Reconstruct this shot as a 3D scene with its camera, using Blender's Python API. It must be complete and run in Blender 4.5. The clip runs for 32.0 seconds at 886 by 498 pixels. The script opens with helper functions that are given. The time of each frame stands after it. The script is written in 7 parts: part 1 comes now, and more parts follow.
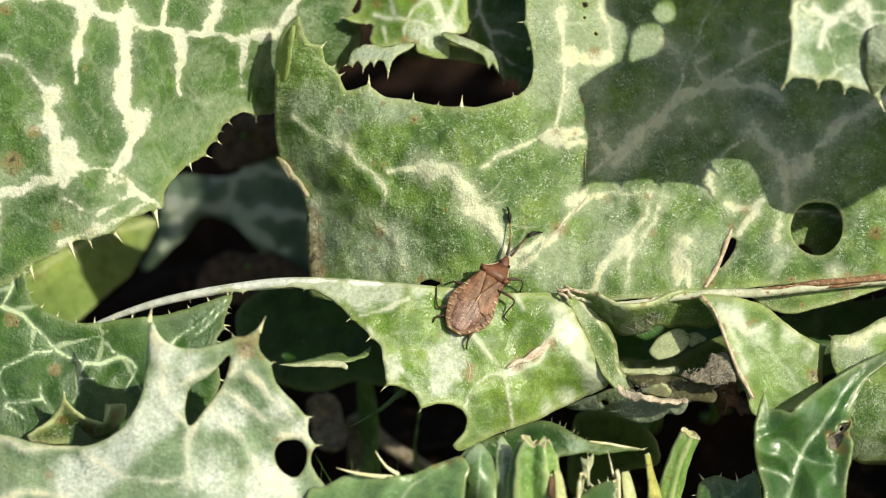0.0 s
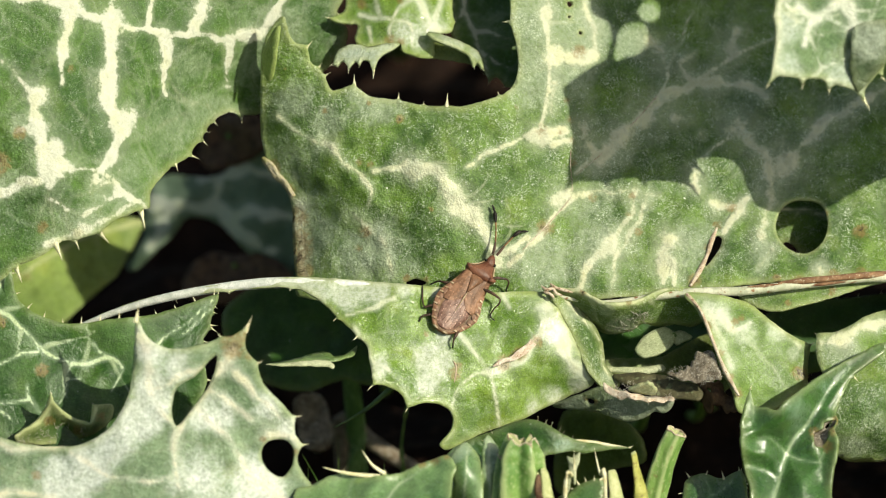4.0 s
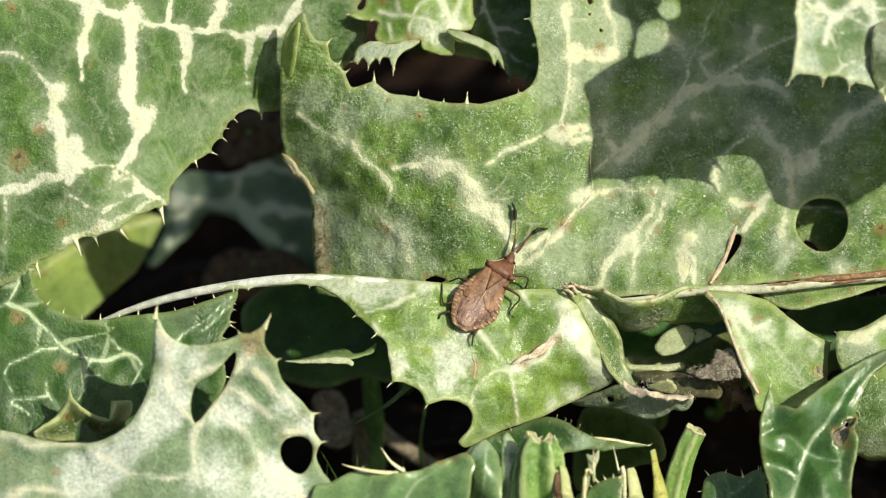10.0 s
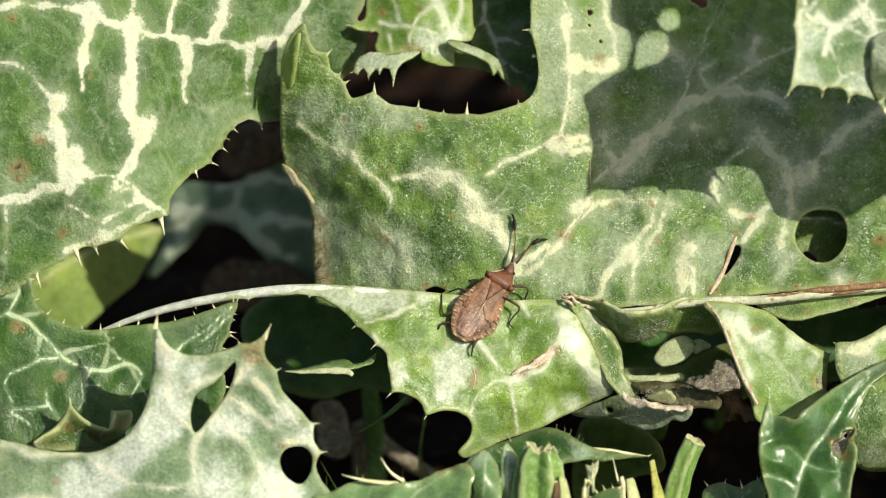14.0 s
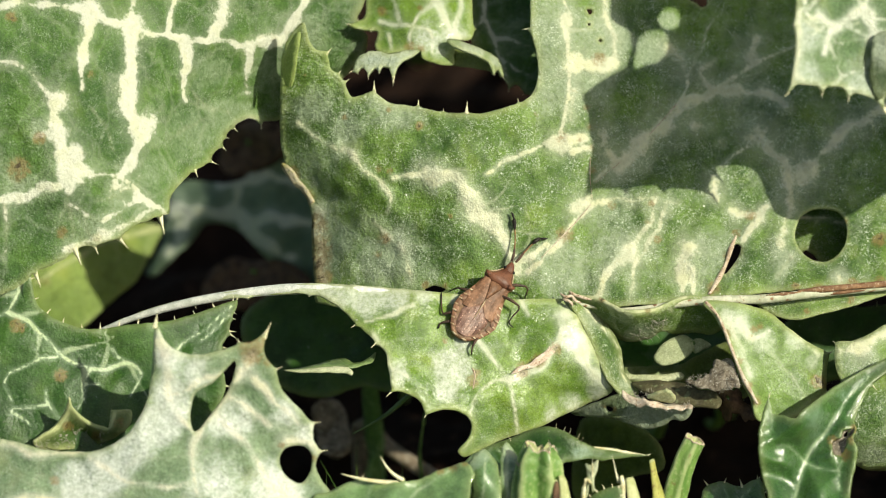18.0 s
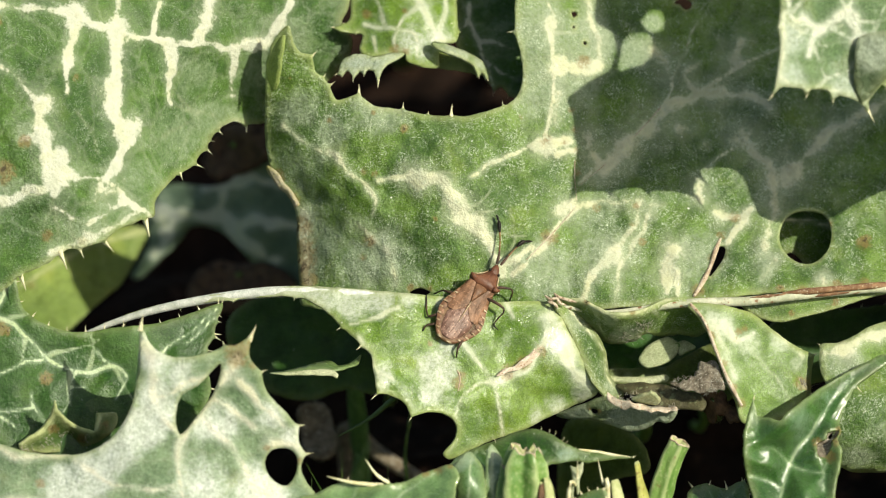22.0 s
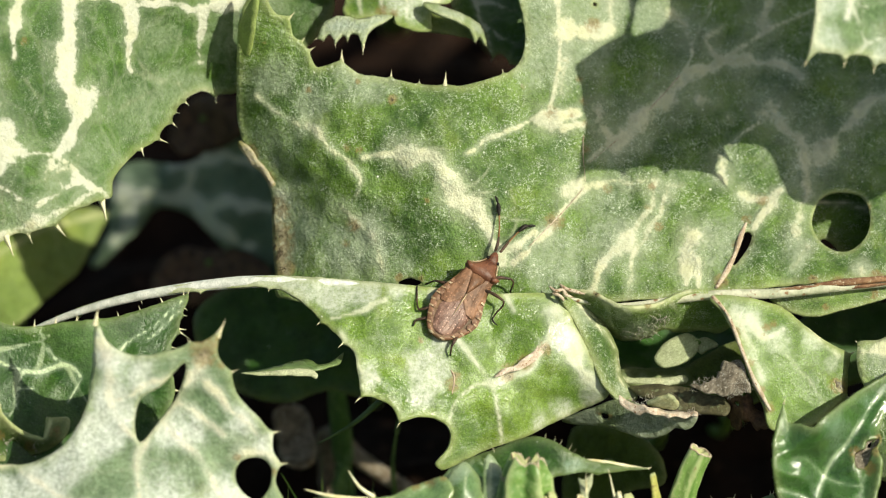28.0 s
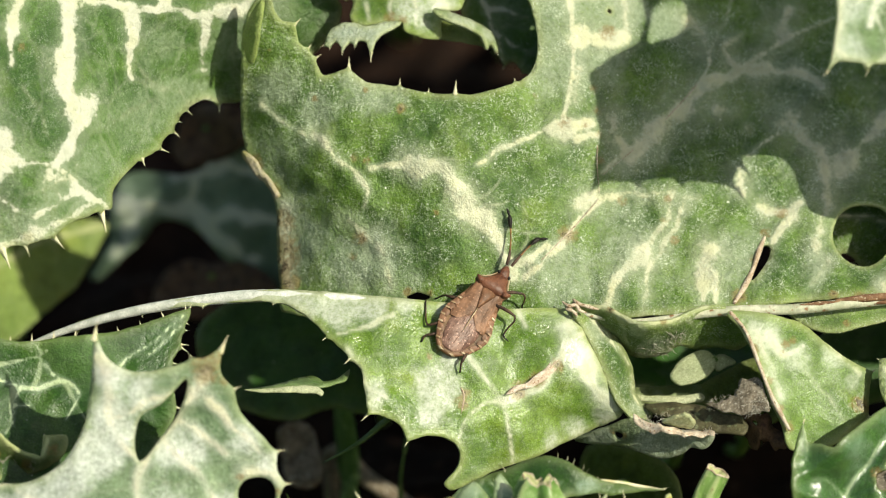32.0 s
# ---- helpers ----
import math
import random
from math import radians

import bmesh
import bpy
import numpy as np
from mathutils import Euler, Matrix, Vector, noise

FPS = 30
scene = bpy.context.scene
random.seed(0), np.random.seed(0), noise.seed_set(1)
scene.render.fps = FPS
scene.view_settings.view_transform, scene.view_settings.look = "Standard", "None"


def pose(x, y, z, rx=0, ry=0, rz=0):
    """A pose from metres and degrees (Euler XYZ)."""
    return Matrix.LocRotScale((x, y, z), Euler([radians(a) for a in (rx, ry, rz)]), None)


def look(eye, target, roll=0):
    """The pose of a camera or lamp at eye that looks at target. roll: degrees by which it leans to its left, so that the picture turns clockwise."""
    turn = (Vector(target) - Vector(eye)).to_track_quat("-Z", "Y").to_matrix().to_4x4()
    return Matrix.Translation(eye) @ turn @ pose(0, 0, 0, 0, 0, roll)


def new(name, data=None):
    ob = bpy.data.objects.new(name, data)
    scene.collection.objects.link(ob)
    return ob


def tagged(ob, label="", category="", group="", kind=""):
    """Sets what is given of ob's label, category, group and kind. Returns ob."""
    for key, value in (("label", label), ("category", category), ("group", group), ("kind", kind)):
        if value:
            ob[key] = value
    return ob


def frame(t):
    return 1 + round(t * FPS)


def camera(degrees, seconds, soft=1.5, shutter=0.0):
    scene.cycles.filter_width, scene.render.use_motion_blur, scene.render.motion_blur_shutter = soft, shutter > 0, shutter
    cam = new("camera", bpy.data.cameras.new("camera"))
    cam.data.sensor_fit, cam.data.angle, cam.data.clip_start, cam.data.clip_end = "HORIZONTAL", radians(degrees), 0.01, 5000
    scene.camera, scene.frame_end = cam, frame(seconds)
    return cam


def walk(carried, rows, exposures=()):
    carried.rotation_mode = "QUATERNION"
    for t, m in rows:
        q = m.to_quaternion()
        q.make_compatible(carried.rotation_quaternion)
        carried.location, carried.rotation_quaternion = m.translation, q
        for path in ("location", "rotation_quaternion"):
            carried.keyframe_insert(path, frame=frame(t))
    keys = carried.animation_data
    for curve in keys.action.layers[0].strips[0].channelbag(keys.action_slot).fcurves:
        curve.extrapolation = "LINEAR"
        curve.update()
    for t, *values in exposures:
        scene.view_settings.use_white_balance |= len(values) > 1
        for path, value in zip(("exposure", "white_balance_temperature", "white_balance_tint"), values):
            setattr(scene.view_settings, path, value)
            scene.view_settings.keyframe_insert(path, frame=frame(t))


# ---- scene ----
from mathutils.geometry import delaunay_2d_cdt

MM = 0.001
TILT = 35                       # degrees by which the lens looks down on the plants
HEIGHT = 60.0                   # mm of that leaf above the soil

# The plants are laid out in a slanted patch: u to the right, v up the slope, w out of it, in mm.
_c, _s = math.cos(radians(TILT)), math.sin(radians(TILT))
PATCH = Matrix(((1, 0, 0, 0), (0, _s, -_c, 0), (0, _c, _s, HEIGHT), (0, 0, 0, 1)))


def at(u, v, w):
    """A place of the patch, in metres of the world."""
    return (PATCH @ Vector((u, v, w))) * MM


# ---- camera: a long lens, held by hand; it pans a little and at the end comes nearer ----
cam = camera(8.407, 32.0, soft=1.15)
cam.data.dof.use_dof, cam.data.dof.aperture_fstop = True, 19.0      # the insect is in focus
# seconds, distance, the place it points at (u, v), roll
PATH = [
    (0, 799.2, 0.74, -0.59, 0.03), (0.5, 799.2, 1.56, -0.62, 0.02), (1, 799.5, 2.08, -0.60, -0.00),
    (1.5, 799.9, 2.52, -0.68, -0.01), (2, 800.1, 2.99, -0.68, -0.01), (2.5, 800.1, 3.32, -0.69, -0.01),
    (3, 800.2, 3.32, -0.69, -0.02), (3.5, 800.5, 3.05, -0.69, -0.06), (5.5, 800.6, 1.31, -0.67, -0.07),
    (6, 800.3, 0.89, -0.67, -0.06), (6.5, 800.3, 0.45, -0.63, -0.07), (7, 800.4, 0.12, -0.61, -0.08),
    (7.5, 800.4, -0.00, -0.64, -0.07), (8, 800.3, -0.01, -0.75, -0.07), (8.5, 800.2, 0.02, -0.87, -0.07),
    (9, 800.1, 0.07, -0.97, -0.08), (9.5, 800.0, 0.04, -1.06, -0.08), (10, 799.8, 0.02, -1.05, -0.07),
    (10.5, 799.8, 0.02, -1.00, -0.04), (11, 799.9, 0.00, -0.80, -0.02), (11.5, 800.0, -0.00, -0.58, 0.01),
    (12, 799.9, -0.00, -0.42, 0.02), (12.5, 799.9, 0.00, -0.23, 0.01), (13, 800.3, -0.00, 0.00, -0.00),
    (13.5, 800.8, 0.06, 0.17, -0.00), (14, 800.9, 0.05, 0.35, 0.01), (14.5, 800.8, 0.05, 0.46, 0.02),
    (16.5, 800.8, 0.09, 0.34, 0.03), (17, 800.9, 0.09, 0.33, 0.05), (17.5, 800.9, 0.08, 0.31, 0.04),
    (18, 800.7, 0.08, 0.23, 0.02), (18.5, 800.5, 0.09, 0.23, 0.01), (19, 800.8, 0.10, 0.23, 0.01),
    (19.5, 801.4, 0.22, 0.19, 0.02), (20, 801.8, 0.58, 0.16, 0.01), (20.5, 802.0, 0.98, 0.20, 0.01),
    (21, 801.9, 1.40, 0.28, 0.01), (21.5, 801.7, 1.82, 0.38, 0.03), (22, 801.6, 2.08, 0.58, 0.05),
    (22.5, 801.6, 2.18, 0.77, 0.07), (23, 801.6, 2.18, 0.99, 0.07), (23.5, 801.7, 2.20, 1.18, 0.07),
    (24, 801.8, 2.17, 1.32, 0.08), (24.5, 801.8, 2.16, 1.14, 0.09), (25, 801.1, 2.17, 0.62, 0.09),
    (25.5, 799.3, 2.12, -0.08, 0.08), (27.5, 759.7, 4.53, -2.39, 0.21), (28, 715.7, 2.97, -1.17, 0.22),
    (28.5, 698.1, 2.05, -0.61, 0.23), (29, 697.0, 1.97, -0.58, 0.22), (29.5, 697.2, 1.96, -0.59, 0.20),
    (30, 697.2, 1.96, -0.59, 0.20), (30.5, 697.3, 1.94, -0.58, 0.22), (31, 697.0, 1.97, -0.56, 0.25),
    (31.5, 696.0, 1.88, -0.28, 0.28), (32, 695.1, 1.85, 0.40, 0.30),
]
walk(cam, [(t, look(at(0, 0, d), at(u, v, 0), r)) for t, d, u, v, r in PATH],
     exposures=[(0.0, 0.03, 7000, 0), (32.0, 0.03, 7000, 0)])

# ---- light: a high sun over the photographer's shoulder, clear sky ----
SUN = PATCH.to_3x3() @ Vector((26.6, 13.9, 35.0)).normalized()
world = bpy.data.worlds.new("sky")
scene.world = world
world.use_nodes = True
sky = world.node_tree.nodes.new("ShaderNodeTexSky")
sky.sky_type, sky.sun_disc = "NISHITA", False
sky.dust_density, sky.ozone_density = 3.0, 0.4
sky.sun_elevation = math.asin(SUN.z)
sky.sun_rotation = math.atan2(SUN.x, SUN.y)
world.node_tree.links.new(sky.outputs[0], world.node_tree.nodes["Background"].inputs[0])
world.node_tree.nodes["Background"].inputs[1].default_value = 0.102
sun = new("sun", bpy.data.lights.new("sun", "SUN"))
sun.data.energy, sun.data.angle, sun.data.color = 5.0, radians(0.7), (1.0, 0.955, 0.86)
sun.matrix_world = look(SUN, (0, 0, 0))


# ---- materials ----
class Nodes:
    """A short way to write a node material."""

    def __init__(self, name):
        self.mat = bpy.data.materials.new(name)
        self.mat.use_nodes = True
        self.tree = self.mat.node_tree
        self.bsdf = self.tree.nodes["Principled BSDF"]
        self.out = self.tree.nodes["Material Output"]
        self.place = self.add("ShaderNodeTexCoord").outputs["Object"]

    def add(self, kind, **values):
        node = self.tree.nodes.new(kind)
        for key, value in values.items():
            setattr(node, key, value)
        return node

    def put(self, socket, value):
        if isinstance(value, bpy.types.NodeSocket):
            self.tree.links.new(value, socket)
        elif isinstance(value, (tuple, list)) and len(value) == 3 and len(socket.default_value) == 4:
            socket.default_value = (*value, 1)
        else:
            socket.default_value = value

    def noise(self, size, detail=3.0, rough=0.55, stretch=None, twist=0.0):
        """Noise whose grains are about size mm."""
        node = self.add("ShaderNodeTexNoise")
        place = self.place
        if stretch:
            m = self.add("ShaderNodeMapping")
            self.put(m.inputs["Vector"], self.place)
            m.inputs["Scale"].default_value = stretch
            place = m.outputs[0]
        self.put(node.inputs["Vector"], place)
        node.inputs["Scale"].default_value = 1000.0 / size
        node.inputs["Detail"].default_value = detail
        node.inputs["Roughness"].default_value = rough
        node.inputs["Distortion"].default_value = twist
        return node.outputs["Fac"]

    def cells(self, size, feature="F1", random=1.0):
        node = self.add("ShaderNodeTexVoronoi", feature=feature)
        self.put(node.inputs["Vector"], self.place)
        node.inputs["Scale"].default_value = 1000.0 / size
        node.inputs["Randomness"].default_value = random
        return node.outputs["Distance"]

    def attr(self, name):
        return self.add("ShaderNodeAttribute", attribute_name=name).outputs["Fac"]

    def math(self, op, a, b=0.0, c=0.0, clamp=False):
        node = self.add("ShaderNodeMath", operation=op, use_clamp=clamp)
        for socket, value in zip(node.inputs, (a, b, c)):
            self.put(socket, value)
        return node.outputs[0]

    def step(self, value, low, high, to_low=0.0, to_high=1.0):
        node = self.add("ShaderNodeMapRange", interpolation_type="SMOOTHSTEP")
        for socket, v in zip(node.inputs, (value, low, high, to_low, to_high)):
            self.put(socket, v)
        return node.outputs[0]

    def mix(self, fac, a, b):
        node = self.add("ShaderNodeMix", data_type="RGBA")
        self.put(node.inputs[0], fac)
        self.put(node.inputs[6], a)
        self.put(node.inputs[7], b)
        return node.outputs[2]

    def bump(self, height, strength, distance):
        node = self.add("ShaderNodeBump")
        node.inputs["Strength"].default_value = strength
        node.inputs["Distance"].default_value = distance * MM
        self.put(node.inputs["Height"], height)
        self.put(self.bsdf.inputs["Normal"], node.outputs[0])

    def done(self, colour, rough, spec=0.5, **more):
        self.put(self.bsdf.inputs["Base Color"], colour)
        self.put(self.bsdf.inputs["Roughness"], rough)
        self.put(self.bsdf.inputs["Specular IOR Level"], spec)
        for key, value in more.items():
            self.put(self.bsdf.inputs[key.replace("_", " ")], value)
        return self.mat


def leaf_material(name, dark, light, pale, bloom, rough=0.5, spec=0.45, hair=1.0, net=0.3, through_light=0.16, speck=0.5, soft=0.12, strength=0.97, ragged=1.0, broken=0.15, relief=0.85, margin=0.5, branch=0.4, core=0.0, halo=0.26, spark=0.25):
    """A thistle leaf: green cells, pale veins with ragged borders, a grey bloom of hairs, burnt spots."""
    n = Nodes(name)
    broad, mid, fine = n.noise(9, 3), n.noise(2.2, 4, 0.6), n.noise(0.42, 3, 0.65)
    green = n.mix(n.step(broad, 0.38, 0.64), dark, light)
    green = n.mix(n.math("MULTIPLY", n.step(mid, 0.45, 0.72), 0.55), green, [c * 0.5 for c in dark])
    green = n.mix(n.step(n.noise(5.5, 2), 0.56, 0.74, 0.0, 0.45), green, [min(1.0, light[0] * 1.45), light[1] * 1.16, light[2] * 0.8])
    green = n.mix(n.math("MULTIPLY", n.step(fine, 0.46, 0.74), 0.34), green, [c * 1.7 for c in light])
    grain = n.noise(0.2, 2, 0.7)
    green = n.mix(n.step(grain, 0.32, 0.6, 0.55, 0.0), green, [c * 0.35 for c in dark])
    # bloom of grey felt, in drifts
    felt = n.math("ADD", n.attr("bloom"), n.math("MULTIPLY", n.math("SUBTRACT", n.noise(4, 4, 0.65), 0.5), 1.4))
    felt = n.step(felt, 0.2, 0.95)
    felt = n.math("MULTIPLY", felt, n.step(n.noise(0.5, 3, 0.7), 0.25, 0.7, 0.35, 0.95))
    green = n.mix(felt, green, bloom)
    # veins
    edge = n.math("ADD", n.math("MULTIPLY", n.math("SUBTRACT", mid, 0.5), 0.95 * ragged), n.math("MULTIPLY", n.math("SUBTRACT", fine, 0.5), 0.5 * ragged))
    vein = n.step(n.math("ADD", n.attr("pale"), edge), 0.34 - soft, 0.4 + soft)
    vein = n.math("MULTIPLY", vein, n.step(n.noise(3.0, 3, 0.6), 0.36, 0.56, 1.0 - broken, 1.0))
    green = n.mix(n.step(n.math("ADD", n.attr("pale"), n.math("MULTIPLY", edge, 0.9)), -0.8, 0.45, 0.0, halo), green, [0.3 * p + 0.7 * b for p, b in zip(pale, bloom)])
    warp = n.add("ShaderNodeTexNoise")
    n.put(warp.inputs["Vector"], n.place)
    warp.inputs["Scale"].default_value = 260.0
    off = n.add("ShaderNodeVectorMath", operation="MULTIPLY_ADD")
    n.put(off.inputs[0], warp.outputs["Color"])
    off.inputs[1].default_value = (0.005, 0.005, 0.005)
    n.put(off.inputs[2], n.place)
    cell = n.add("ShaderNodeTexVoronoi", feature="DISTANCE_TO_EDGE")
    n.put(cell.inputs["Vector"], off.outputs[0])
    cell.inputs["Scale"].default_value = 1000.0 / 6.0
    web = cell.outputs["Distance"]
    web = n.math("MULTIPLY", n.step(n.math("ADD", web, n.math("MULTIPLY", n.math("SUBTRACT", mid, 0.5), 0.16)), -0.02, 0.09, 1.0, 0.0), net)
    twigs = n.step(n.math("ADD", n.attr("twigs"), n.math("MULTIPLY", edge, 0.5)), 0.05, 0.75, 0.0, branch)
    vein = n.math("MAXIMUM", vein, n.math("MAXIMUM", web, twigs))
    tint = n.mix(n.step(n.noise(3.0, 3), 0.46, 0.66), pale, [pale[0] * 0.93, pale[1] * 0.94, pale[2] * 0.82])
    tint = n.mix(n.step(n.noise(2.3, 3, 0.6), 0.57, 0.75, 0.0, 0.32), tint, (0.5, 0.4, 0.15))
    colour = n.mix(n.math("MULTIPLY", vein, n.step(fine, 0.2, 0.75, strength, strength * 0.82)), green, tint)
    if core:
        line = n.step(n.math("ADD", n.attr("core"), n.math("MULTIPLY", n.math("SUBTRACT", mid, 0.5), 0.6)), 0.5, 0.95, 0.0, core)
        colour = n.mix(line, colour, (0.34, 0.31, 0.14))
    # rim, thickened and yellowish
    colour = n.mix(n.math("MULTIPLY", n.attr("rim"), margin), colour, (0.5, 0.53, 0.24))
    # fine white hairs and dust, with the hairs' sunlit sparkle painted as pale specks
    across = n.step(n.noise(0.3, 2, 0.7, (0.45, 1.0, 1.0), 2.2), 0.55, 0.68)
    along = n.step(n.noise(0.3, 2, 0.7, (1.0, 0.45, 0.45), 2.2), 0.56, 0.69)
    drift = n.step(n.noise(2.4, 3, 0.6), 0.36, 0.66, 0.12, 1.0)
    glint = n.math("MULTIPLY", n.math("MAXIMUM", across, along), drift)
    colour = n.mix(n.math("MULTIPLY", glint, 0.4 * hair, 0.0, True), colour, (0.62, 0.68, 0.52))
    dust = n.step(n.math("ADD", n.cells(2.3), n.math("MULTIPLY", n.math("SUBTRACT", n.noise(0.7, 2), 0.5), 0.22)), 0.0, 0.05, speck, 0.0)
    colour = n.mix(dust, colour, (0.8, 0.82, 0.7))
    sparkle = n.math("ADD", n.cells(1.15), n.math("MULTIPLY", n.math("SUBTRACT", n.noise(0.35, 2), 0.5), 0.3))
    sparkle = n.math("MULTIPLY", n.step(sparkle, 0.0, 0.12, spark, 0.0), n.step(n.noise(3.4, 3, 0.6), 0.42, 0.6))
    colour = n.mix(sparkle, colour, (0.74, 0.78, 0.66))
    burnt = n.math("MULTIPLY", n.attr("brown"), n.step(n.noise(1.1, 4, 0.7, None, 1.5), 0.3, 0.7, 0.2, 1.25))
    colour = n.mix(n.step(burnt, 0.1, 0.7, 0.0, 0.62), colour, (0.26, 0.16, 0.055))
    colour = n.mix(n.step(burnt, 0.8, 1.35, 0.0, 0.9), colour, (0.035, 0.018, 0.01))
    height = n.math("ADD", n.math("MULTIPLY", mid, 1.1), n.math("ADD", n.math("MULTIPLY", fine, 0.55), n.math("MULTIPLY", grain, 0.22)))
    n.bump(height, relief, 0.6)
    gloss = n.step(n.math("ADD", n.math("MULTIPLY", mid, 0.5), n.math("MULTIPLY", n.noise(6.5, 2), 0.5)), 0.4, 0.6, max(0.1, rough - 0.12), rough + 0.25)
    n.done(colour, gloss, spec)
    glow = n.add("ShaderNodeBsdfTranslucent")
    n.put(glow.inputs[0], n.mix(0.5, colour, (0.32, 0.42, 0.04)))
    both = n.add("ShaderNodeMixShader")
    both.inputs[0].default_value = through_light
    n.put(both.inputs[1], n.bsdf.outputs[0])
    n.put(both.inputs[2], glow.outputs[0])
    n.put(n.out.inputs[0], both.outputs[0])
    return n.mat


PALE = (0.84, 0.85, 0.71)
LEAF_BROAD = leaf_material("leaf_broad", (0.04, 0.105, 0.016), (0.092, 0.192, 0.027), (0.8, 0.79, 0.67), (0.22, 0.295, 0.16), net=0.12, speck=0.14, strength=0.9, soft=0.15, ragged=1.35, hair=1.0, branch=0.22, core=0.1, halo=0.28)
LEAF_FELT = leaf_material("leaf_felt", (0.05, 0.118, 0.016), (0.15, 0.262, 0.032), (0.82, 0.8, 0.6), (0.3, 0.36, 0.235), hair=2.4, net=0.06, speck=1.0, soft=0.18, strength=0.9, ragged=1.3, broken=0.4, relief=0.7, branch=0.3, core=0.12, halo=0.42, spark=1.0)
LEAF_FLAP = leaf_material("leaf_flap", (0.095, 0.185, 0.022), (0.195, 0.31, 0.04), PALE, (0.56, 0.59, 0.49), rough=0.28, spec=0.52, net=0.04, soft=0.34, strength=0.76, ragged=1.25, broken=0.5, relief=0.32, branch=0.12, core=0.2)
LEAF_SATIN = leaf_material("leaf_satin", (0.085, 0.17, 0.02), (0.165, 0.28, 0.038), PALE, (0.42, 0.48, 0.33), rough=0.42, spec=0.4, net=0.03, hair=0.8, soft=0.34, strength=0.8, ragged=1.25, broken=0.4, relief=0.3, branch=0.1, core=0.1)
LEAF_PALE = leaf_material("leaf_pale", (0.11, 0.195, 0.075), (0.2, 0.3, 0.135), (0.82, 0.83, 0.71), (0.5, 0.56, 0.47), net=0.12, hair=0.8, speck=0.15, soft=0.34, ragged=1.2, broken=0.35, branch=0.6)
LEAF_FROST = leaf_material("leaf_frost", (0.13, 0.21, 0.105), (0.23, 0.32, 0.18), (0.86, 0.79, 0.63), (0.74, 0.77, 0.72), net=0.12, hair=1.1, speck=0.2, soft=0.28, strength=0.7, ragged=1.4, broken=0.5, branch=0.4, relief=0.6, margin=0.35)
LEAF_SERE = leaf_material("leaf_sere", (0.27, 0.25, 0.08), (0.45, 0.41, 0.15), (0.66, 0.55, 0.4), (0.58, 0.5, 0.38), rough=0.6, spec=0.3, net=0.0, hair=1.0, speck=0.3, margin=0.0, relief=0.8)
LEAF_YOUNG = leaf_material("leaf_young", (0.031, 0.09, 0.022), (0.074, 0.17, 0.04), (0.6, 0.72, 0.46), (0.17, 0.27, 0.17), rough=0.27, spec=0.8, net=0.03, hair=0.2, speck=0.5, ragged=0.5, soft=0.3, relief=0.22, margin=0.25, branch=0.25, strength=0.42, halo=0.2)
LEAF_WET = leaf_material("leaf_smooth", (0.1, 0.2, 0.07), (0.19, 0.31, 0.12), (0.6, 0.68, 0.46), (0.26, 0.35, 0.24), rough=0.22, spec=0.9, net=0.0, hair=0.15, speck=0.3, ragged=0.5, soft=0.3, relief=0.16, margin=0.3, branch=0.15, strength=0.6, halo=0.2)
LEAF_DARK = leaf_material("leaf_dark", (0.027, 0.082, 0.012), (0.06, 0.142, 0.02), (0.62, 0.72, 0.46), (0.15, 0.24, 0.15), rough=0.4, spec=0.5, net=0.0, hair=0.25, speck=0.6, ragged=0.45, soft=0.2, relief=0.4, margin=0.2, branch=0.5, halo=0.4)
LEAF_CUP = leaf_material("leaf_cup", (0.05, 0.105, 0.018), (0.11, 0.18, 0.035), (0.6, 0.66, 0.36), (0.2, 0.25, 0.12), rough=0.4, spec=0.4, net=0.0, hair=0.5, ragged=0.5, soft=0.25, relief=0.5, margin=0.7)
LEAF_GREY = leaf_material("leaf_grey", (0.08, 0.125, 0.06), (0.15, 0.2, 0.1), PALE, (0.36, 0.41, 0.32), hair=1.3, net=0.05, margin=0.2)
LEAF_YELLOW = leaf_material("leaf_yellow", (0.2, 0.3, 0.06), (0.33, 0.44, 0.1), (0.6, 0.62, 0.3), (0.4, 0.45, 0.25), net=0.05, hair=0.3, through_light=0.3, margin=0.25)
LEAF_BLUE = leaf_material("leaf_blue", (0.12, 0.19, 0.12), (0.21, 0.3, 0.2), (0.74, 0.78, 0.68), (0.36, 0.44, 0.36), net=0.03, hair=0.4, speck=0.1, margin=0.06, branch=0.25)
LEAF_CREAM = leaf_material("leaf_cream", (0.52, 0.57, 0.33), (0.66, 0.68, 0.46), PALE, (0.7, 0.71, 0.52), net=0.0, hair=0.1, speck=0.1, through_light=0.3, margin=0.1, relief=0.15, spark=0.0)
LEAF_OLIVE = leaf_material("leaf_olive", (0.06, 0.095, 0.02), (0.11, 0.155, 0.035), (0.4, 0.45, 0.25), (0.2, 0.25, 0.12), rough=0.6, spec=0.25, net=0.02, hair=0.3, speck=0.1, margin=0.25, relief=0.5)


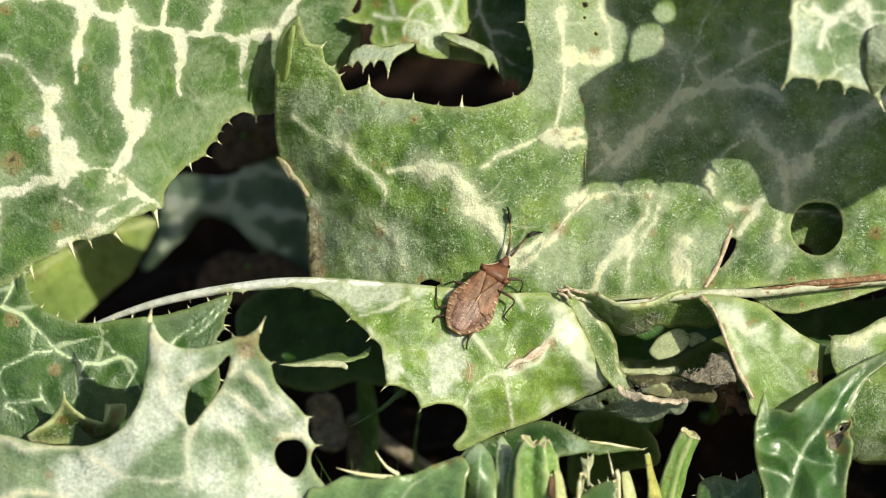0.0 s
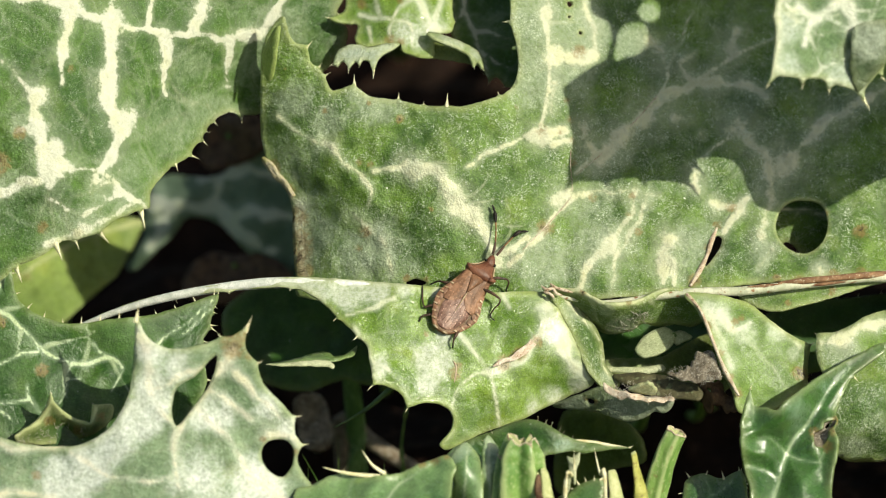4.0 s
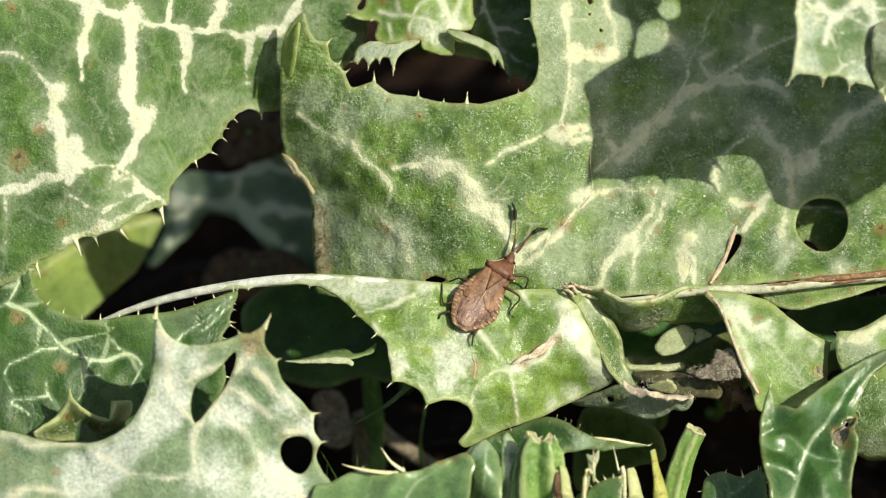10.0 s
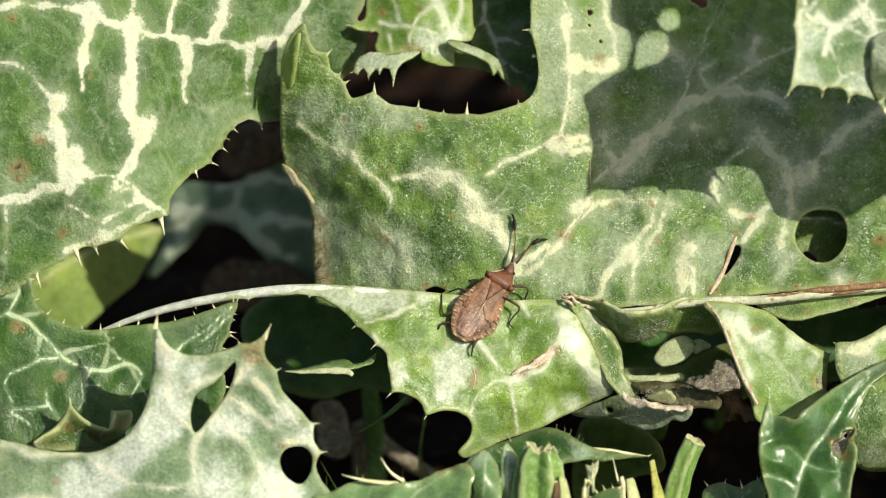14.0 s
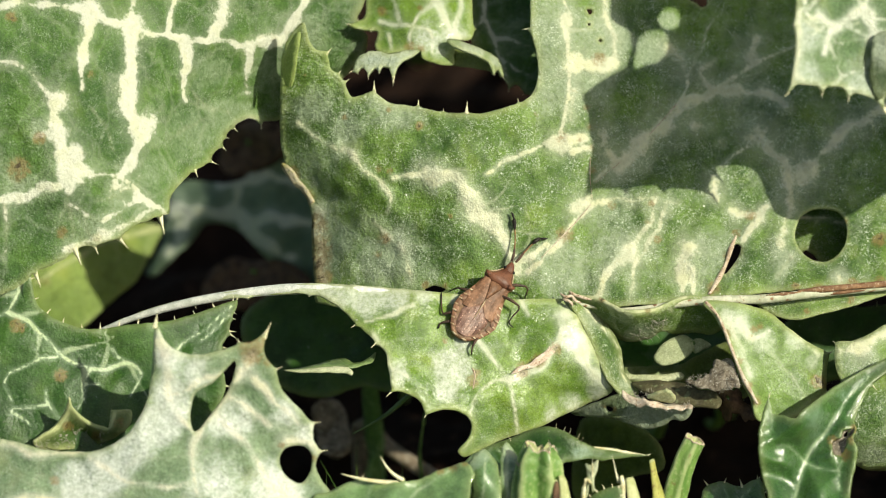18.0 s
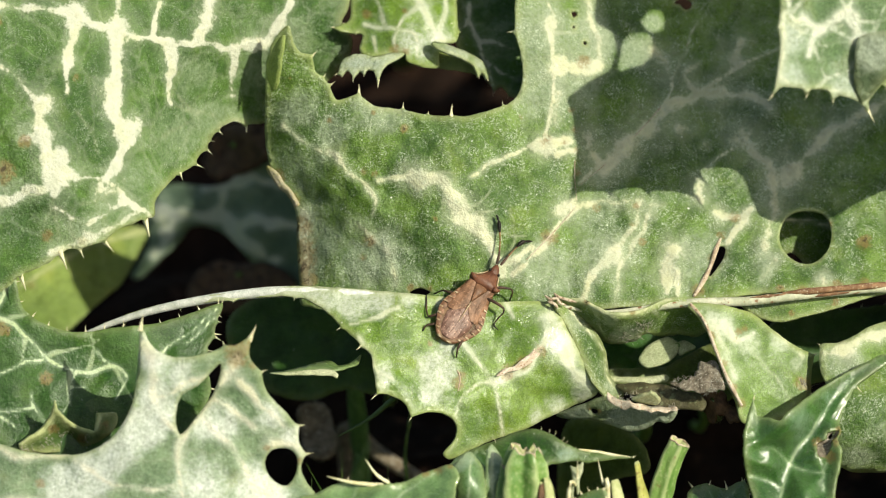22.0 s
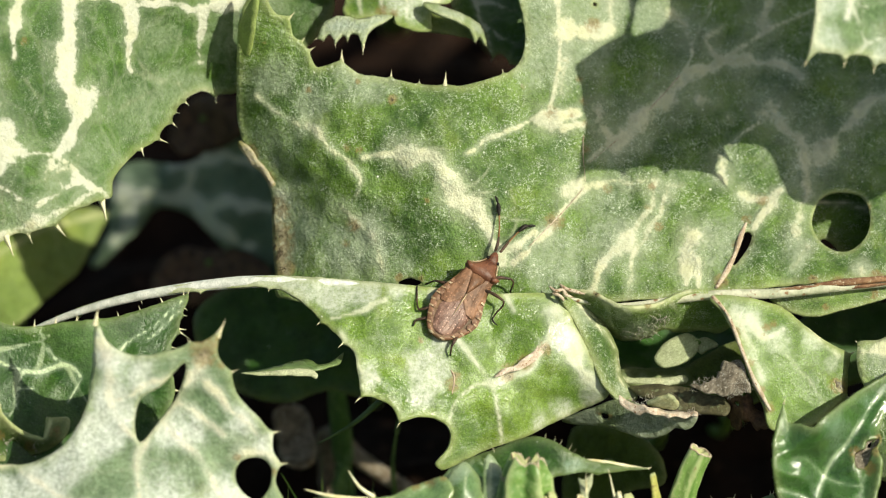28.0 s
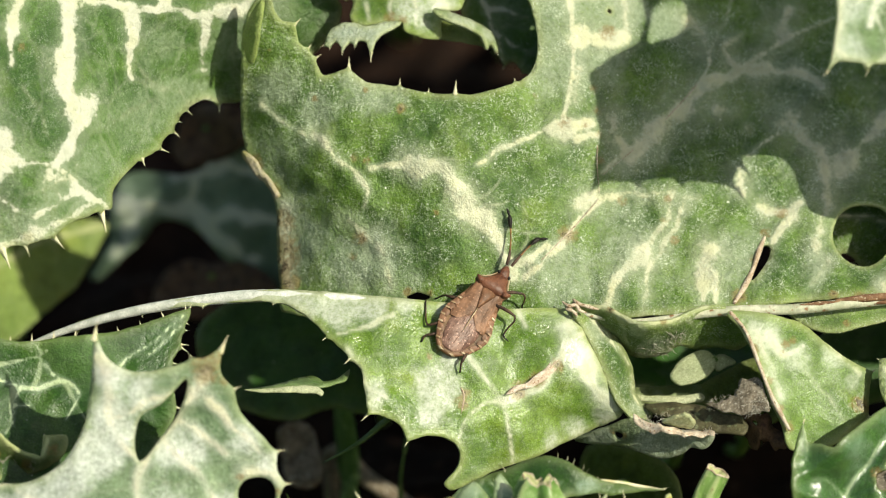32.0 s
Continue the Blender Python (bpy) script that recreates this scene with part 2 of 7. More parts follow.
def plain_material(name, dark, light, size, rough, spec=0.4, bump=0.15, fleck=None, bounce_tones=None):
    """Two tones in patches with flecks; the last pair: greens of unseen ground that begins a hand's breadth outside the
    patch, added to bounce light into the shade.
    """
    n = Nodes(name)
    a, b = n.noise(size, 4, 0.6), n.noise(size * 0.17, 3, 0.6)
    colour = n.mix(n.step(a, 0.3, 0.7), dark, light)
    colour = n.mix(n.step(b, 0.45, 0.7, 0.0, 0.4), colour, [c * 0.6 for c in dark])
    if fleck:
        colour = n.mix(n.step(n.noise(size * 0.4, 2), 0.58, 0.7), colour, fleck)
    # unseen green ground, added for its bounce light
    if bounce_tones:
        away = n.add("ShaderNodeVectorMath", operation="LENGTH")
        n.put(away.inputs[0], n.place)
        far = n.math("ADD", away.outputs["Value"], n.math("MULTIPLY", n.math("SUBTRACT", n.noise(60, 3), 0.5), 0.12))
        colour = n.mix(n.step(far, 0.2, 0.3), colour, n.mix(n.step(n.noise(40, 4), 0.35, 0.65), *bounce_tones))
    n.bump(n.math("ADD", a, n.math("MULTIPLY", b, 0.4)), 0.7, bump)
    return n.done(colour, rough, spec)


SPINE = plain_material("spine", (0.62, 0.55, 0.3), (0.8, 0.76, 0.55), 1.5, 0.35, 0.5, 0.03)
SPINE_DARK = plain_material("spine_dry", (0.3, 0.2, 0.13), (0.55, 0.45, 0.32), 1.2, 0.5, 0.4, 0.03)
RIB = plain_material("rib", (0.38, 0.4, 0.27), (0.66, 0.64, 0.5), 2.2, 0.5, 0.4, 0.3, (0.24, 0.13, 0.06))
RIM = plain_material("rolled_rim", (0.5, 0.53, 0.46), (0.8, 0.8, 0.75), 1.2, 0.6, 0.4, 0.25)
STALK = plain_material("stalk", (0.1, 0.2, 0.032), (0.2, 0.32, 0.06), 3, 0.36, 0.6, 0.25, (0.42, 0.46, 0.2))
DRY = plain_material("dry_leaf", (0.13, 0.095, 0.06), (0.33, 0.27, 0.2), 1.6, 0.8, 0.2, 0.5, (0.45, 0.41, 0.34))
WITHER = plain_material("withered", (0.13, 0.105, 0.075), (0.36, 0.31, 0.24), 0.7, 0.85, 0.15, 0.5, (0.52, 0.47, 0.4))
# green blade with the shade it lies in painted as dark tones
BLADE_SHADE = plain_material("blade_shade", (0.045, 0.04, 0.02), (0.11, 0.1, 0.05), 1.8, 0.6, 0.3, 0.4, (0.15, 0.17, 0.09))
DRY_RED = plain_material("dry_edge", (0.05, 0.024, 0.013), (0.15, 0.085, 0.045), 1.4, 0.7, 0.3, 0.4)
SCAR = plain_material("scar", (0.38, 0.28, 0.19), (0.66, 0.56, 0.44), 0.9, 0.7, 0.3, 0.2, (0.2, 0.11, 0.06))
TORN = plain_material("torn_skin", (0.48, 0.36, 0.26), (0.74, 0.66, 0.55), 0.8, 0.7, 0.3, 0.25, (0.3, 0.17, 0.1))
RUST = plain_material("rust_scar", (0.13, 0.06, 0.03), (0.3, 0.17, 0.09), 1.0, 0.65, 0.3, 0.3, (0.45, 0.36, 0.25))
FIBRE = plain_material("fibre", (0.34, 0.3, 0.24), (0.6, 0.57, 0.5), 0.8, 0.7, 0.3, 0.05)
# soil tones far below real soil: the shade of the gaps is painted in
SOIL = plain_material("soil", (0.008, 0.004, 0.0025), (0.022, 0.011, 0.0065), 7, 0.95, 0.1, 2.0, (0.036, 0.02, 0.013), bounce_tones=((0.05, 0.105, 0.022), (0.11, 0.19, 0.05)))
GRASS = plain_material("grass", (0.05, 0.1, 0.02), (0.13, 0.2, 0.05), 3, 0.45, 0.4, 0.08)
STALK_DARK = plain_material("stalk_dark", (0.05, 0.12, 0.03), (0.12, 0.22, 0.06), 2, 0.4, 0.5, 0.4, (0.2, 0.3, 0.12))
def ridged_material():
    """Fleshy stalk: green between pale raised ridges, with long streaks."""
    n = Nodes("stalk_ridged")
    long = n.noise(2.6, 4, 0.6, (1.0, 0.35, 0.35))
    fine = n.noise(0.5, 3, 0.6)
    colour = n.mix(n.step(long, 0.35, 0.65), (0.1, 0.2, 0.042), (0.2, 0.325, 0.085))
    crest = n.math("ADD", n.attr("ridge"), n.math("MULTIPLY", n.math("SUBTRACT", long, 0.5), 2.2))
    colour = n.mix(n.step(crest, 0.2, 1.2, 0.0, 0.6), colour, (0.46, 0.5, 0.26))
    colour = n.mix(n.step(fine, 0.52, 0.72, 0.0, 0.4), colour, (0.5, 0.52, 0.3))
    colour = n.mix(n.step(n.noise(1.4, 3), 0.62, 0.74, 0.0, 0.7), colour, (0.2, 0.12, 0.05))
    n.bump(n.math("ADD", long, n.math("MULTIPLY", fine, 0.4)), 0.6, 0.3)
    return n.done(colour, 0.34, 0.5)


STALK_RIDGED = ridged_material()
STUB = plain_material("stub", (0.3, 0.3, 0.07), (0.48, 0.46, 0.14), 1.6, 0.5, 0.4, 0.4, (0.16, 0.1, 0.04))
CUT = plain_material("cut_end", (0.35, 0.38, 0.16), (0.5, 0.5, 0.28), 0.8, 0.6, 0.3, 0.2)


# ---- builders ----
def part(name, bm_or_mesh, material, parent, label=""):
    """Links one mesh object under a thing or under a part."""
    if isinstance(bm_or_mesh, bmesh.types.BMesh):
        mesh = bpy.data.meshes.new(name)
        bm_or_mesh.to_mesh(mesh)
        bm_or_mesh.free()
        mesh.polygons.foreach_set("use_smooth", [True] * len(mesh.polygons))
    else:
        mesh = bm_or_mesh
    if not mesh.materials:
        mesh.materials.append(material)
    ob = new(name, mesh)
    ob.parent = parent
    if label:
        tagged(ob, label)
    return ob


def thing(name, label, category, base, group=""):
    ob = new(name)
    ob.empty_display_size = 0.01
    ob.location = base
    return tagged(ob, label, category, group)


def spline(controls):
    """A smooth sheet through a few heights (thin plate): a function of places n x 2."""
    c = np.array(controls, float)
    n, p = len(c), c[:, :2]

    def phi(a, b):
        d = np.hypot(a[:, None, 0] - b[None, :, 0], a[:, None, 1] - b[None, :, 1])
        return d * d * np.log(d + 1e-9)

    q = np.c_[np.ones(n), p]
    m = np.block([[phi(p, p) + np.eye(n) * 1e-6, q], [q.T, np.zeros((3, 3))]])
    s = np.linalg.lstsq(m, np.r_[c[:, 2], 0, 0, 0], rcond=None)[0]
    return lambda x: phi(x, p) @ s[:n] + np.c_[np.ones(len(x)), x] @ s[n:]


def rounded(points, step, closed=True):
    """A smooth line through the points, in steps of about that length. Returns places and, for each given point, its index."""
    p = [np.array(q[:2], float) for q in points]
    n, out, index = len(p), [], []
    for i in range(n if closed else n - 1):
        a, b = p[i], p[(i + 1) % n]
        before = p[i - 1] if closed or i else a
        after = p[(i + 2) % n] if closed or i + 2 < n else b
        k = max(1, round(float(np.hypot(*(b - a))) / step))
        lim = float(np.hypot(*(b - a)))
        ta, tb = (b - before) * 0.5, (after - a) * 0.5
        ta *= min(1.0, lim / (np.hypot(*ta) + 1e-9))
        tb *= min(1.0, lim / (np.hypot(*tb) + 1e-9))
        index.append(len(out))
        for j in range(k):
            t = j / k
            out.append((2 * t**3 - 3 * t**2 + 1) * a + (t**3 - 2 * t**2 + t) * ta + (-2 * t**3 + 3 * t**2) * b + (t**3 - t**2) * tb)
    if not closed:
        index.append(len(out))
        out.append(p[-1])
    return np.array(out), index


def far_from(x, line, closed=False):
    """Distance of the places x from a line of points."""
    a = np.array(line, float)
    b = np.roll(a, -1, 0) if closed else a[1:]
    a = a if closed else a[:-1]
    best = np.full(len(x), 1e9)
    for p, q in zip(a, b):
        d = q - p
        t = np.clip(((x - p) @ d) / (d @ d + 1e-12), 0, 1)
        best = np.minimum(best, np.hypot(*(x - p - t[:, None] * d).T))
    return best


def inside(x, ring):
    hit = np.zeros(len(x), bool)
    for (ax, ay), (bx, by) in zip(ring, np.roll(ring, -1, 0)):
        cross = (ay > x[:, 1]) != (by > x[:, 1])
        hit ^= cross & (x[:, 0] < (bx - ax) * (x[:, 1] - ay) / (by - ay + 1e-12) + ax)
    return hit


def spine_mesh():
    """A thorn of length 1 along y, a little bent."""
    bm = bmesh.new()
    rings = []
    for y, r, z in ((-0.25, 0.15, 0.0), (0.08, 0.1, 0.0), (0.45, 0.045, 0.02), (0.8, 0.02, 0.06)):
        rings.append([bm.verts.new((r * math.cos(a), y, z + r * math.sin(a))) for a in (0, 1.257, 2.513, 3.77, 5.027)])
    tip = bm.verts.new((0, 1.0, 0.1))
    for r, s in zip(rings, rings[1:]):
        for i in range(5):
            bm.faces.new((r[i], r[i - 1], s[i - 1], s[i]))
    for i in range(5):
        bm.faces.new((rings[-1][i], rings[-1][i - 1], tip))
    mesh = bpy.data.meshes.new("spine")
    bm.to_mesh(mesh)
    bm.free()
    mesh.polygons.foreach_set("use_smooth", [True] * len(mesh.polygons))
    mesh.materials.append(SPINE)
    return mesh


SPINE_MESH = spine_mesh()
SPINE_DRY_MESH = SPINE_MESH.copy()
SPINE_DRY_MESH.materials[0] = SPINE_DARK
ROOT3 = PATCH.to_3x3()


def blade(owner, depth, outline, material, veins=(), holes=(), brown=(), bloom=(), gap=0.6, thick=0.4, ripple=0.25,
          teeth=0.0, dry=False, name="blade", label="", seed=0, pucker=0.0, ridge=0.18, slit=(), scratches=(), branches=True):
    """One leaf blade: an outline with spiny teeth (third number: the spine's length), bent into the sheet through depth.
    veins: width, line and how strongly it shows; holes: rings; brown, bloom: round patches (place, radius, strength). teeth: small even teeth along the whole margin. pucker: how far the cells bulge between
    sunken veins; ridge: how far the veins stand out where they do not."""
    rnd = random.Random(seed + len(outline))
    line, index = rounded(outline, gap * 0.8)
    centre = line.mean(0)
    area = np.sum(line[:, 0] * np.roll(line[:, 1], -1) - np.roll(line[:, 0], -1) * line[:, 1])
    turn = 1 if area > 0 else -1
    ahead = np.roll(line, -2, 0) - np.roll(line, 2, 0)
    out = np.c_[ahead[:, 1], -ahead[:, 0]] * turn
    out /= np.hypot(*out.T)[:, None] + 1e-9
    thorns = []
    line = line.copy()
    # uneven margin
    for i in range(len(line)):
        line[i] += out[i] * 0.1 * noise.noise(Vector((line[i][0] * 0.9, line[i][1] * 0.9, seed)))
    for q, i in zip(outline, index):
        if len(q) > 2:
            thorns.append((line[i] + out[i] * (0.1 + 0.2 * min(1.0, q[2])), out[i].copy(), q[2]))
            line[i] = line[i] + out[i] * (0.15 + 0.25 * min(1.0, q[2]))
            for j in (i - 1, (i + 1) % len(line)):
                line[j] = line[j] + out[i] * 0.06
    rings = [line] + [rounded(h, gap * 0.6)[0] for h in holes]
    low, high = line.min(0) - gap, line.max(0) + gap
    gx, gy = np.meshgrid(np.arange(low[0], high[0], gap), np.arange(low[1], high[1], gap * 0.87))
    gx = gx + (np.arange(gx.shape[0]) % 2)[:, None] * gap * 0.5
    grid = np.c_[gx.ravel(), gy.ravel()]
    keep = inside(grid, line)
    for r in rings[1:]:
        keep &= ~inside(grid, r)
    grid = grid[keep]
    for r in rings:
        grid = grid[far_from(grid, r, True) > gap * 0.5]
    places, edges = [], []
    for r in rings:
        k = len(places)
        places += [tuple(p) for p in r]
        edges += [(k + i, k + (i + 1) % len(r)) for i in range(len(r))]
    places += [tuple(p) for p in grid]
    verts, _, faces, *_ = delaunay_2d_cdt([Vector(p) for p in places], edges, [], 0, 1e-5)
    x = np.array([tuple(v) for v in verts])
    face = np.array(faces)
    middle = x[face].mean(1)
    keep = inside(middle, line)
    for r in rings[1:]:
        keep &= ~inside(middle, r)
    face = face[keep]
    w = spline(depth)(x)
    wave = np.array([noise.noise(Vector((p[0] * 0.16, p[1] * 0.16, seed * 3.1))) * 2 + noise.noise(Vector((p[0] * 0.5, p[1] * 0.5, seed))) * 0.7 for p in x])
    pale, off = np.full(len(x), -1.0), np.full(len(x), 50.0)
    for wide, vein, *force in veins:
        top = force[0] if force else 1.0
        soft = rounded(vein, 0.3, False)[0]
        k = len(soft)
        for i, p in enumerate(soft):
            p = p + np.array(noise.noise_vector(Vector((p[0] * 0.35, p[1] * 0.35, seed + 2.0)))[:2]) * min(0.7, 0.35 + wide * 0.4)
            rough = min(0.95, wide)
            here = wide * (1.12 - 0.5 * i / k) * (1.0 + rough * noise.noise(Vector((p[0] * 0.42, p[1] * 0.42, seed + 5.0))))
            here = max(here, 0.22)
            near = np.abs(x[:, 0] - p[0]) + np.abs(x[:, 1] - p[1]) < 7
            if near.any():
                d = np.hypot(*(x[near] - p).T)
                pale[near] = np.maximum(pale[near], top - d / here)
                off[near] = np.minimum(off[near], d)
    middle = np.clip(1.0 - off / 0.8, 0, 1)
    fine = np.full(len(x), -1.0)
    for wide, vein, *force in veins:
        if wide < 0.35 or not branches or (force and force[0] < 0.95):
            continue
        soft = rounded(vein, 0.5, False)[0]
        side = 1
        for i in range(3, len(soft) - 2, max(3, round(rnd.uniform(5, 8)))):
            d = soft[i + 1] - soft[i - 1]
            angle = math.atan2(d[1], d[0]) + side * rnd.uniform(0.7, 1.25)
            side = -side
            p, bend = soft[i].copy(), rnd.uniform(-0.05, 0.05) - side * 0.03
            steps = round(rnd.uniform(8, 20))
            for j in range(steps):
                p = p + 0.4 * np.array((math.cos(angle), math.sin(angle)))
                angle += bend + rnd.uniform(-0.22, 0.22)
                here = 0.34 * (1.1 - j / steps)
                near = np.abs(x - p).max(1) < 1.6
                if near.any():
                    dd = np.hypot(*(x[near] - p).T)
                    fine[near] = np.maximum(fine[near], 1.0 - dd / max(here * 1.6, 0.3))
                    off[near] = np.minimum(off[near], dd + 0.7)
    rim = np.zeros(len(x))
    for r in rings:
        rim = np.maximum(rim, np.clip(1.0 - far_from(x, r, True) / (1.3 if r is line else 0.6), 0, 1) ** 1.6)

    def patches(spots):
        a = np.full(len(x), 0.0)
        for px, py, r, *force in spots:
            away = np.hypot(x[:, 0] - px, x[:, 1] - py) * (1.0 + 0.28 * np.clip(wave, -1.5, 1.5))
            a = np.maximum(a, np.clip(1.5 * (1.0 - away / (r * 1.4)), 0, 1.5) * (force[0] if force else 1.0))
        return a

    w = w + ripple * wave + (pucker * off**2 / (off**2 + 4.0) if pucker else ridge * np.exp(-((off / 1.25) ** 2)))
    world_places = np.array([tuple(at(*p, q)) for p, q in zip(x, w)])
    origin = np.array(owner.location)
    # thickness: a second skin below the first, and a wall between their borders
    a, b, c = (world_places[face[:, i]] for i in range(3))
    normal = np.cross(b - a, c - a)
    front = np.array(ROOT3.col[2])
    flip = normal @ front < 0
    face[flip] = face[flip][:, ::-1]
    normal[flip] *= -1
    vn = np.zeros_like(world_places)
    for i in range(3):
        np.add.at(vn, face[:, i], normal)
    vn /= np.linalg.norm(vn, axis=1)[:, None] + 1e-12
    n = len(x)
    skin = np.r_[world_places, world_places - vn * thick * MM] - origin
    count = {}
    for f in face.tolist():
        for i, j in ((0, 1), (1, 2), (2, 0)):
            count[(f[i], f[j])] = 1
    wall = [(i, i + n, j + n, j) for i, j in count if (j, i) not in count]
    mesh = bpy.data.meshes.new(name)
    mesh.from_pydata(skin.tolist(), [], face.tolist() + (face[:, ::-1] + n).tolist() + wall)
    for key, values in (("pale", pale), ("core", middle), ("twigs", fine), ("rim", rim), ("brown", patches(brown)), ("bloom", patches(bloom))):
        mesh.attributes.new(key, "FLOAT", "POINT").data.foreach_set("value", np.r_[values, values].astype(np.float32))
    mesh.polygons.foreach_set("use_smooth", [True] * len(mesh.polygons))
    mesh.update()
    ob = part(name, mesh, material, owner, label)
    for line_ in (slit, *scratches):
        if line_:
            lie = [(p[0], p[1], w[np.argmin(np.hypot(x[:, 0] - p[0], x[:, 1] - p[1]))] + 0.02) for p in line_]
            rib(ob, lie, [0.12, 0.36, 0.26, 0.4, 0.2] if line_ is slit else [0.03, 0.13, 0.1, 0.13, 0.03], SCAR, "dry tan scar", "scar")
    if teeth:
        for i in range(3, len(line) - 3, max(2, round(teeth / (gap * 0.8)))):
            thorns.append((line[i], out[i], 0.45 + 0.5 * rnd.random()))
    if thorns:
        sheet = spline(depth)(np.array([q[0] for q in thorns]))
        for (p, d, size), ww in zip(thorns, sheet):
            y = Vector((d[0], d[1], rnd.uniform(-0.1, 0.35))).normalized()
            y.rotate(Euler((0, 0, rnd.uniform(-0.25, 0.25))))
            xx = y.cross(Vector((0, 0, 1))).normalized()
            zz = xx.cross(y)
            turned = ROOT3 @ Matrix((xx, y, zz)).transposed()
            sp = part("spine", SPINE_DRY_MESH if dry else SPINE_MESH, SPINE, ob)
            k = size * MM
            sp.matrix_basis = Matrix.Translation(at(p[0], p[1], ww - thick * 0.4) - Vector(origin)) @ turned.to_4x4() @ Matrix.Diagonal((k * 1.6, k * 1.1, k * 1.6, 1))
    return ob


def tube(points, radii, sides=8, flat=1.0, cap=True):
    """A tapered tube through places in metres."""
    bm = bmesh.new()
    p = [Vector(q) for q in points]
    rings = []
    up = Vector((0.13, 0.21, 1)).normalized()
    for i, q in enumerate(p):
        d = (p[min(i + 1, len(p) - 1)] - p[max(i - 1, 0)]).normalized()
        s = d.cross(up)
        s = s.normalized() if s.length > 0.05 else d.cross(Vector((1, 0, 0))).normalized()
        t = s.cross(d)
        rings.append([bm.verts.new(q + (s * math.cos(a) + t * flat * math.sin(a)) * radii[i]) for a in (math.tau * k / sides for k in range(sides))])
    for r, s in zip(rings, rings[1:]):
        for i in range(sides):
            bm.faces.new((r[i], r[i - 1], s[i - 1], s[i]))
    if cap:
        bm.faces.new(rings[0])
        bm.faces.new(rings[-1][::-1])
    bmesh.ops.recalc_face_normals(bm, faces=bm.faces)
    return bm


def smooth3(points, k=5):
    """More places on a smooth line through a few."""
    p = [Vector(q) for q in points]
    out = []
    for i in range(len(p) - 1):
        a, b = p[i], p[i + 1]
        ta = (b - p[max(i - 1, 0)]) * 0.5
        tb = (p[min(i + 2, len(p) - 1)] - a) * 0.5
        for j in range(k):
            t = j / k
            out.append(a * (2 * t**3 - 3 * t**2 + 1) + ta * (t**3 - 2 * t**2 + t) + b * (-2 * t**3 + 3 * t**2) + tb * (t**3 - t**2))
    return out + [p[-1]]


def leaf_thing(label, joint, root, thick=2.2, name="thistle_leaf", group="thistle leaves"):
    """A leaf's Empty on the soil at root (x, y in mm), and the stalk that rises from there to its joint with the blade."""
    if root is None:            # straight behind the joint
        far = at(joint[0], joint[1], -(joint[1] * _c + HEIGHT) / _s)
        root = (far.x / MM, far.y / MM - 2)
    base = Vector((root[0] * MM, root[1] * MM, 0))
    owner = thing(name, label, "leaf", base, group)
    end = at(*joint) - base
    line = smooth3([Vector((0, 0, -0.004)), end * 0.35 + Vector((0, 0, -0.1 * end.z)), end * 0.72, end], 5)
    k = len(line)
    part("petiole", tube(line, [MM * thick * (1.25 - 0.6 * i / k) for i in range(k)], 8, 0.75), STALK, owner)
    return owner


def rib(owner, points, radii, material=RIB, label="", name="midrib"):
    """A raised rib along patch places."""
    origin = owner.parent.location if owner.parent else owner.location
    line = smooth3([at(*p) - origin for p in points], 6)
    k = len(line) - 1
    r = [MM * np.interp(i / k * (len(radii) - 1), range(len(radii)), radii) for i in range(k + 1)]
    return part(name, tube(line, r, 8), material, owner, label)


def fuzz(owner, depth, places, count, length, material, name, label, seed):
    """Tangled fibres that lie over a sheet round some places (x, y, radius)."""
    rnd = random.Random(seed)
    sheet = spline(depth)
    origin = owner.parent.location if owner.parent else owner.location
    bm = bmesh.new()
    for _ in range(count):
        px, py, r = rnd.choice(places)
        a, f = rnd.uniform(0, math.tau), r * math.sqrt(rnd.random())
        x, y, turn = px + f * math.cos(a), py + f * math.sin(a), rnd.uniform(0, math.tau)
        line = []
        for k in range(5):
            line.append(at(x, y, float(sheet(np.array([[x, y]]))[0]) + 0.15 + 0.25 * math.sin(k * 0.8) * rnd.random()) - origin)
            x, y = x + length / 4 * math.cos(turn), y + length / 4 * math.sin(turn)
            turn += rnd.uniform(-0.8, 0.8)
        one = tube(line, [MM * q for q in (0.015, 0.026, 0.026, 0.02, 0.01)], 3)
        mesh = bpy.data.meshes.new("strand")
        one.to_mesh(mesh)
        one.free()
        bm.from_mesh(mesh)
        bpy.data.meshes.remove(mesh)
    return part(name, bm, material, owner, label)


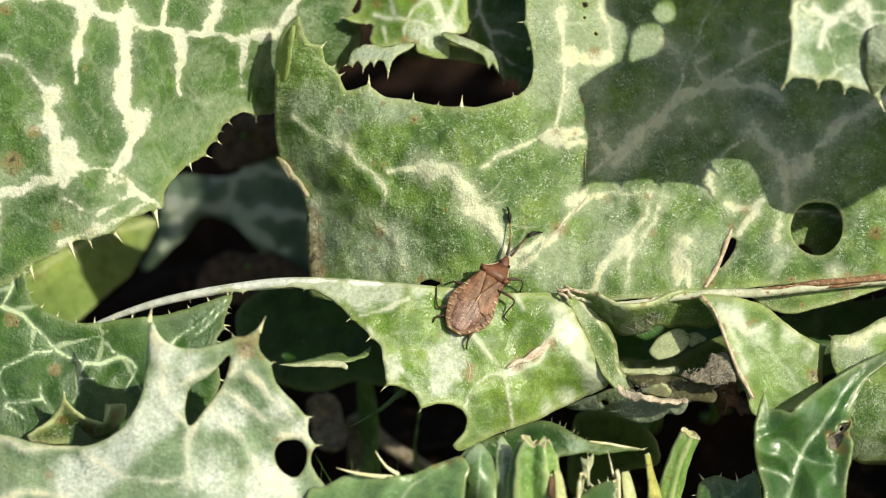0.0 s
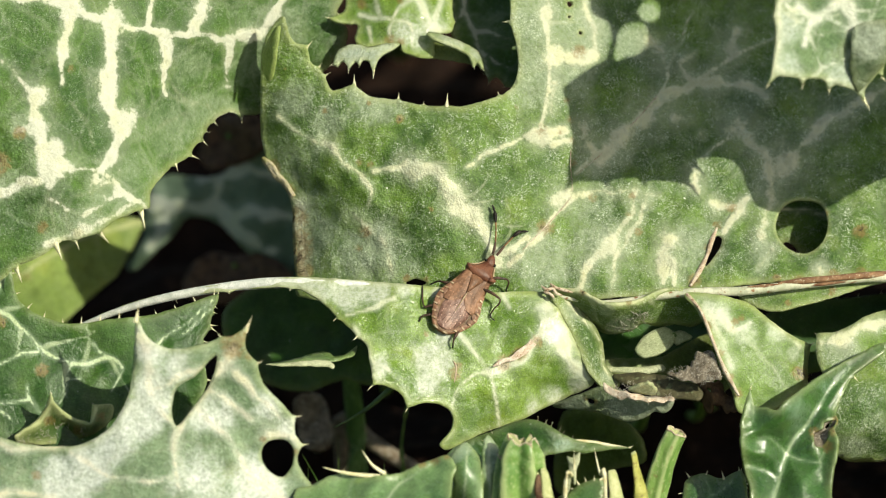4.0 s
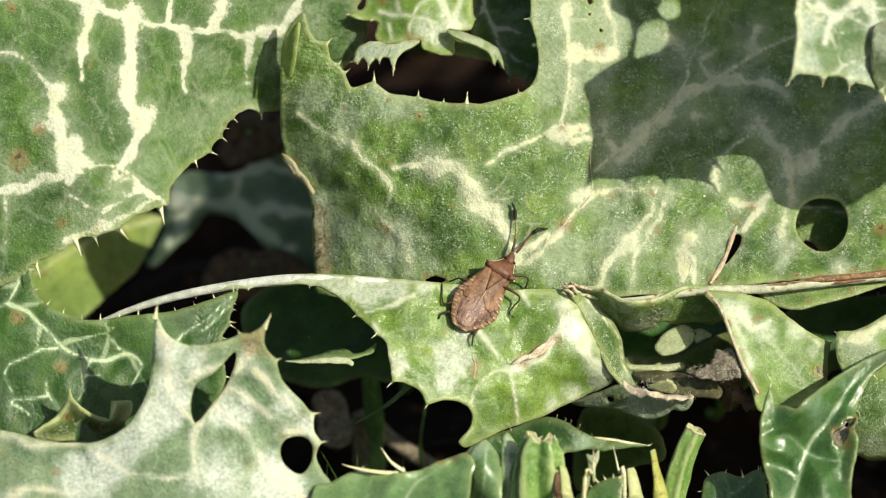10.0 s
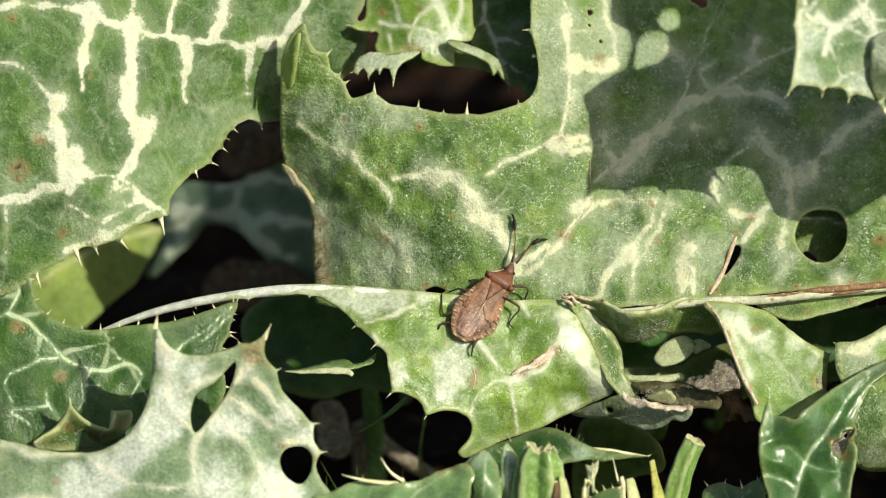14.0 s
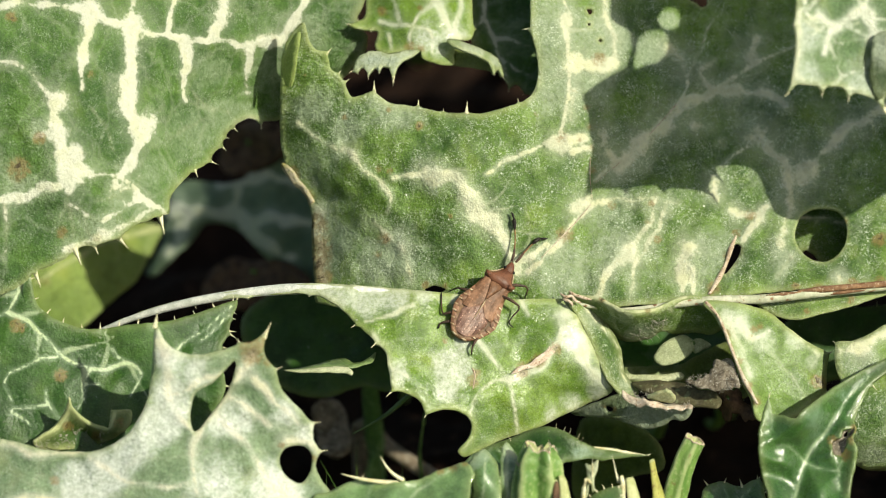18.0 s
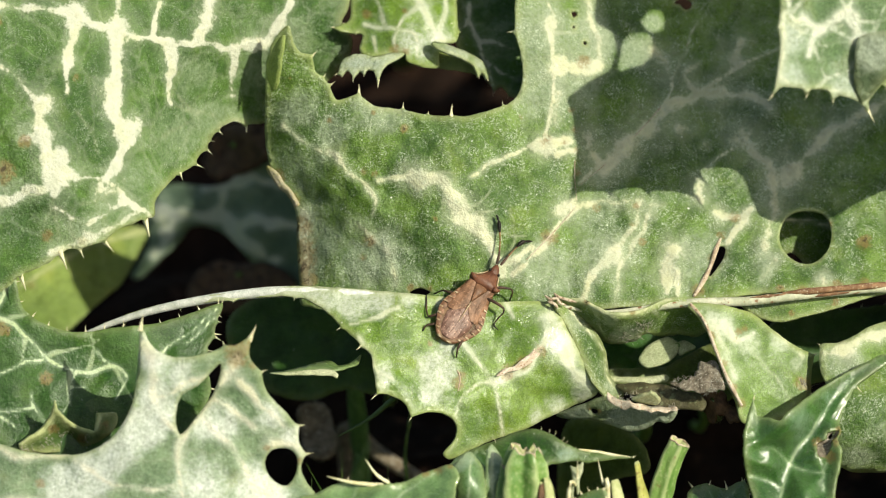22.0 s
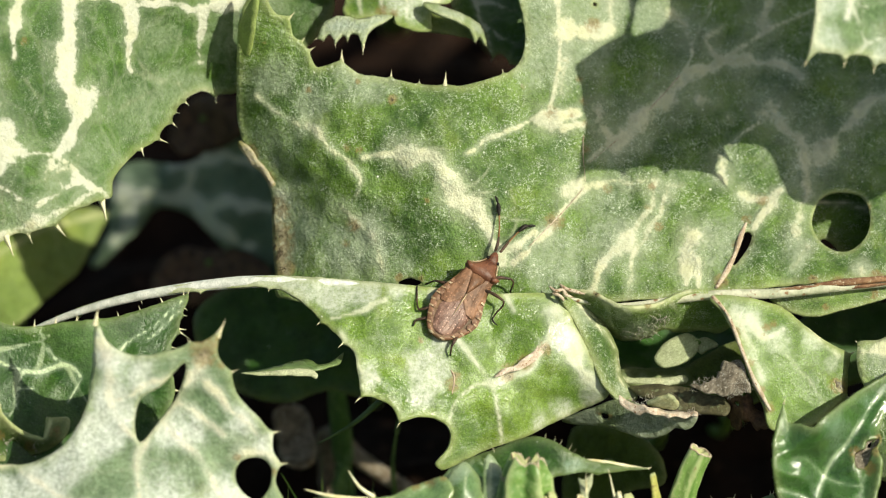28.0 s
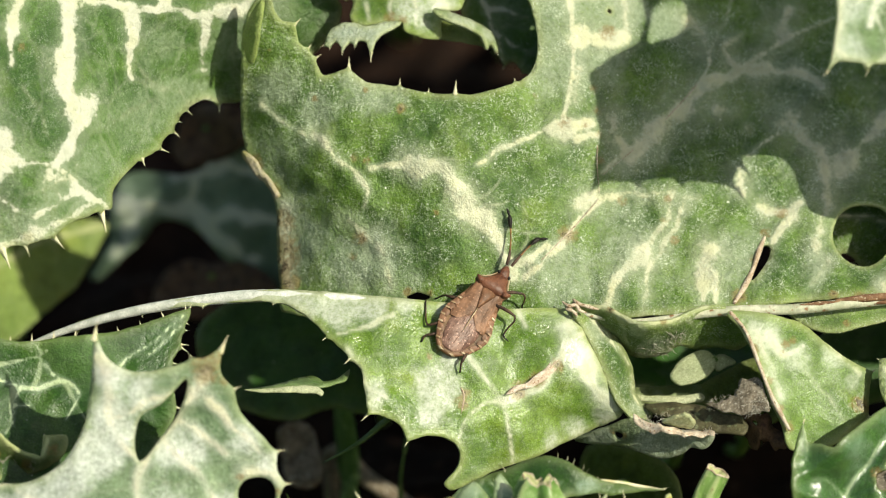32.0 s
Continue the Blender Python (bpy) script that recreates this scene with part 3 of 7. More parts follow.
# ---- ground: one sheet of soil that reaches the horizon ----
def build_ground():
    steps = [0.0]
    d = 0.0022
    while steps[-1] < 2500:
        steps.append(steps[-1] + d)
        if steps[-1] > 0.12:
            d *= 1.35
    axis = np.array([-s for s in steps[:0:-1]] + steps)
    n = len(axis)
    gx, gy = np.meshgrid(axis, axis + 0.06)
    z = np.zeros(gx.shape)
    for i in range(n):
        for j in range(n):
            x, y = gx[i, j], gy[i, j]
            if abs(x) < 1 and abs(y) < 1:
                z[i, j] = 0.006 * noise.fractal(Vector((x * 45, y * 45, 0)), 1.0, 2.0, 4)
    verts = np.c_[gx.ravel(), gy.ravel(), z.ravel() - 0.002]
    q = np.arange(n * n).reshape(n, n)
    faces = np.c_[q[:-1, :-1].ravel(), q[:-1, 1:].ravel(), q[1:, 1:].ravel(), q[1:, :-1].ravel()]
    mesh = bpy.data.meshes.new("ground")
    mesh.from_pydata(verts.tolist(), [], faces.tolist())
    mesh.polygons.foreach_set("use_smooth", [True] * len(mesh.polygons))
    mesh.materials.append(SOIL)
    tagged(new("ground", mesh), "crumbly soil under leaves, deep shade put into its dark brown", "soil", kind="structure")


build_ground()


# ---- the insect's leaf: folded along its midrib, upper half upright, lobes hanging below ----
def build_main_leaf():
    owner = leaf_thing("large grey-green milk thistle leaf, folded, nibbled, with cream veins", [(65.95, -4.22, -3)][0], (70, 30), 3.0)
    blade(owner, [(-18.7, 30.2, -3), (-22, 16, -9.5), (-17.8, 1.6, -11), (-12.4, 10.6, -4.5), (-13.1, -2.2, -6), (-6.3, 22, -5), (-6.3, 10.6, -2), (-7.1, 1.6, -3.5), (-3.3, -5.2, -2), (1.2, 10.6, -0.6), (11.8, 33.3, -6), (7.2, 15.9, -2.5), (16.3, 10.6, -3.5), (16.2, -6.3, 0), (26, 0.8, -2.5), (34.9, -6.3, 0), (46.4, 0.8, -4), (58.9, -4.4, -2), (59.9, 18.4, -15), (35.3, 14.5, -9), (35.7, 33.8, -16.5), (70.6, 34, -22), (116, 10.8, -16), (86.8, 65.4, -30), (24.5, 61.3, -26)],
          [(-18.6, 30.3), (-19.9, 29.3), (-21, 27.6), (-21.6, 25), (-21.8, 16), (-21.1, 11.5), (-19.2, 8.4), (-17.7, 5.4), (-17.6, 1.6), (-17.2, -4.5), (-16.6, -7.1), (-1.8, -7.8), (16.2, -7.8), (34.9, -6.4), (58.9, -4.6), (118.7, -9), (125.6, 18.5), (117.8, 57.6), (86.9, 67), (40.2, 65.5), (13.5, 56.9), (11.7, 42.6), (11.8, 33.3), (11.8, 29.7, 0.9), (12.3, 27.6), (12.8, 25), (12.7, 22.7), (11.8, 20.8), (10.2, 19.7, 0.5), (5.7, 18.4), (3.2, 18.4, 1.3), (0.1, 18.5, 0.4), (-3.3, 19.2, 0.8), (-5.2, 19.5), (-7.1, 19.8), (-9.2, 21.2, 1.2), (-10.9, 20.8), (-12.2, 20.6), (-13.1, 22.5, 0.7), (-14, 23.5, 0.6), (-15, 24.4), (-15.5, 26.3, 0.9), (-17, 26.8), (-17.9, 28)],
          LEAF_FELT,
          veins=[(0.75, [(-19, 17.1), (-16.2, 14.6), (-13.9, 13.2)], 0.65),
           (0.8, [(-13.1, 13.4), (-12, 12.9), (-10.1, 10.9), (-8, 9.1), (-7.1, 7.4), (-7.2, 5.1)], 0.8),
           (1.5, [(-9, 3.6), (-6.3, 1.6), (-5.2, -0.9), (-4.2, -3.9)], 0.45),
           (0.6, [(-6.3, 9.8), (-4.4, 10), (-1.1, 10.3), (1.9, 9.6)], 0.9),
           (1.25, [(-1.4, 10.2), (1.9, 9.5), (3.8, 7.7), (4.8, 5.3)], 1),
           (1.9, [(4, 6.6), (5.1, 4.9), (6.6, 3.4)], 1),
           (1.5, [(6.3, 3.6), (8.2, 1.6), (9.4, -0.5), (10, -2.6)], 1),
           (0.6, [(15.9, 15.3), (13.2, 14.1), (9.5, 12.3), (5.7, 10.1)], 0.8), (2.2, [(34.6, 20), (30.7, 16.5), (25.3, 11.9)], 0.5), (1.8, [(36.2, 21.5), (34.7, 23.8), (37, 26.2)], 0.5), (2.6, [(47, 7.8), (45.7, 4), (45, 0.2)], 0.5),
           (1.5, [(15.1, 14.3), (17, 14.5), (19.3, 14.9)], 0.9),
           (1.3, [(17, 13.2), (19.4, 13.4)], 0.7),
           (0.5, [(15.9, 15.3), (16.4, 18.3), (17, 21.4), (16.9, 25.9), (17.1, 30.5), (16.3, 33.5)], 0.9),
           (1.1, [(16.3, 31.2), (17.1, 28.6)], 0.95),
           (2.0, [(17.7, 25.2), (20.1, 25.2), (23, 25.1)], 0.9),
           (1.6, [(21.8, 33.2), (22.9, 29), (23.5, 25.6)], 0.55), (1.5, [(17.8, 21.4), (17, 17.6)], 0.5),
           (1.2, [(9.8, -2.2), (12.1, -0.5), (13.9, 1)], 0.95),
           (0.8, [(11.3, -2.8), (14.1, 0.1), (16.1, 2.1), (17.9, 4), (19.6, 6.1)], 0.85),
           (1.3, [(17.7, 5.9), (19.4, 7.4)], 0.7),
           (1.1, [(20, 6.3), (23, 6.8), (28.3, 6.9), (31.5, 6.6)], 0.5),
           (1.15, [(28.5, 6.9), (28.1, 4.4), (26.8, 2.3), (24.9, 0.2)], 0.6),
           (1.5, [(25.1, 0.4), (23.1, -1.9), (21.4, -4.4), (20.5, -5.9)], 0.8),
           (1.2, [(30, 6.6), (29.2, 3.2), (27.5, 1), (25.8, -1.4), (24.9, -5), (25.2, -7.1)], 0.55),
           (1.6, [(32.8, 0.6), (32.1, -2), (31.6, -5.2)], 0.75),
           (1.2, [(33, -2.8), (33.1, -5.4)], 0.7),
           (1.9, [(36.6, 9.3), (36.8, 6.7)], 0.55), (1.3, [(38.5, 5.4), (41.6, 4.6)], 0.7),
           (1.2, [(43.5, 6.1), (42.7, 4.4), (41.3, 3.1), (40.2, 1.4)], 0.75),
           (2.2, [(23.3, 11.4), (26.9, 14.6), (30.4, 17.7), (32.8, 19.8), (36.2, 21.1), (39.1, 21.6), (43, 21.3), (46.2, 19.9)], 0.74),
           (0.45, [(20.2, 9.4), (26.1, 14.1), (32.2, 20.7), (33.2, 24), (35.2, 28.3), (36.9, 31.6)], 0.8),
           (0.4, [(36.6, 21.5), (38.8, 23.2), (43.1, 25.7), (48.1, 28.1)], 0.9),
           (2.2, [(30.9, 27.5), (32.8, 23.8)], 0.62),
           (0.4, [(37.5, 11.6), (38.9, 12.6), (42.5, 15), (43.7, 16.3)], 0.85),
           (2.6, [(42.5, 15.3), (46.3, 11.1), (46.7, 7.8)], 0.64),
           (2.2, [(49, 10.7), (54.4, 16.2), (60, 19.3), (63.1, 20.9)], 0.68),
           (2.4, [(33.9, 17.3), (35.9, 16.5)], 0.52),
           (1, [(37, 14.6), (37.6, 13.9)], 0.35),
           (2.6, [(41.7, 26.4), (42.9, 28.9)], 0.62),
           (2.8, [(21.6, 15.3), (23.1, 10.8)], 0.5),
           (0.9, [(-17.8, 6.7), (-16.6, 4), (-16.9, 0.2), (-16.5, -3.9)], 0.6), (1.4, [(-16.8, 5), (-16.5, 1), (-16, -4.5)], 0.75),
           (1.4, [(52.7, -3.4), (53.7, -5)], 0.5),
           (1.2, [(46.3, -0.5), (44.7, -3.5)], 0.35)],
          holes=[[(-2.4, -5.2), (-1.8, -4.8), (-1.1, -4.6), (-0.3, -4.8), (0.4, -5.2), (-0.7, -5.7), (-1.8, -5.6)], [(47.1, 1.7), (47.6, 3.9), (49, 5.4), (51.1, 5.8), (53.3, 5.2), (54.1, 3.1), (53.7, 0.7), (52, -1.1), (50, -1.4), (48.1, -0.3)], [(39.1, 1), (39.8, 0.7), (39.6, -0.5), (38.7, -1.9), (37.6, -3.1), (37.6, -2), (38.4, -0.5)], [(33.5, 34), (34.3, 33.6), (35, 33), (35.8, 33.3), (36, 34.2), (34.8, 34.8)], [(19.4, 32.4), (19.9, 32.5), (20.2, 32.1), (19.7, 31.7)], [(19.7, 30.7), (20, 30.5), (19.9, 30.2), (19.5, 30.3)], [(21.1, 28.6), (21.5, 28.4), (21.4, 28), (21, 28.1)]],
          brown=[(27.9, 6.3, 0.7, 0.7), (27.4, 3.8, 0.6, 0.6), (15.8, 2.3, 0.9, 1), (21, 25.8, 0.9, 0.8), (15.9, 15.1, 1, 0.6), (18.2, 14.7, 0.7, 0.5), (41.3, 4.6, 0.8, 0.7), (-8.4, 10.9, 0.5, 0.7), (-7.8, 1.7, 0.9, 0.55), (-8.6, -0.5, 0.7, 0.5), (-13.1, 17.8, 0.35, 1), (19.3, 19.1, 0.7, 0.4), (19.8, 16.5, 0.7, 0.5), (19.9, 13.8, 0.7, 0.5), (20, 10.8, 0.7, 0.5), (-16.4, 3.4, 0.9, 0.8), (-16, -1, 1, 0.8), (-16.9, -1.7, 1.6), (-16.6, 0.6, 1.4), (-17.4, 3.7, 1.2), (-16.4, -3.6, 1.5), (-18.6, 6.7, 0.9), (-2.3, -4.5, 0.4), (0.4, -4.7, 0.4), (-3.1, 16.6, 0.67), (-7.2, 18.8, 0.45), (16.4, 2.1, 0.97), (1.1, 4.6, 0.45), (22.7, 6.1, 0.45), (20.9, 25.8, 1.12), (-18, 3.5, 1.35), (-17.3, -0.7, 1.35), (-20.1, 10.7, 0.75), (-18.2, 7.3, 0.75), (36.1, -4.8, 0.9), (38.1, -0.7, 0.75), (39.3, 2.3, 0.6), (53.7, 3.9, 0.6), (58.6, 1.6, 1.05), (-7.1, 10.6, 0.38), (-13.1, 17.8, 0.3), (-7.5, 1.6, 0.53), (28.7, 1.6, 0.53), (-18.4, 23.5, 0.3), (12.5, 18.2, 0.3), (47, -4.8, 0.67), (50, -5.2, 0.9), (54.6, -4.4, 0.9), (58.4, -4.1, 0.75), (-19.7, 10, 0.6)],
          # felt; spots four to eight also paint the shaded part brighter and greyer
          bloom=[(30.5, 31.2, 1.8), (27.9, 27, 2.2), (24, 28.3, 2, 0.9), (40, 20, 26, 0.34), (51.2, 10.1, 16, 0.3), (23.8, 10.8, 5, 0.55), (46.6, 9.3, 5, 0.5), (42.5, 26.2, 6, 0.45), (53, -3.4, 1.6, 0.6), (-16.2, 1, 5, 0.6), (-5.6, -1.3, 4, 0.9), (-12.4, 16.1, 3, 0.7), (15.2, 29.6, 5.25), (15.6, 22, 4.5), (20.9, 28.9, 3.75), (-17, 11.4, 5.25, 0.55), (-13.9, 1.6, 6.75, 0.6), (-9.3, -2.2, 4.5, 0.7), (-16.9, 19.7, 3), (23.8, 0.8, 6.4, 0.62), (35.8, -0.7, 6, 0.62), (45.5, -1.5, 2.5, 0.8), (13.3, 25.7, 3), (-6.3, 19.7, 4.5), (15.5, -2.9, 4.5), (20.9, 22, 3)],
          gap=0.42, ripple=0.5, seed=1, slit=[(39.2, 2, -3.98), (38.5, 0.4, -3.16), (37.8, -1.6, -2.17), (36.7, -3.8, -1.11), (35.4, -5.8, -0.21)], label="upper half of the blade, felted grey-green, in patchy shade")
    blade(owner, [(-21.7, 11.8, -10.4), (-19.9, 10.4, -9.7), (-18.1, 7.8, -9.3), (-17.8, 6.3, -9.6), (-19, 8, -9.9), (-20.8, 10, -10.4)], [(-21.7, 11.8), (-20.8, 11.3), (-19.9, 10.4), (-19, 9.2), (-18.1, 7.8), (-17.3, 6.5), (-17.8, 6.3), (-18.2, 7.1), (-19, 8), (-20.1, 8.9), (-20.8, 10), (-21.6, 11)], LEAF_SERE, bloom=[(-20.8, 10.4, 1.4), (-19.3, 8.7, 1.4), (-18.1, 7.4, 1.4)], gap=0.4, thick=0.3, ripple=0.12, seed=71, name="withered_margin", label="papery pinkish withered edge")
    rib(owner, [(16.19, -6.52, 0.3), (23.69, -7.87, 0.2), (34.92, -6.62, 0.6), (42.42, -6.4, 0.6), (49.93, -5.6, 0.3), (58.91, -4.75, -1.5), (65.95, -4.3, -3)], [0.25, 0.3, 0.6, 0.66, 0.62, 0.6, 1.2], RIB, "pale cream midrib with brown scars")
    for line in ([(11.54, -2.46, -0.43), (14.09, 0.01, -0.98), (16.06, 2.04, -1.6), (17.87, 3.92, -2.29), (19.85, 6.25, -3.19)], [(20.01, 6.86, -3.39), (19.72, 10.03, -4.1), (19.82, 13.43, -4.85), (20.21, 15.7, -5.41)], [(20.47, 9.12, -4.04), (26.13, 13.98, -6.56), (32.01, 20.42, -10.21), (33.22, 23.96, -11.81), (35.22, 28.3, -14.1), (36.9, 31.57, -15.98)]):
        rib(owner, line, [0.02, 0.05, 0.08, 0.06, 0.03], SCAR, "thin brown line of the main vein", "vein_line")
    for line, radii in (([(42.9, -5.9, 1.0), (45.2, -5.75, 1.0), (47.6, -5.5, 0.9)], [0.05, 0.3, 0.08]), ([(47.0, -5.35, 0.75), (50.5, -5.1, 0.65), (54.5, -4.75, 0.1), (59.0, -4.4, -1.1), (64.0, -4.1, -2.4)], [0.1, 0.5, 0.42, 0.5, 0.4]), ([(49.0, -5.9, 0.6), (53.0, -5.5, 0.2), (57.1, -5.1, -0.7)], [0.06, 0.3, 0.08])):
        rib(owner, line, radii, RUST, "rust-brown scar on the midrib", "rib_scar")
    for line in ([(15.6, -5.6, 1.3), (16.3, -6.1, 1.7), (17.1, -6.0, 1.6), (17.6, -6.6, 1.7), (18.4, -6.9, 1.5)], [(15.9, -6.4, 1.5), (16.8, -6.7, 1.8), (17.3, -7.3, 1.6)], [(16.8, -5.3, 1.0), (17.4, -5.8, 1.4), (18.6, -6.2, 1.5), (19.8, -6.5, 1.6)]):
        rib(owner, line, [0.08, 0.24, 0.2, 0.24, 0.06], SCAR, "dry tan knot of the torn midrib", "dry_knot")
    # the hanging front lobe, with its long rolled rim
    blade(owner, [(-46.8, -11.1, -6), (-34.1, -6.9, -2), (-21.3, -4.9, 1.6), (-10.8, -4.7, 3), (1.2, -5.9, 2.2), (16.2, -6.7, 0.6), (-7, -18.5, 8), (7.2, -16.3, 3.8), (22.2, -18.7, -0.8), (16.2, -17.9, 1.8), (19.6, -20.1, -2.2), (15.8, -21.8, -0.2), (3.4, -26.8, 5), (12.4, -23.5, 1.8), (-10, -11.1, 6), (-16.7, -5.5, 3), (-28.8, -6.1, 0), (8.7, -11.1, 2.6)],
          [(-46.8, -11), (-41, -8.4), (-34.9, -6.6), (-27.3, -5.3), (-21.3, -4.6), (-16.7, -4.3), (-10.8, -4.6), (-3.3, -5.2), (8.7, -6.4), (16.2, -6.6), (18.4, -9.7), (20.7, -14.2), (22.8, -18.3), (19.3, -20.4), (15.5, -22.1), (12.4, -23.6), (8.7, -24.7), (4.3, -26.8), (2.8, -27.2), (2.1, -26.4), (3.7, -24.5), (3.9, -22.8), (2.8, -21.4), (0.4, -20.9), (-2, -21.3, 0.8), (-2.9, -19.8), (-5.1, -18.6), (-6.5, -18.3, 1.1), (-7.1, -15.5), (-7.5, -13.3), (-8.7, -12.1, 0.8), (-10.7, -10.2), (-11.3, -9.6, 0.7), (-13.7, -7.4), (-15.6, -6.2), (-17.6, -5.7, 0.4), (-19.7, -5.6), (-22.8, -5.8), (-25.8, -6.1, 0.4), (-28.8, -6.4), (-33, -7.1, 0.5), (-36.4, -7.8), (-40.6, -9.1, 0.4), (-44.1, -10.3), (-45.8, -11.3)],
          LEAF_FLAP,
          veins=[(0.9, [(10.6, -4.8), (11.3, -8.9)]),
           (0.45, [(-3.7, -7), (-7, -8.9), (-10, -9)]),
           (0.38, [(4.9, -11.9), (7.2, -14.9), (8.4, -16.9)]),
           (0.75, [(8.4, -16.9), (13.2, -14.9), (16.2, -10.4), (18.4, -8.9)]),
           (0.3, [(8.4, -16.9), (9.4, -20.8), (10, -24.6)]),
           (0.26, [(8.4, -16.9), (4.9, -18.6), (3.4, -22.3)]),
           (1.5, [(16.2, -8.9), (18.4, -13.4), (21.5, -17.9)]),
           (0.53, [(-8.9, -11.1), (-7, -14.8), (-4.8, -16.6)])],
          brown=[(4.2, -17.2, 0.75), (4.5, -16, 0.53), (10.5, -16, 0.9), (12.8, -14.5, 0.9), (15, -13, 1.05), (0.4, -11.9, 0.38), (1.2, -11.1, 0.3), (17.7, -6.7, 0.6)],
          # the four spots from (-6.2, -16.3) to (2.7, -12.2) paint glossy sheen, not felt
          bloom=[(-16, -5, 1.6, 0.9), (-11.5, -5.3, 1.8), (-7, -5.5, 1.8), (-2.5, -5.9, 1.6), (1.9, -6.5, 1.2, 0.8), (-6.2, -16.3, 1.8), (1.2, -14.8, 2.7), (0.4, -18.5, 1.8), (2.7, -12.2, 1.5), (16.9, -11.9, 2.25), (-19.7, -5, 3), (-16.7, -5, 2.6, 1.3), (-13.7, -5, 2.9, 1.4), (-10, -5.2, 3, 1.4), (-6.3, -5.3, 2.8, 1.3), (-2.5, -5.6, 2, 1.2), (14.6, -22.0, 1.6, 0.7), (17.6, -20.8, 1.8, 0.8), (20.9, -19.2, 1.9, 0.8), (-27.3, -5.5, 4.5), (-36.4, -7.5, 4.5)],
          gap=0.45, ripple=0.4, seed=2, scratches=([(9.3, -16.2, 3.55), (10.9, -15.5, 3.31), (12, -14.9, 3.15)], [(11.5, -15.6, 3.27), (13.2, -14, 2.89), (15.1, -12.3, 2.29)], [(3.9, -15.4, 4.45), (4.3, -16.5, 4.59), (4, -18.4, 4.9)]), label="bright green front lobe with a grey rolled rim")
    blade(owner, [(9.1, -16.3, 4), (15.4, -12.2, 2.6), (12.2, -15.4, 3.6), (12.4, -14.1, 3.4), (13.5, -13.6, 3.2)], [(9.1, -16.3), (10.1, -15.3), (11.5, -15), (12.4, -14.1), (13.5, -13.4), (14.3, -12.5), (15.4, -12.2), (15.1, -13.1), (14.3, -14), (13.4, -14.8), (12.2, -15.4), (10.9, -15.7)], TORN, gap=0.3, ripple=0.12, thick=0.15, seed=71, name="torn_skin", label="torn tan skin of the blade, papery")
    rib(owner, [(-46.67, -11.1, -5.6), (-40.98, -8.89, -3.6), (-34.12, -6.99, -1.6), (-27.31, -5.78, -0.2), (-21.27, -5.17, 1.2), (-16.01, -5.01, 2.2), (-10.02, -5.23, 2.6), (-1.79, -5.75, 2.8)], [0.25, 0.45, 0.6, 0.65, 0.8, 0.75, 0.5, 0.15], RIM, "grey felted rolled rim", "rolled_rim")
    # the band folded under the midrib
    blade(owner, [(42.1, -6.7, -1), (46.9, -8.9, 0), (52.2, -5.6, -1.6), (59.7, -4.9, -3), (65.2, -4.1, -3.6)], [(41.7, -6.5), (47, -6.4), (52.2, -5.5), (59.6, -4.4), (65, -3.7), (65, -4.6), (59.6, -5.7), (54.5, -7.3), (50.3, -8.4), (47, -9.1), (44.1, -8.5)], LEAF_FELT, brown=[(54.4, -6.5, 0.8), (48.4, -8, 0.5)], gap=0.45, ripple=0.12, seed=51, label="green band folded under the midrib")
    # the twisted strip beside it
    blade(owner, [(17.1, -6.5, 0.8), (19.6, -7.8, -0.5), (21.8, -11.9, 0), (24.2, -13.5, -3), (20.1, -13, 1), (22, -17, 1), (24.4, -16.5, -2.5), (26, -18.9, -2)],
          [(16.9, -6.7), (18.3, -6.5), (19.6, -7.4), (22.2, -10.1), (23.8, -13.1), (24.3, -16.1), (26.2, -18.9), (24.1, -19.2), (22, -17), (20.1, -13), (18.6, -9.8)],
          LEAF_FELT, veins=[(0.3, [(18.8, -7.4), (23.4, -13.1), (24.1, -16.5), (25.9, -18.7)])], bloom=[(19.6, -9, 2, 0.8), (24.6, -17.6, 1.6, 0.7)], gap=0.5, ripple=0.2, seed=3,
          label="twisted grey-green strip of the blade")
    # the wavy lower margin between the lobes
    blade(owner, [(16.9, -5.9, 1), (20.6, -6.3, 2), (24.3, -8, 4), (28.1, -7.8, 3), (32.3, -6.2, 1), (35.7, -7, 1), (31.4, -12, -6), (23.1, -12, -5), (38.7, -8.9, 0)],
          [(16.6, -6.1), (18.8, -6.2), (20.7, -6.4), (22.5, -7.4), (24.3, -8.1), (28.1, -7.8), (30.4, -6.8), (32.5, -6.2), (34.5, -6.5), (36.3, -7.8), (37.7, -9.8), (36, -11.2), (33.6, -10.9), (31.4, -11.2), (29.2, -10.8), (27.6, -11.8), (24.2, -12.1), (22.3, -10.5), (20, -8.6)],
          LEAF_FELT, bloom=[(26, -11.2, 2.25), (24.4, -8.9, 1.5)], veins=[(0.38, [(16.9, -6.2), (20.7, -6.5), (24.3, -8.1), (28.1, -7.8), (32.4, -6.3)])], brown=[(21, -6.5, 0.53), (27.3, -8, 0.38)], gap=0.5, ripple=0.25, seed=4, label="wavy shaded margin with a cream edge")
    fuzz(owner, [(16.9, -5.9, 1), (20.6, -6.3, 2), (24.3, -8, 4), (28.1, -7.8, 3), (32.3, -6.2, 1), (35.7, -7, 1), (31.4, -12, -6), (23.1, -12, -5), (38.7, -8.9, 0)], [(24.9, -11.1, 1.05), (26.8, -11.2, 1.05), (28.4, -10.4, 0.9), (29.1, -9.8, 0.6)], 60, 0.9, FIBRE, "wool", "pale tangled wool", 2)
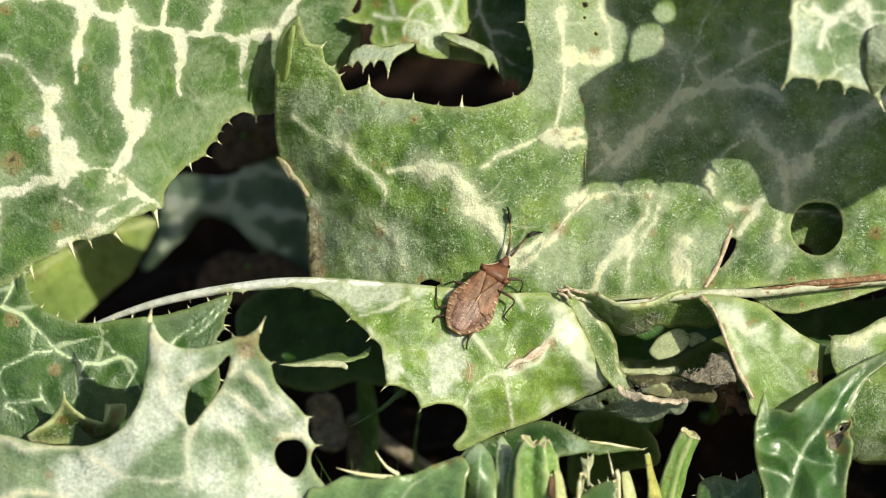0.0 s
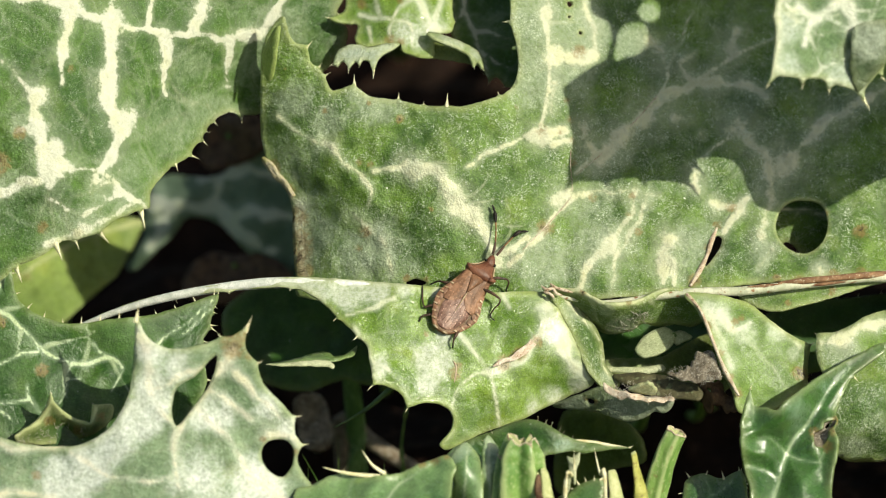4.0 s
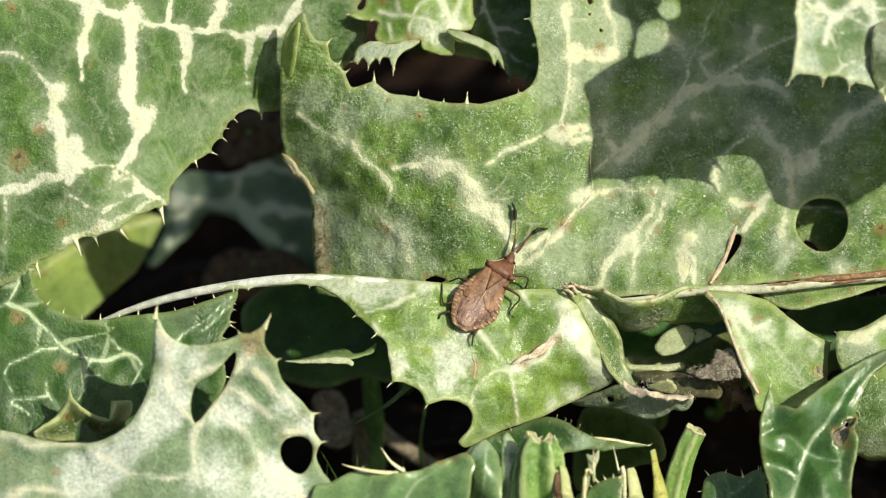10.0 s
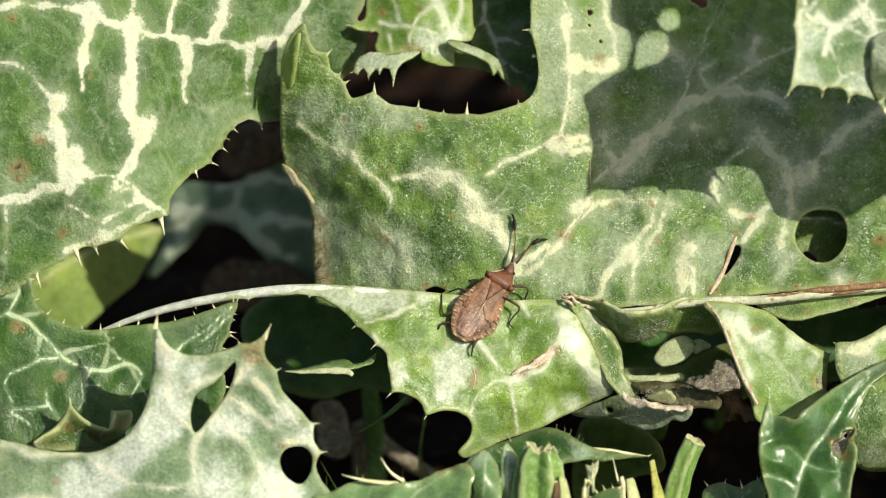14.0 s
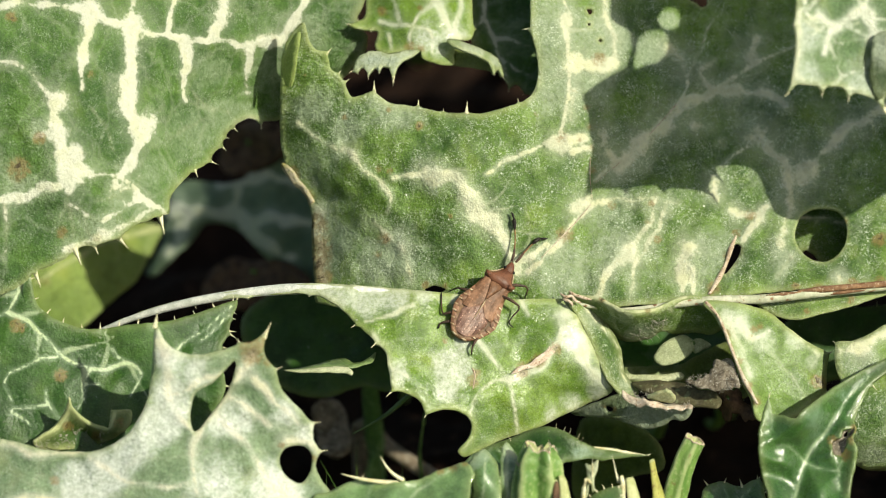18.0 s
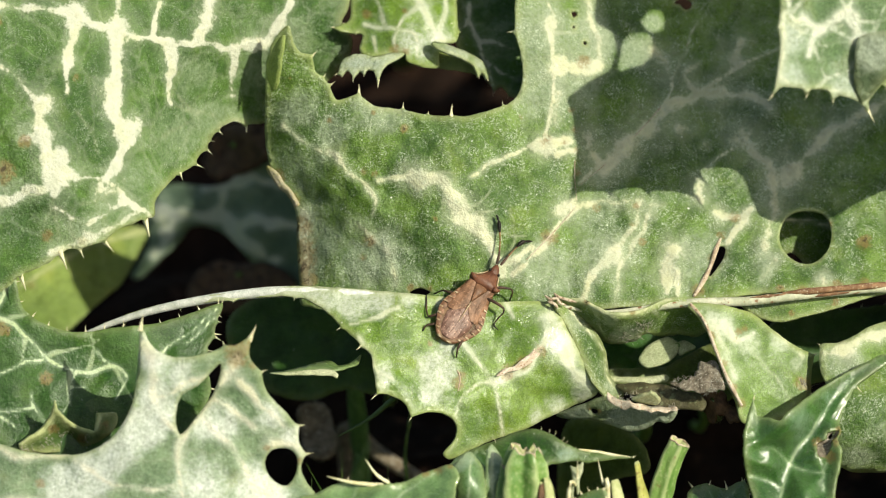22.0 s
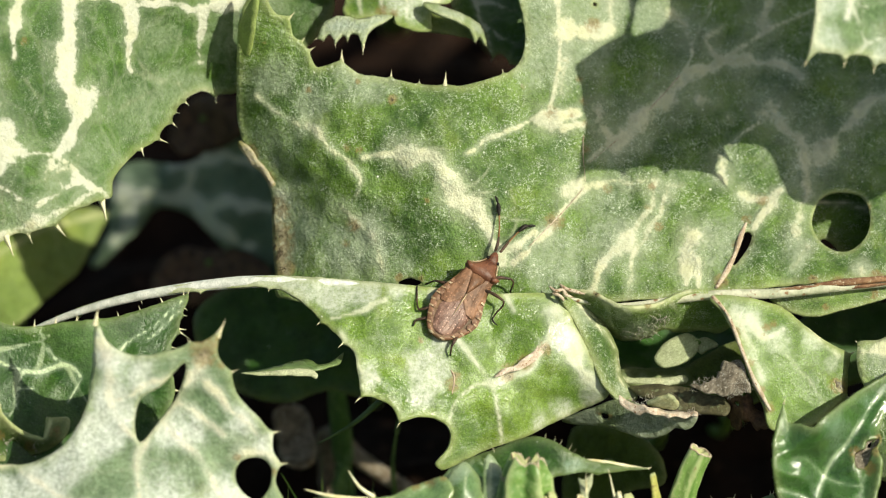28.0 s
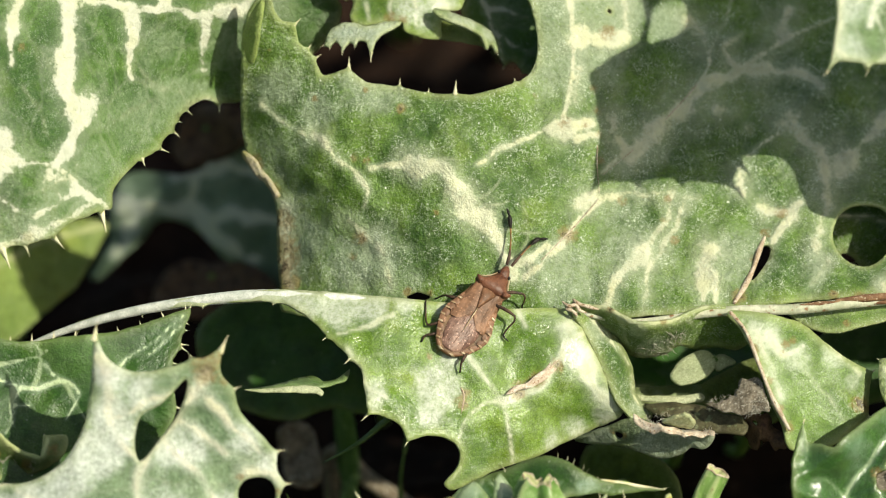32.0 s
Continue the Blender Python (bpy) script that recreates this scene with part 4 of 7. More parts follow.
    # the right hanging lobe
    blade(owner, [(34.9, -6.5, 2), (43.1, -8.2, 1.5), (51.1, -13.8, 0), (49, -20.1, 2.5), (41.4, -22.3, 6), (38.5, -13.3, 4.5)],
          [(34.7, -6.7), (38.6, -6.8), (43.1, -8), (46.1, -10.4), (49.2, -12.5), (51.2, -13.7, 0.7), (51, -16), (50.8, -18.6, 0.4), (49, -20.3), (46, -22.2), (41.8, -22.4), (40.8, -19.7), (39.2, -16.3), (37.9, -12.2), (36.2, -8.9)],
          LEAF_SATIN, veins=[(1.6, [(38.1, -8.7), (39.2, -12.4), (40.7, -16.2)], 0.6),
           (1, [(39.3, -9.5), (41.1, -11.7), (43.2, -10.4)], 0.8),
           (0.5, [(41.5, -11.7), (45.2, -15.4), (48.2, -19.2)], 0.4),
           (0.9, [(46.5, -10.6), (49.9, -13.6)], 0.6)],
          brown=[(41.2, -10.4, 0.45), (42.1, -10, 0.5), (40.9, -11.6, 0.35), (38, -10.6, 0.5), (39.2, -14.5, 0.5), (40.5, -17.8, 0.5), (49.8, -17.1, 0.8), (50.4, -17.6, 0.6), (41.4, -19.9, 0.7)],
          bloom=[(39, -9.5, 1.8), (42.6, -11.7, 1.9, 0.75), (38.4, -13.9, 1.3), (46.8, -11.7, 1.5, 0.7), (49.2, -14.7, 1.3, 0.7), (40.5, -16.2, 1.3, 0.6)], gap=0.5, ripple=0.3, seed=5, label="bright green lower lobe with a burnt edge")
    rib(owner, [(34.86, -6.81, 2), (36.69, -9.04, 3), (38.47, -13.72, 4.8), (39.77, -16.91, 5.6), (41.53, -20.17, 6.2)], [0.35, 0.18, 0.26, 0.2, 0.34, 0.15], SCAR, "dried tan edge", "dry_edge")
    return owner


build_main_leaf()


def build_upper_left():
    owner = leaf_thing("broad milk thistle leaf with thick cream veins", [(-70.05, 18.07, 6)][0], (-90, 25), 3.0)
    blade(owner, [(-65.3, 32.5, 13), (-65.1, -4.4, 15), (-57.7, 10.4, 14), (-46.9, 17.8, 12), (-36, 6.8, 6.6), (-36.2, 29.2, 2.7), (-23, 28.9, -8), (-23.9, 17.6, -13), (-17.2, 21.1, -17), (-11, 27.6, -15), (-11, 39.9, -16), (-53.4, -2.2, 13), (-14.2, 65, -24), (-95.2, 17.9, 9), (-73.6, 62.8, 3)],
          [(-6.5, 66.8), (-9.5, 42.2), (-10.5, 33.7), (-11.6, 30.9, 0.6), (-10.2, 29.1), (-10.4, 27.2), (-12.2, 24.7), (-14.1, 22.9), (-17.2, 21.1), (-21.8, 17.8), (-24.4, 17.5, 0.9), (-26.1, 17.8), (-28.1, 16.6, 0.7), (-29.1, 15.2, 0.5), (-29.6, 14, 0.8), (-30.4, 13.1), (-31, 12, 1), (-31.7, 11.2), (-32.9, 10.8, 0.9), (-33.6, 10), (-34.7, 8.7), (-35.9, 6.8), (-36, 4.9), (-37.2, 4.7, 2.5), (-38.7, 3.9), (-40.6, 3.2), (-42.4, 1.7, 1.8), (-43.8, 1.2), (-45.5, 0.7, 1.1), (-46.8, 0.6), (-48.1, 0.1, 2), (-49.3, -1), (-51.6, -2.2), (-53.3, -2.8, 1.9), (-54.9, -4.4), (-57.7, -5.8), (-68, -8.8), (-94.7, -4.4), (-102.9, 32.8), (-81.1, 64.4)],
          LEAF_BROAD,
          veins=[(0.96, [(-58.5, 24.5), (-57, 24.7), (-55.2, 24.1), (-53.3, 22.3), (-51.5, 20.1), (-50.3, 18.8)], 0.6),
           (1.85, [(-50.1, 19.8), (-50.8, 16.8), (-50.3, 14.6)], 0.95),
           (0.792, [(-50.4, 16.3), (-52.1, 15.3), (-53.3, 14.8)], 0.8),
           (1.34, [(-50.5, 15.3), (-49.5, 13.1), (-48.4, 10.5)], 0.95),
           (1.59, [(-49.7, 12.9), (-48.8, 10.5), (-49.1, 8.2)], 0.9), (1.46, [(-49.3, 9.8), (-47.5, 10.7), (-46.2, 10.3)], 0.9), (1.34, [(-50, 14.2), (-48.8, 12), (-46.8, 10.7)], 0.9),
           (1.46, [(-48.8, 12.2), (-49.4, 9.1)], 1),
           (1.27, [(-48.4, 9.8), (-50.5, 8.5), (-52.6, 7.9), (-54.8, 6.9), (-58.5, 6.5)], 0.95),
           (0.495, [(-47.1, 10.2), (-45, 10), (-42.4, 9.8)], 0.8),
           (1.2, [(-58.6, 32.3), (-52.7, 32), (-47.7, 31.5)], 0.6),
           (1.07, [(-47.7, 31.7), (-45.5, 30.8), (-43.3, 30.2), (-41.5, 29.4)], 0.85),
           (0.792, [(-41.9, 29.3), (-38.3, 28.5), (-34, 28.1), (-29.6, 27.9), (-26, 27.6), (-23, 28.1)], 0.85),
           (1.37, [(-46.1, 31.5), (-46.7, 29.1), (-47, 25.4)], 1),
           (0.446, [(-47, 25), (-47.3, 23.1), (-47.5, 20.8)], 0.95),
           (1.56, [(-41, 29.2), (-40.9, 25.5), (-41.3, 21.7)], 1),
           (1.32, [(-41.3, 22.1), (-40.7, 18), (-39.6, 16)], 1),
           (1.66, [(-39.8, 16.2), (-40.2, 13.6)], 0.95),
           (1.17, [(-40.5, 13.2), (-41.3, 11.5), (-42.2, 9.8)], 1),
           (1.46, [(-34.6, 28.1), (-34.1, 25.3), (-34.2, 23.8)], 1),
           (0.594, [(-34.2, 24.2), (-34.1, 22.3), (-33.9, 20)], 0.9),
           (0.405, [(-33.9, 20), (-32.2, 19.2), (-30.7, 18.6)], 0.4),
           (1.07, [(-25.6, 27.6), (-25.9, 25.6), (-26, 24.3)], 0.95),
           (0.446, [(-26, 24.3), (-26.3, 21.3)], 0.9),
           (0.88, [(-26.4, 21.4), (-25.9, 21.2)], 0.6),
           (1.85, [(-29, 34.1), (-29.5, 31.4), (-30.2, 28.6)], 0.95),
           (0.743, [(-35.4, 33.5), (-36, 30.1), (-36.5, 28.7)], 0.9),
           (0.792, [(-40.9, 33.3), (-41.1, 31.1), (-40.5, 29.4)], 0.8),
           (1.17, [(-24.1, 27.8), (-21.5, 29), (-19.9, 31.2), (-18.5, 33.6)], 0.95),
           (1.04, [(-33.3, 27.8), (-28.2, 28.1)], 0.4),
           (0.594, [(-42.1, 9.7), (-40.6, 8.4), (-38.8, 6.8), (-36.5, 4.8)], 0.85),
           (1.2, [(-41.8, 6.5), (-41.3, 6)], 0.7),
           (0.8, [(-40.8, 8.2), (-39.8, 6.2)], 0.5),
           (0.347, [(-49, 6.1), (-46.8, 4.7), (-44.6, 4.1), (-43.5, 4.8)], 0.8),
           (0.315, [(-48.9, 9.8), (-49, 6.1), (-50.1, 4.5)], 0.6),
           (1.04, [(-49.1, 0.1), (-46.1, 1.3), (-43.2, 2.3), (-40.8, 3.5), (-38, 5.4)], 0.7),
           (0.693, [(-38.5, 6), (-37, 5.3), (-36, 4.1)], 0.9),
           (0.45, [(-45.3, 6.5), (-42.4, 7.3), (-40.8, 8.2)], 0.5),
           (0.81, [(-57, 6.5), (-56.7, 2.4), (-57.4, -1.2)], 0.5),
           (1.12, [(-44.6, 2.8), (-43.5, 2.4)], 0.6),
           (0.72, [(-42.7, 9.8), (-43.1, 6.5), (-42.1, 3.9)], 0.4),
           (0.6, [(-28, 17.1), (-26.1, 18.1), (-24.4, 17.8)], 0.7),
           (1.1, [(-42.1, 8.5), (-39.9, 7.3), (-38, 6.2)], 0.6), (0.44, [(-44.5, 4.1), (-42.4, 5.4), (-40.4, 6), (-38.8, 6.5)], 0.8), (0.385, [(-42.7, 9.7), (-42.4, 7.6), (-41.3, 6.1)], 0.8), (0.3, [(-39.9, 9.9), (-39.6, 7.6), (-38, 6.5)], 0.7), (1.6, [(-48.8, 0.1), (-46.8, 0.6), (-44.6, 1.6)], 0.6), (1.2, [(-42.8, 2.6), (-40.4, 3.9)], 0.7), (0.35, [(-46.8, 4.5), (-46.1, 2.4), (-45, 1.6)], 0.7), (0.3, [(-49, 6), (-48.4, 2.8), (-48.6, 0.4)], 0.6), (0.3, [(-36.1, 14.8), (-34, 16.3), (-32.2, 17.5)], 0.5), (0.3, [(-46.1, 18.7), (-44.3, 16.1), (-43.2, 12.8)], 0.45), (0.3, [(-33.3, 21.2), (-31.2, 19.4), (-28.6, 18.4)], 0.5)],
          brown=[(-55.2, 10.9, 1.6), (-46.1, 23.1, 0.4), (-52.6, 14.6, 1), (-56.4, 30.5, 0.8), (-49.7, 2.4, 0.8)],
          bloom=[(-42.1, 6.9, 4.5, 0.7), (-39.5, 6.2, 4, 0.7), (-46.1, 2.4, 4, 0.7), (-43.9, 3.2, 3.5, 0.7), (-38.1, 9.9, 3, 0.7), (-33.3, 15.2, 3.5, 0.7), (-28.9, 18, 2.2, 1.5), (-27, 18.6, 1.6, 1.2), (-25.4, 18, 1, 1), (-23.8, 23.8, 3, 0.7), (-18.6, 28.4, 5, 0.7), (-52.6, 15.7, 2.5, 0.7), (-31.1, 24.3, 3, 0.7), (-55.9, 9.8, 3.5, 0.7)],
          gap=0.5, ripple=0.35, seed=6, branches=False)
    # rolled scrap of the neighbour's margin lying on it
    blade(owner, [(-19.9, 28.7, -3), (-20.8, 25.7, -4), (-21.1, 22.3, -5), (-19.5, 25.6, -2)], [(-19.2, 29.2), (-20.5, 27.6), (-21.4, 25.4), (-21.2, 22.7), (-20.5, 21.9), (-19.9, 23.8), (-19.6, 26)], LEAF_YELLOW, gap=0.5, ripple=0.1, seed=7, name="rolled_margin", label="yellow-green rolled margin")


build_upper_left()


def build_upper_right():
    owner = leaf_thing("near milk thistle leaf with a spiny margin, sunlit", [(92.79, 38.0, 21)][0], (150, 20), 3.0)
    blade(owner, [(44.6, 20.4, 29.8), (45, 31.3, 28.3), (48.9, 20.9, 27.2), (52.7, 20.2, 24.8), (56.7, 18.4, 22), (59.9, 23.2, 22.5), (66, 20, 21), (88, 22, 20), (52, 46, 28), (90, 50, 24)],
          [(56.6, 55.1), (53.4, 50.7), (51.9, 47.8), (51.6, 46.1), (52.4, 45.6), (53.8, 44.9), (53.8, 42.7), (52.8, 40.5), (51.8, 38.9), (50.4, 38), (48.3, 36.9), (46.4, 35.6), (44.8, 34.3), (45, 33.3), (45.4, 32), (45.2, 29.1, 0.3), (45.4, 26.8), (45, 23.3), (44.6, 21.1), (44.3, 20.3, 0.7), (44.9, 20.9), (45.5, 21.3), (47, 21.3), (48.5, 21.1), (48.8, 20.5, 0.7), (49.2, 21), (50.9, 21.1), (51.8, 20.8), (52.4, 20, 0.8), (53.2, 20.3), (55, 19.9), (56.1, 19.3), (57, 18.6, 1.6), (57.1, 19.6), (58, 20.9), (58.9, 21.9), (59.3, 21.4, 0.9), (59.6, 22.5), (60.1, 23.5), (64.2, 23), (65, 21.4), (64.9, 19), (64.3, 15.5), (65.3, 14.4), (66.8, 14.1), (69.6, 13.7), (73.6, 14.8), (78.2, 17.3), (82, 19.2), (87.1, 21.2), (93.8, 22.4), (100, 30), (96, 52), (70, 60), (52, 58)],
          LEAF_PALE, veins=[(0.85, [(48.5, 30.4), (49.7, 29), (50.5, 28.3), (52.9, 30.2), (53.9, 31.2), (54.4, 32.5)]),
           (0.75, [(50.2, 28.3), (49, 26.1), (48.7, 25.6)]),
           (0.95, [(53.9, 31.2), (55.4, 29), (55.7, 27.1)]),
           (1.5, [(55.6, 27.5), (55.8, 26.7)]),
           (0.95, [(54.9, 24.2), (55.5, 24.2)]),
           (0.8, [(45.5, 31.3), (45.5, 25.5), (45, 21.5)]),
           (0.5, [(48.7, 21.1), (52.7, 20.6), (56.5, 19)]),
           (0.6, [(56, 27), (57.8, 27.8), (60.1, 28.2)]),
           (0.7, [(50.4, 28.3), (46.7, 30.6), (46, 32.8)])],
          holes=[[(63, 47.4), (62, 46), (60.3, 45.3), (59.1, 45.7), (58.9, 46.9), (60, 48.3), (61.6, 49), (62.9, 48.6)], [(59.8, 44.9), (59.3, 42.2), (57.3, 40.2), (54.9, 39.3), (53.1, 38.7), (53.7, 40.9), (54.8, 43.1), (56.9, 44.9)]],
          bloom=[(46.5, 22.6, 2.6), (54.4, 20.5, 3.0), (46.0, 27.0, 2.4)], gap=0.6, ripple=0.2, seed=8)
    blade(owner, [(55.4, 27.5, 26), (54.9, 23.5, 25.1), (56.1, 19.3, 22.9), (60.6, 24.3, 24.2), (60.9, 28.3, 25.6), (57.9, 25, 25.8)], [(55.4, 27.5), (57.1, 28.3), (59.3, 28.6), (60.9, 28.3), (60.6, 24.3), (59.4, 22.8), (58.3, 21.5), (57.2, 20.2), (56.1, 19.3), (55.4, 20.6), (54.9, 23.5)],
          LEAF_GREY, bloom=[(57.5, 26.0, 3.0)], gap=0.5, ripple=0.35, seed=81, name="folded_margin", label="grey shaded margin folded over")


build_upper_right()


def build_lower_left_pale():
    owner = leaf_thing("pale whitish-green thistle leaf with long spines and a hole", [(-42.65, -35.71, 21)][0], None, 1.6)
    blade(owner, [(-63.2, -25.5, 20), (-62.9, -39.2, 23), (-45.6, -26.3, 22), (-40.4, -23.3, 23.6), (-36.9, -8.7, 24), (-37.8, -14.6, 23.4), (-38.6, -18.8, 24), (-36.2, -15.4, 24.2), (-35.2, -18.8, 24), (-23.2, -11.6, 24), (-26.5, -23.3, 22), (-22.2, -18.9, 22), (-17.1, -26.3, 20), (-35.1, -39.1, 25), (-13.4, -39.4, 21), (-42.4, -31.1, 23.2)],
          [(-66.1, -24.2), (-55.9, -24.6), (-51.5, -25.7), (-45.6, -26), (-41.5, -24.4), (-39.3, -21.9), (-37.9, -18.8), (-37.4, -14.4), (-37, -9.7, 1.7), (-35.9, -11.5), (-34.4, -12.8), (-31.9, -13.4), (-29, -13), (-26.1, -12.1, 0.7), (-24.4, -11.6), (-23, -11.1, 1.8), (-22.9, -13.4), (-21.6, -15.4, 0.8), (-20.7, -18), (-18.7, -20.2), (-16.9, -22.4, 0.9), (-16.7, -24.4), (-15.9, -26, 0.9), (-16.4, -27.7), (-15.8, -29.5), (-14.2, -31.7), (-10.5, -40.8), (-65.8, -40.7)],
          LEAF_FROST, veins=[(1.2, [(-36.5, -11.4), (-35.6, -15.7), (-35.3, -19.4)], 0.9),
           (0.68, [(-35.3, -19.4), (-34.4, -18.6), (-30.7, -16.8), (-25.7, -15)], 0.9),
           (0.81, [(-24.8, -13), (-26.1, -15.7), (-27.8, -18.7), (-29.2, -20.8), (-31.2, -23.4)], 0.9),
           (0.68, [(-27.8, -18.7), (-25.1, -20.2), (-22.2, -22.4)], 0.9),
           (0.68, [(-29.2, -20.8), (-25.8, -24.6), (-24.4, -26.8), (-22.2, -30.4)], 0.9),
           (0.68, [(-31.2, -23.4), (-32.3, -26.7), (-31.2, -31)], 0.9),
           (0.81, [(-22.2, -29.7), (-20, -31.9), (-17.1, -33.3)], 0.9),
           (1.5, [(-17.1, -25.3), (-16.2, -26.1)], 0.9),
           (1.2, [(-19.6, -25), (-17.1, -24.8)], 0.9),
           (0.54, [(-35.2, -19.4), (-33, -22.3), (-31.2, -23.4)], 0.9),
           (0.81, [(-56.4, -32.5), (-52, -32), (-47.5, -32.5)], 0.9),
           (0.54, [(-45.6, -26.8), (-42.4, -28.8), (-38.7, -30.2), (-32.3, -30.3)], 0.9),
           (0.68, [(-24.3, -16.5), (-21.4, -19.5), (-18.6, -22.4)], 0.9),
           (1.6, [(-21.1, -30.4), (-18.5, -31.9)], 0.9),
           (0.68, [(-56.6, -25), (-52.2, -26), (-47.8, -25.7), (-42.6, -24.2)], 0.9)],
          holes=[[(-21, -26.6), (-20, -25.4), (-18, -25.3), (-16.9, -26.5), (-17.1, -28.6), (-18.2, -30.1), (-19.7, -29.6), (-20.8, -28.3)], [(-32.1, -19), (-31.4, -18), (-29.7, -17.1), (-28.2, -15.6), (-26.8, -14.2), (-26.6, -15.2), (-27.6, -18.1), (-29.4, -20.7), (-31.8, -23.4), (-32.5, -21.4)]],
          brown=[(-24.4, -13.2, 1.8), (-25, -11.6, 1.05), (-23.4, -11.9, 1.2), (-20.8, -25.1, 0.53), (-16.6, -27, 0.67), (-50.1, -29.8, 0.53), (-22.5, -14.5, 0.6)], bloom=[(-35.1, -18.6, 3.5, 0.9), (-37, -22.3, 3.2), (-39.9, -25.6, 3.2), (-43.2, -28.5, 3.2), (-46.8, -31.4, 3.5, 0.9), (-35, -13.5, 3, 0.8), (-27.2, -22.3, 4, 0.6), (-20, -20.9, 3, 0.6), (-21.5, -31.1, 4, 0.9), (-28.7, -29.6, 5, 0.6), (-17.1, -23.9, 2.5, 0.8), (-32.1, -15.7, 3, 0.7)], gap=0.6, ripple=0.3, seed=9)


build_lower_left_pale()


def build_lower_left_dark():
    owner = leaf_thing("dark green glossy thistle leaf with a white vein net", [(-62.59, -19.21, 9)][0], None, 2.0, group="young thistle leaves")
    blade(owner, [(-64.1, -4.4, 9), (-55.9, -2.9, 9.5), (-46.3, -10.7, 9), (-54.3, -15.5, 11), (-39.6, -13.3, 9.5), (-27.2, -7, 6), (-28.5, -17.7, 9), (-43.2, -25.1, 11), (-63.8, -25, 12)],
          [(-67.1, -4.4), (-58.1, -3), (-56, -2.6), (-54.6, -0.8, 1.5), (-53.8, -4.4), (-53.1, -7), (-50.7, -9), (-46.3, -10.3), (-41.1, -9.7), (-35.9, -9.2), (-32.3, -8.2), (-27.2, -6.6, 0.6), (-27.8, -8.9, 0.5), (-28.2, -10.9, 0.9), (-29.1, -12.7, 0.6), (-28.8, -15.5), (-28.5, -18.5), (-31.4, -23.6), (-36.5, -28.8), (-66.7, -28.7)],
          LEAF_DARK, veins=[(0.42, [(-56.8, -8.1), (-54.7, -8.9), (-53, -10.6), (-50.4, -13.2), (-48, -14.7), (-46.1, -15.6)]),
           (0.42, [(-46.1, -15.6), (-43.1, -15.2), (-40.9, -14.7), (-39.4, -16.2)]),
           (0.3, [(-50.6, -13.7), (-53.4, -14.5), (-55.9, -15.6), (-57, -17.1), (-56.5, -19.6)]),
           (0.3, [(-46.3, -15.8), (-46.7, -17.5), (-47.1, -19.7)]),
           (0.28, [(-43.5, -12.8), (-42.6, -13.7), (-40.9, -14.7)]),
           (0.28, [(-51.6, -20.1), (-53.7, -20.3), (-56.3, -20.5)]),
           (0.4, [(-54.5, -1.2), (-55.1, -4.2), (-56, -6.4), (-56.8, -8.1)]),
           (0.26, [(-35.1, -12.8), (-32.2, -10.9), (-27.7, -7.3)]),
           (0.24, [(-31.8, -11.8), (-30, -10.2), (-28.1, -8.5)]),
           (0.26, [(-39.5, -16.2), (-40.8, -19)]),
           (0.26, [(-56.4, -21.2), (-54.2, -22.7)]),
           (0.24, [(-51.7, -18.2), (-51.6, -20.1), (-50.2, -21.9)]),
           (0.24, [(-56.9, -8.1), (-59.5, -9.4)]),
           (0.22, [(-46.7, -17.7), (-45.1, -17.4)])],
          brown=[(-55.8, -9.8, 1), (-55.2, -10.1, 0.8), (-50.2, -16.4, 0.9)], bloom=[(-56.6, -4.4, 2.25, 0.6)], gap=0.45, ripple=0.3, seed=10, teeth=2.6, pucker=0.6)
    cup = [(-53.2, -24.9, 14.5), (-48.4, -19.7, 16.5), (-43.3, -23.2, 15.5), (-42.2, -21.2, 14), (-48.7, -25.7, 12.5), (-44.5, -25, 12.5), (-47.5, -24, 11.5), (-50.1, -24, 13.5)]
    blade(owner, cup, [(-53.3, -24.9), (-52, -24), (-50.4, -23), (-49.3, -21.5), (-48.7, -20.2), (-48.4, -19.5, 0.4), (-48, -20.6), (-47.1, -21.9), (-45.7, -22.8), (-44.4, -23.1), (-43.5, -23.2), (-43.3, -21.9), (-43, -20.9, 0.3), (-42.2, -20.8), (-40.7, -20.8), (-40.6, -22.2), (-41.3, -23.4), (-42.9, -24.5), (-45.3, -25.4), (-48.2, -26), (-51.5, -26), (-53, -25.7)],
          LEAF_CUP, veins=[(0.5, [(-53.2, -24.8), (-52, -24), (-50.4, -23.1), (-49.2, -21.5), (-48.4, -19.7)]), (0.5, [(-48.4, -19.7), (-47.1, -21.9), (-45.7, -22.9), (-43.5, -23.2), (-43.1, -21.2)]), (0.3, [(-48.4, -20), (-48.8, -21.7), (-49.6, -23.2)], 0.7)],
          brown=[(-48.9, -22.9, 0.8), (-45.2, -24.2, 0.7), (-42.1, -22.4, 0.9)], gap=0.3, ripple=0.35, seed=11, name="side_lobe", label="cupped yellow-green lobe with a pale edge", branches=False)
    fuzz(owner, cup, [(-48.9, -24.5, 1.3), (-50.3, -24.6, 1), (-47.3, -24.3, 1), (-44.4, -24.2, 0.8), (-52.3, -25.5, 0.8)], 90, 0.6, FIBRE, "wool", "pale tangled hairs", 6)


build_lower_left_dark()


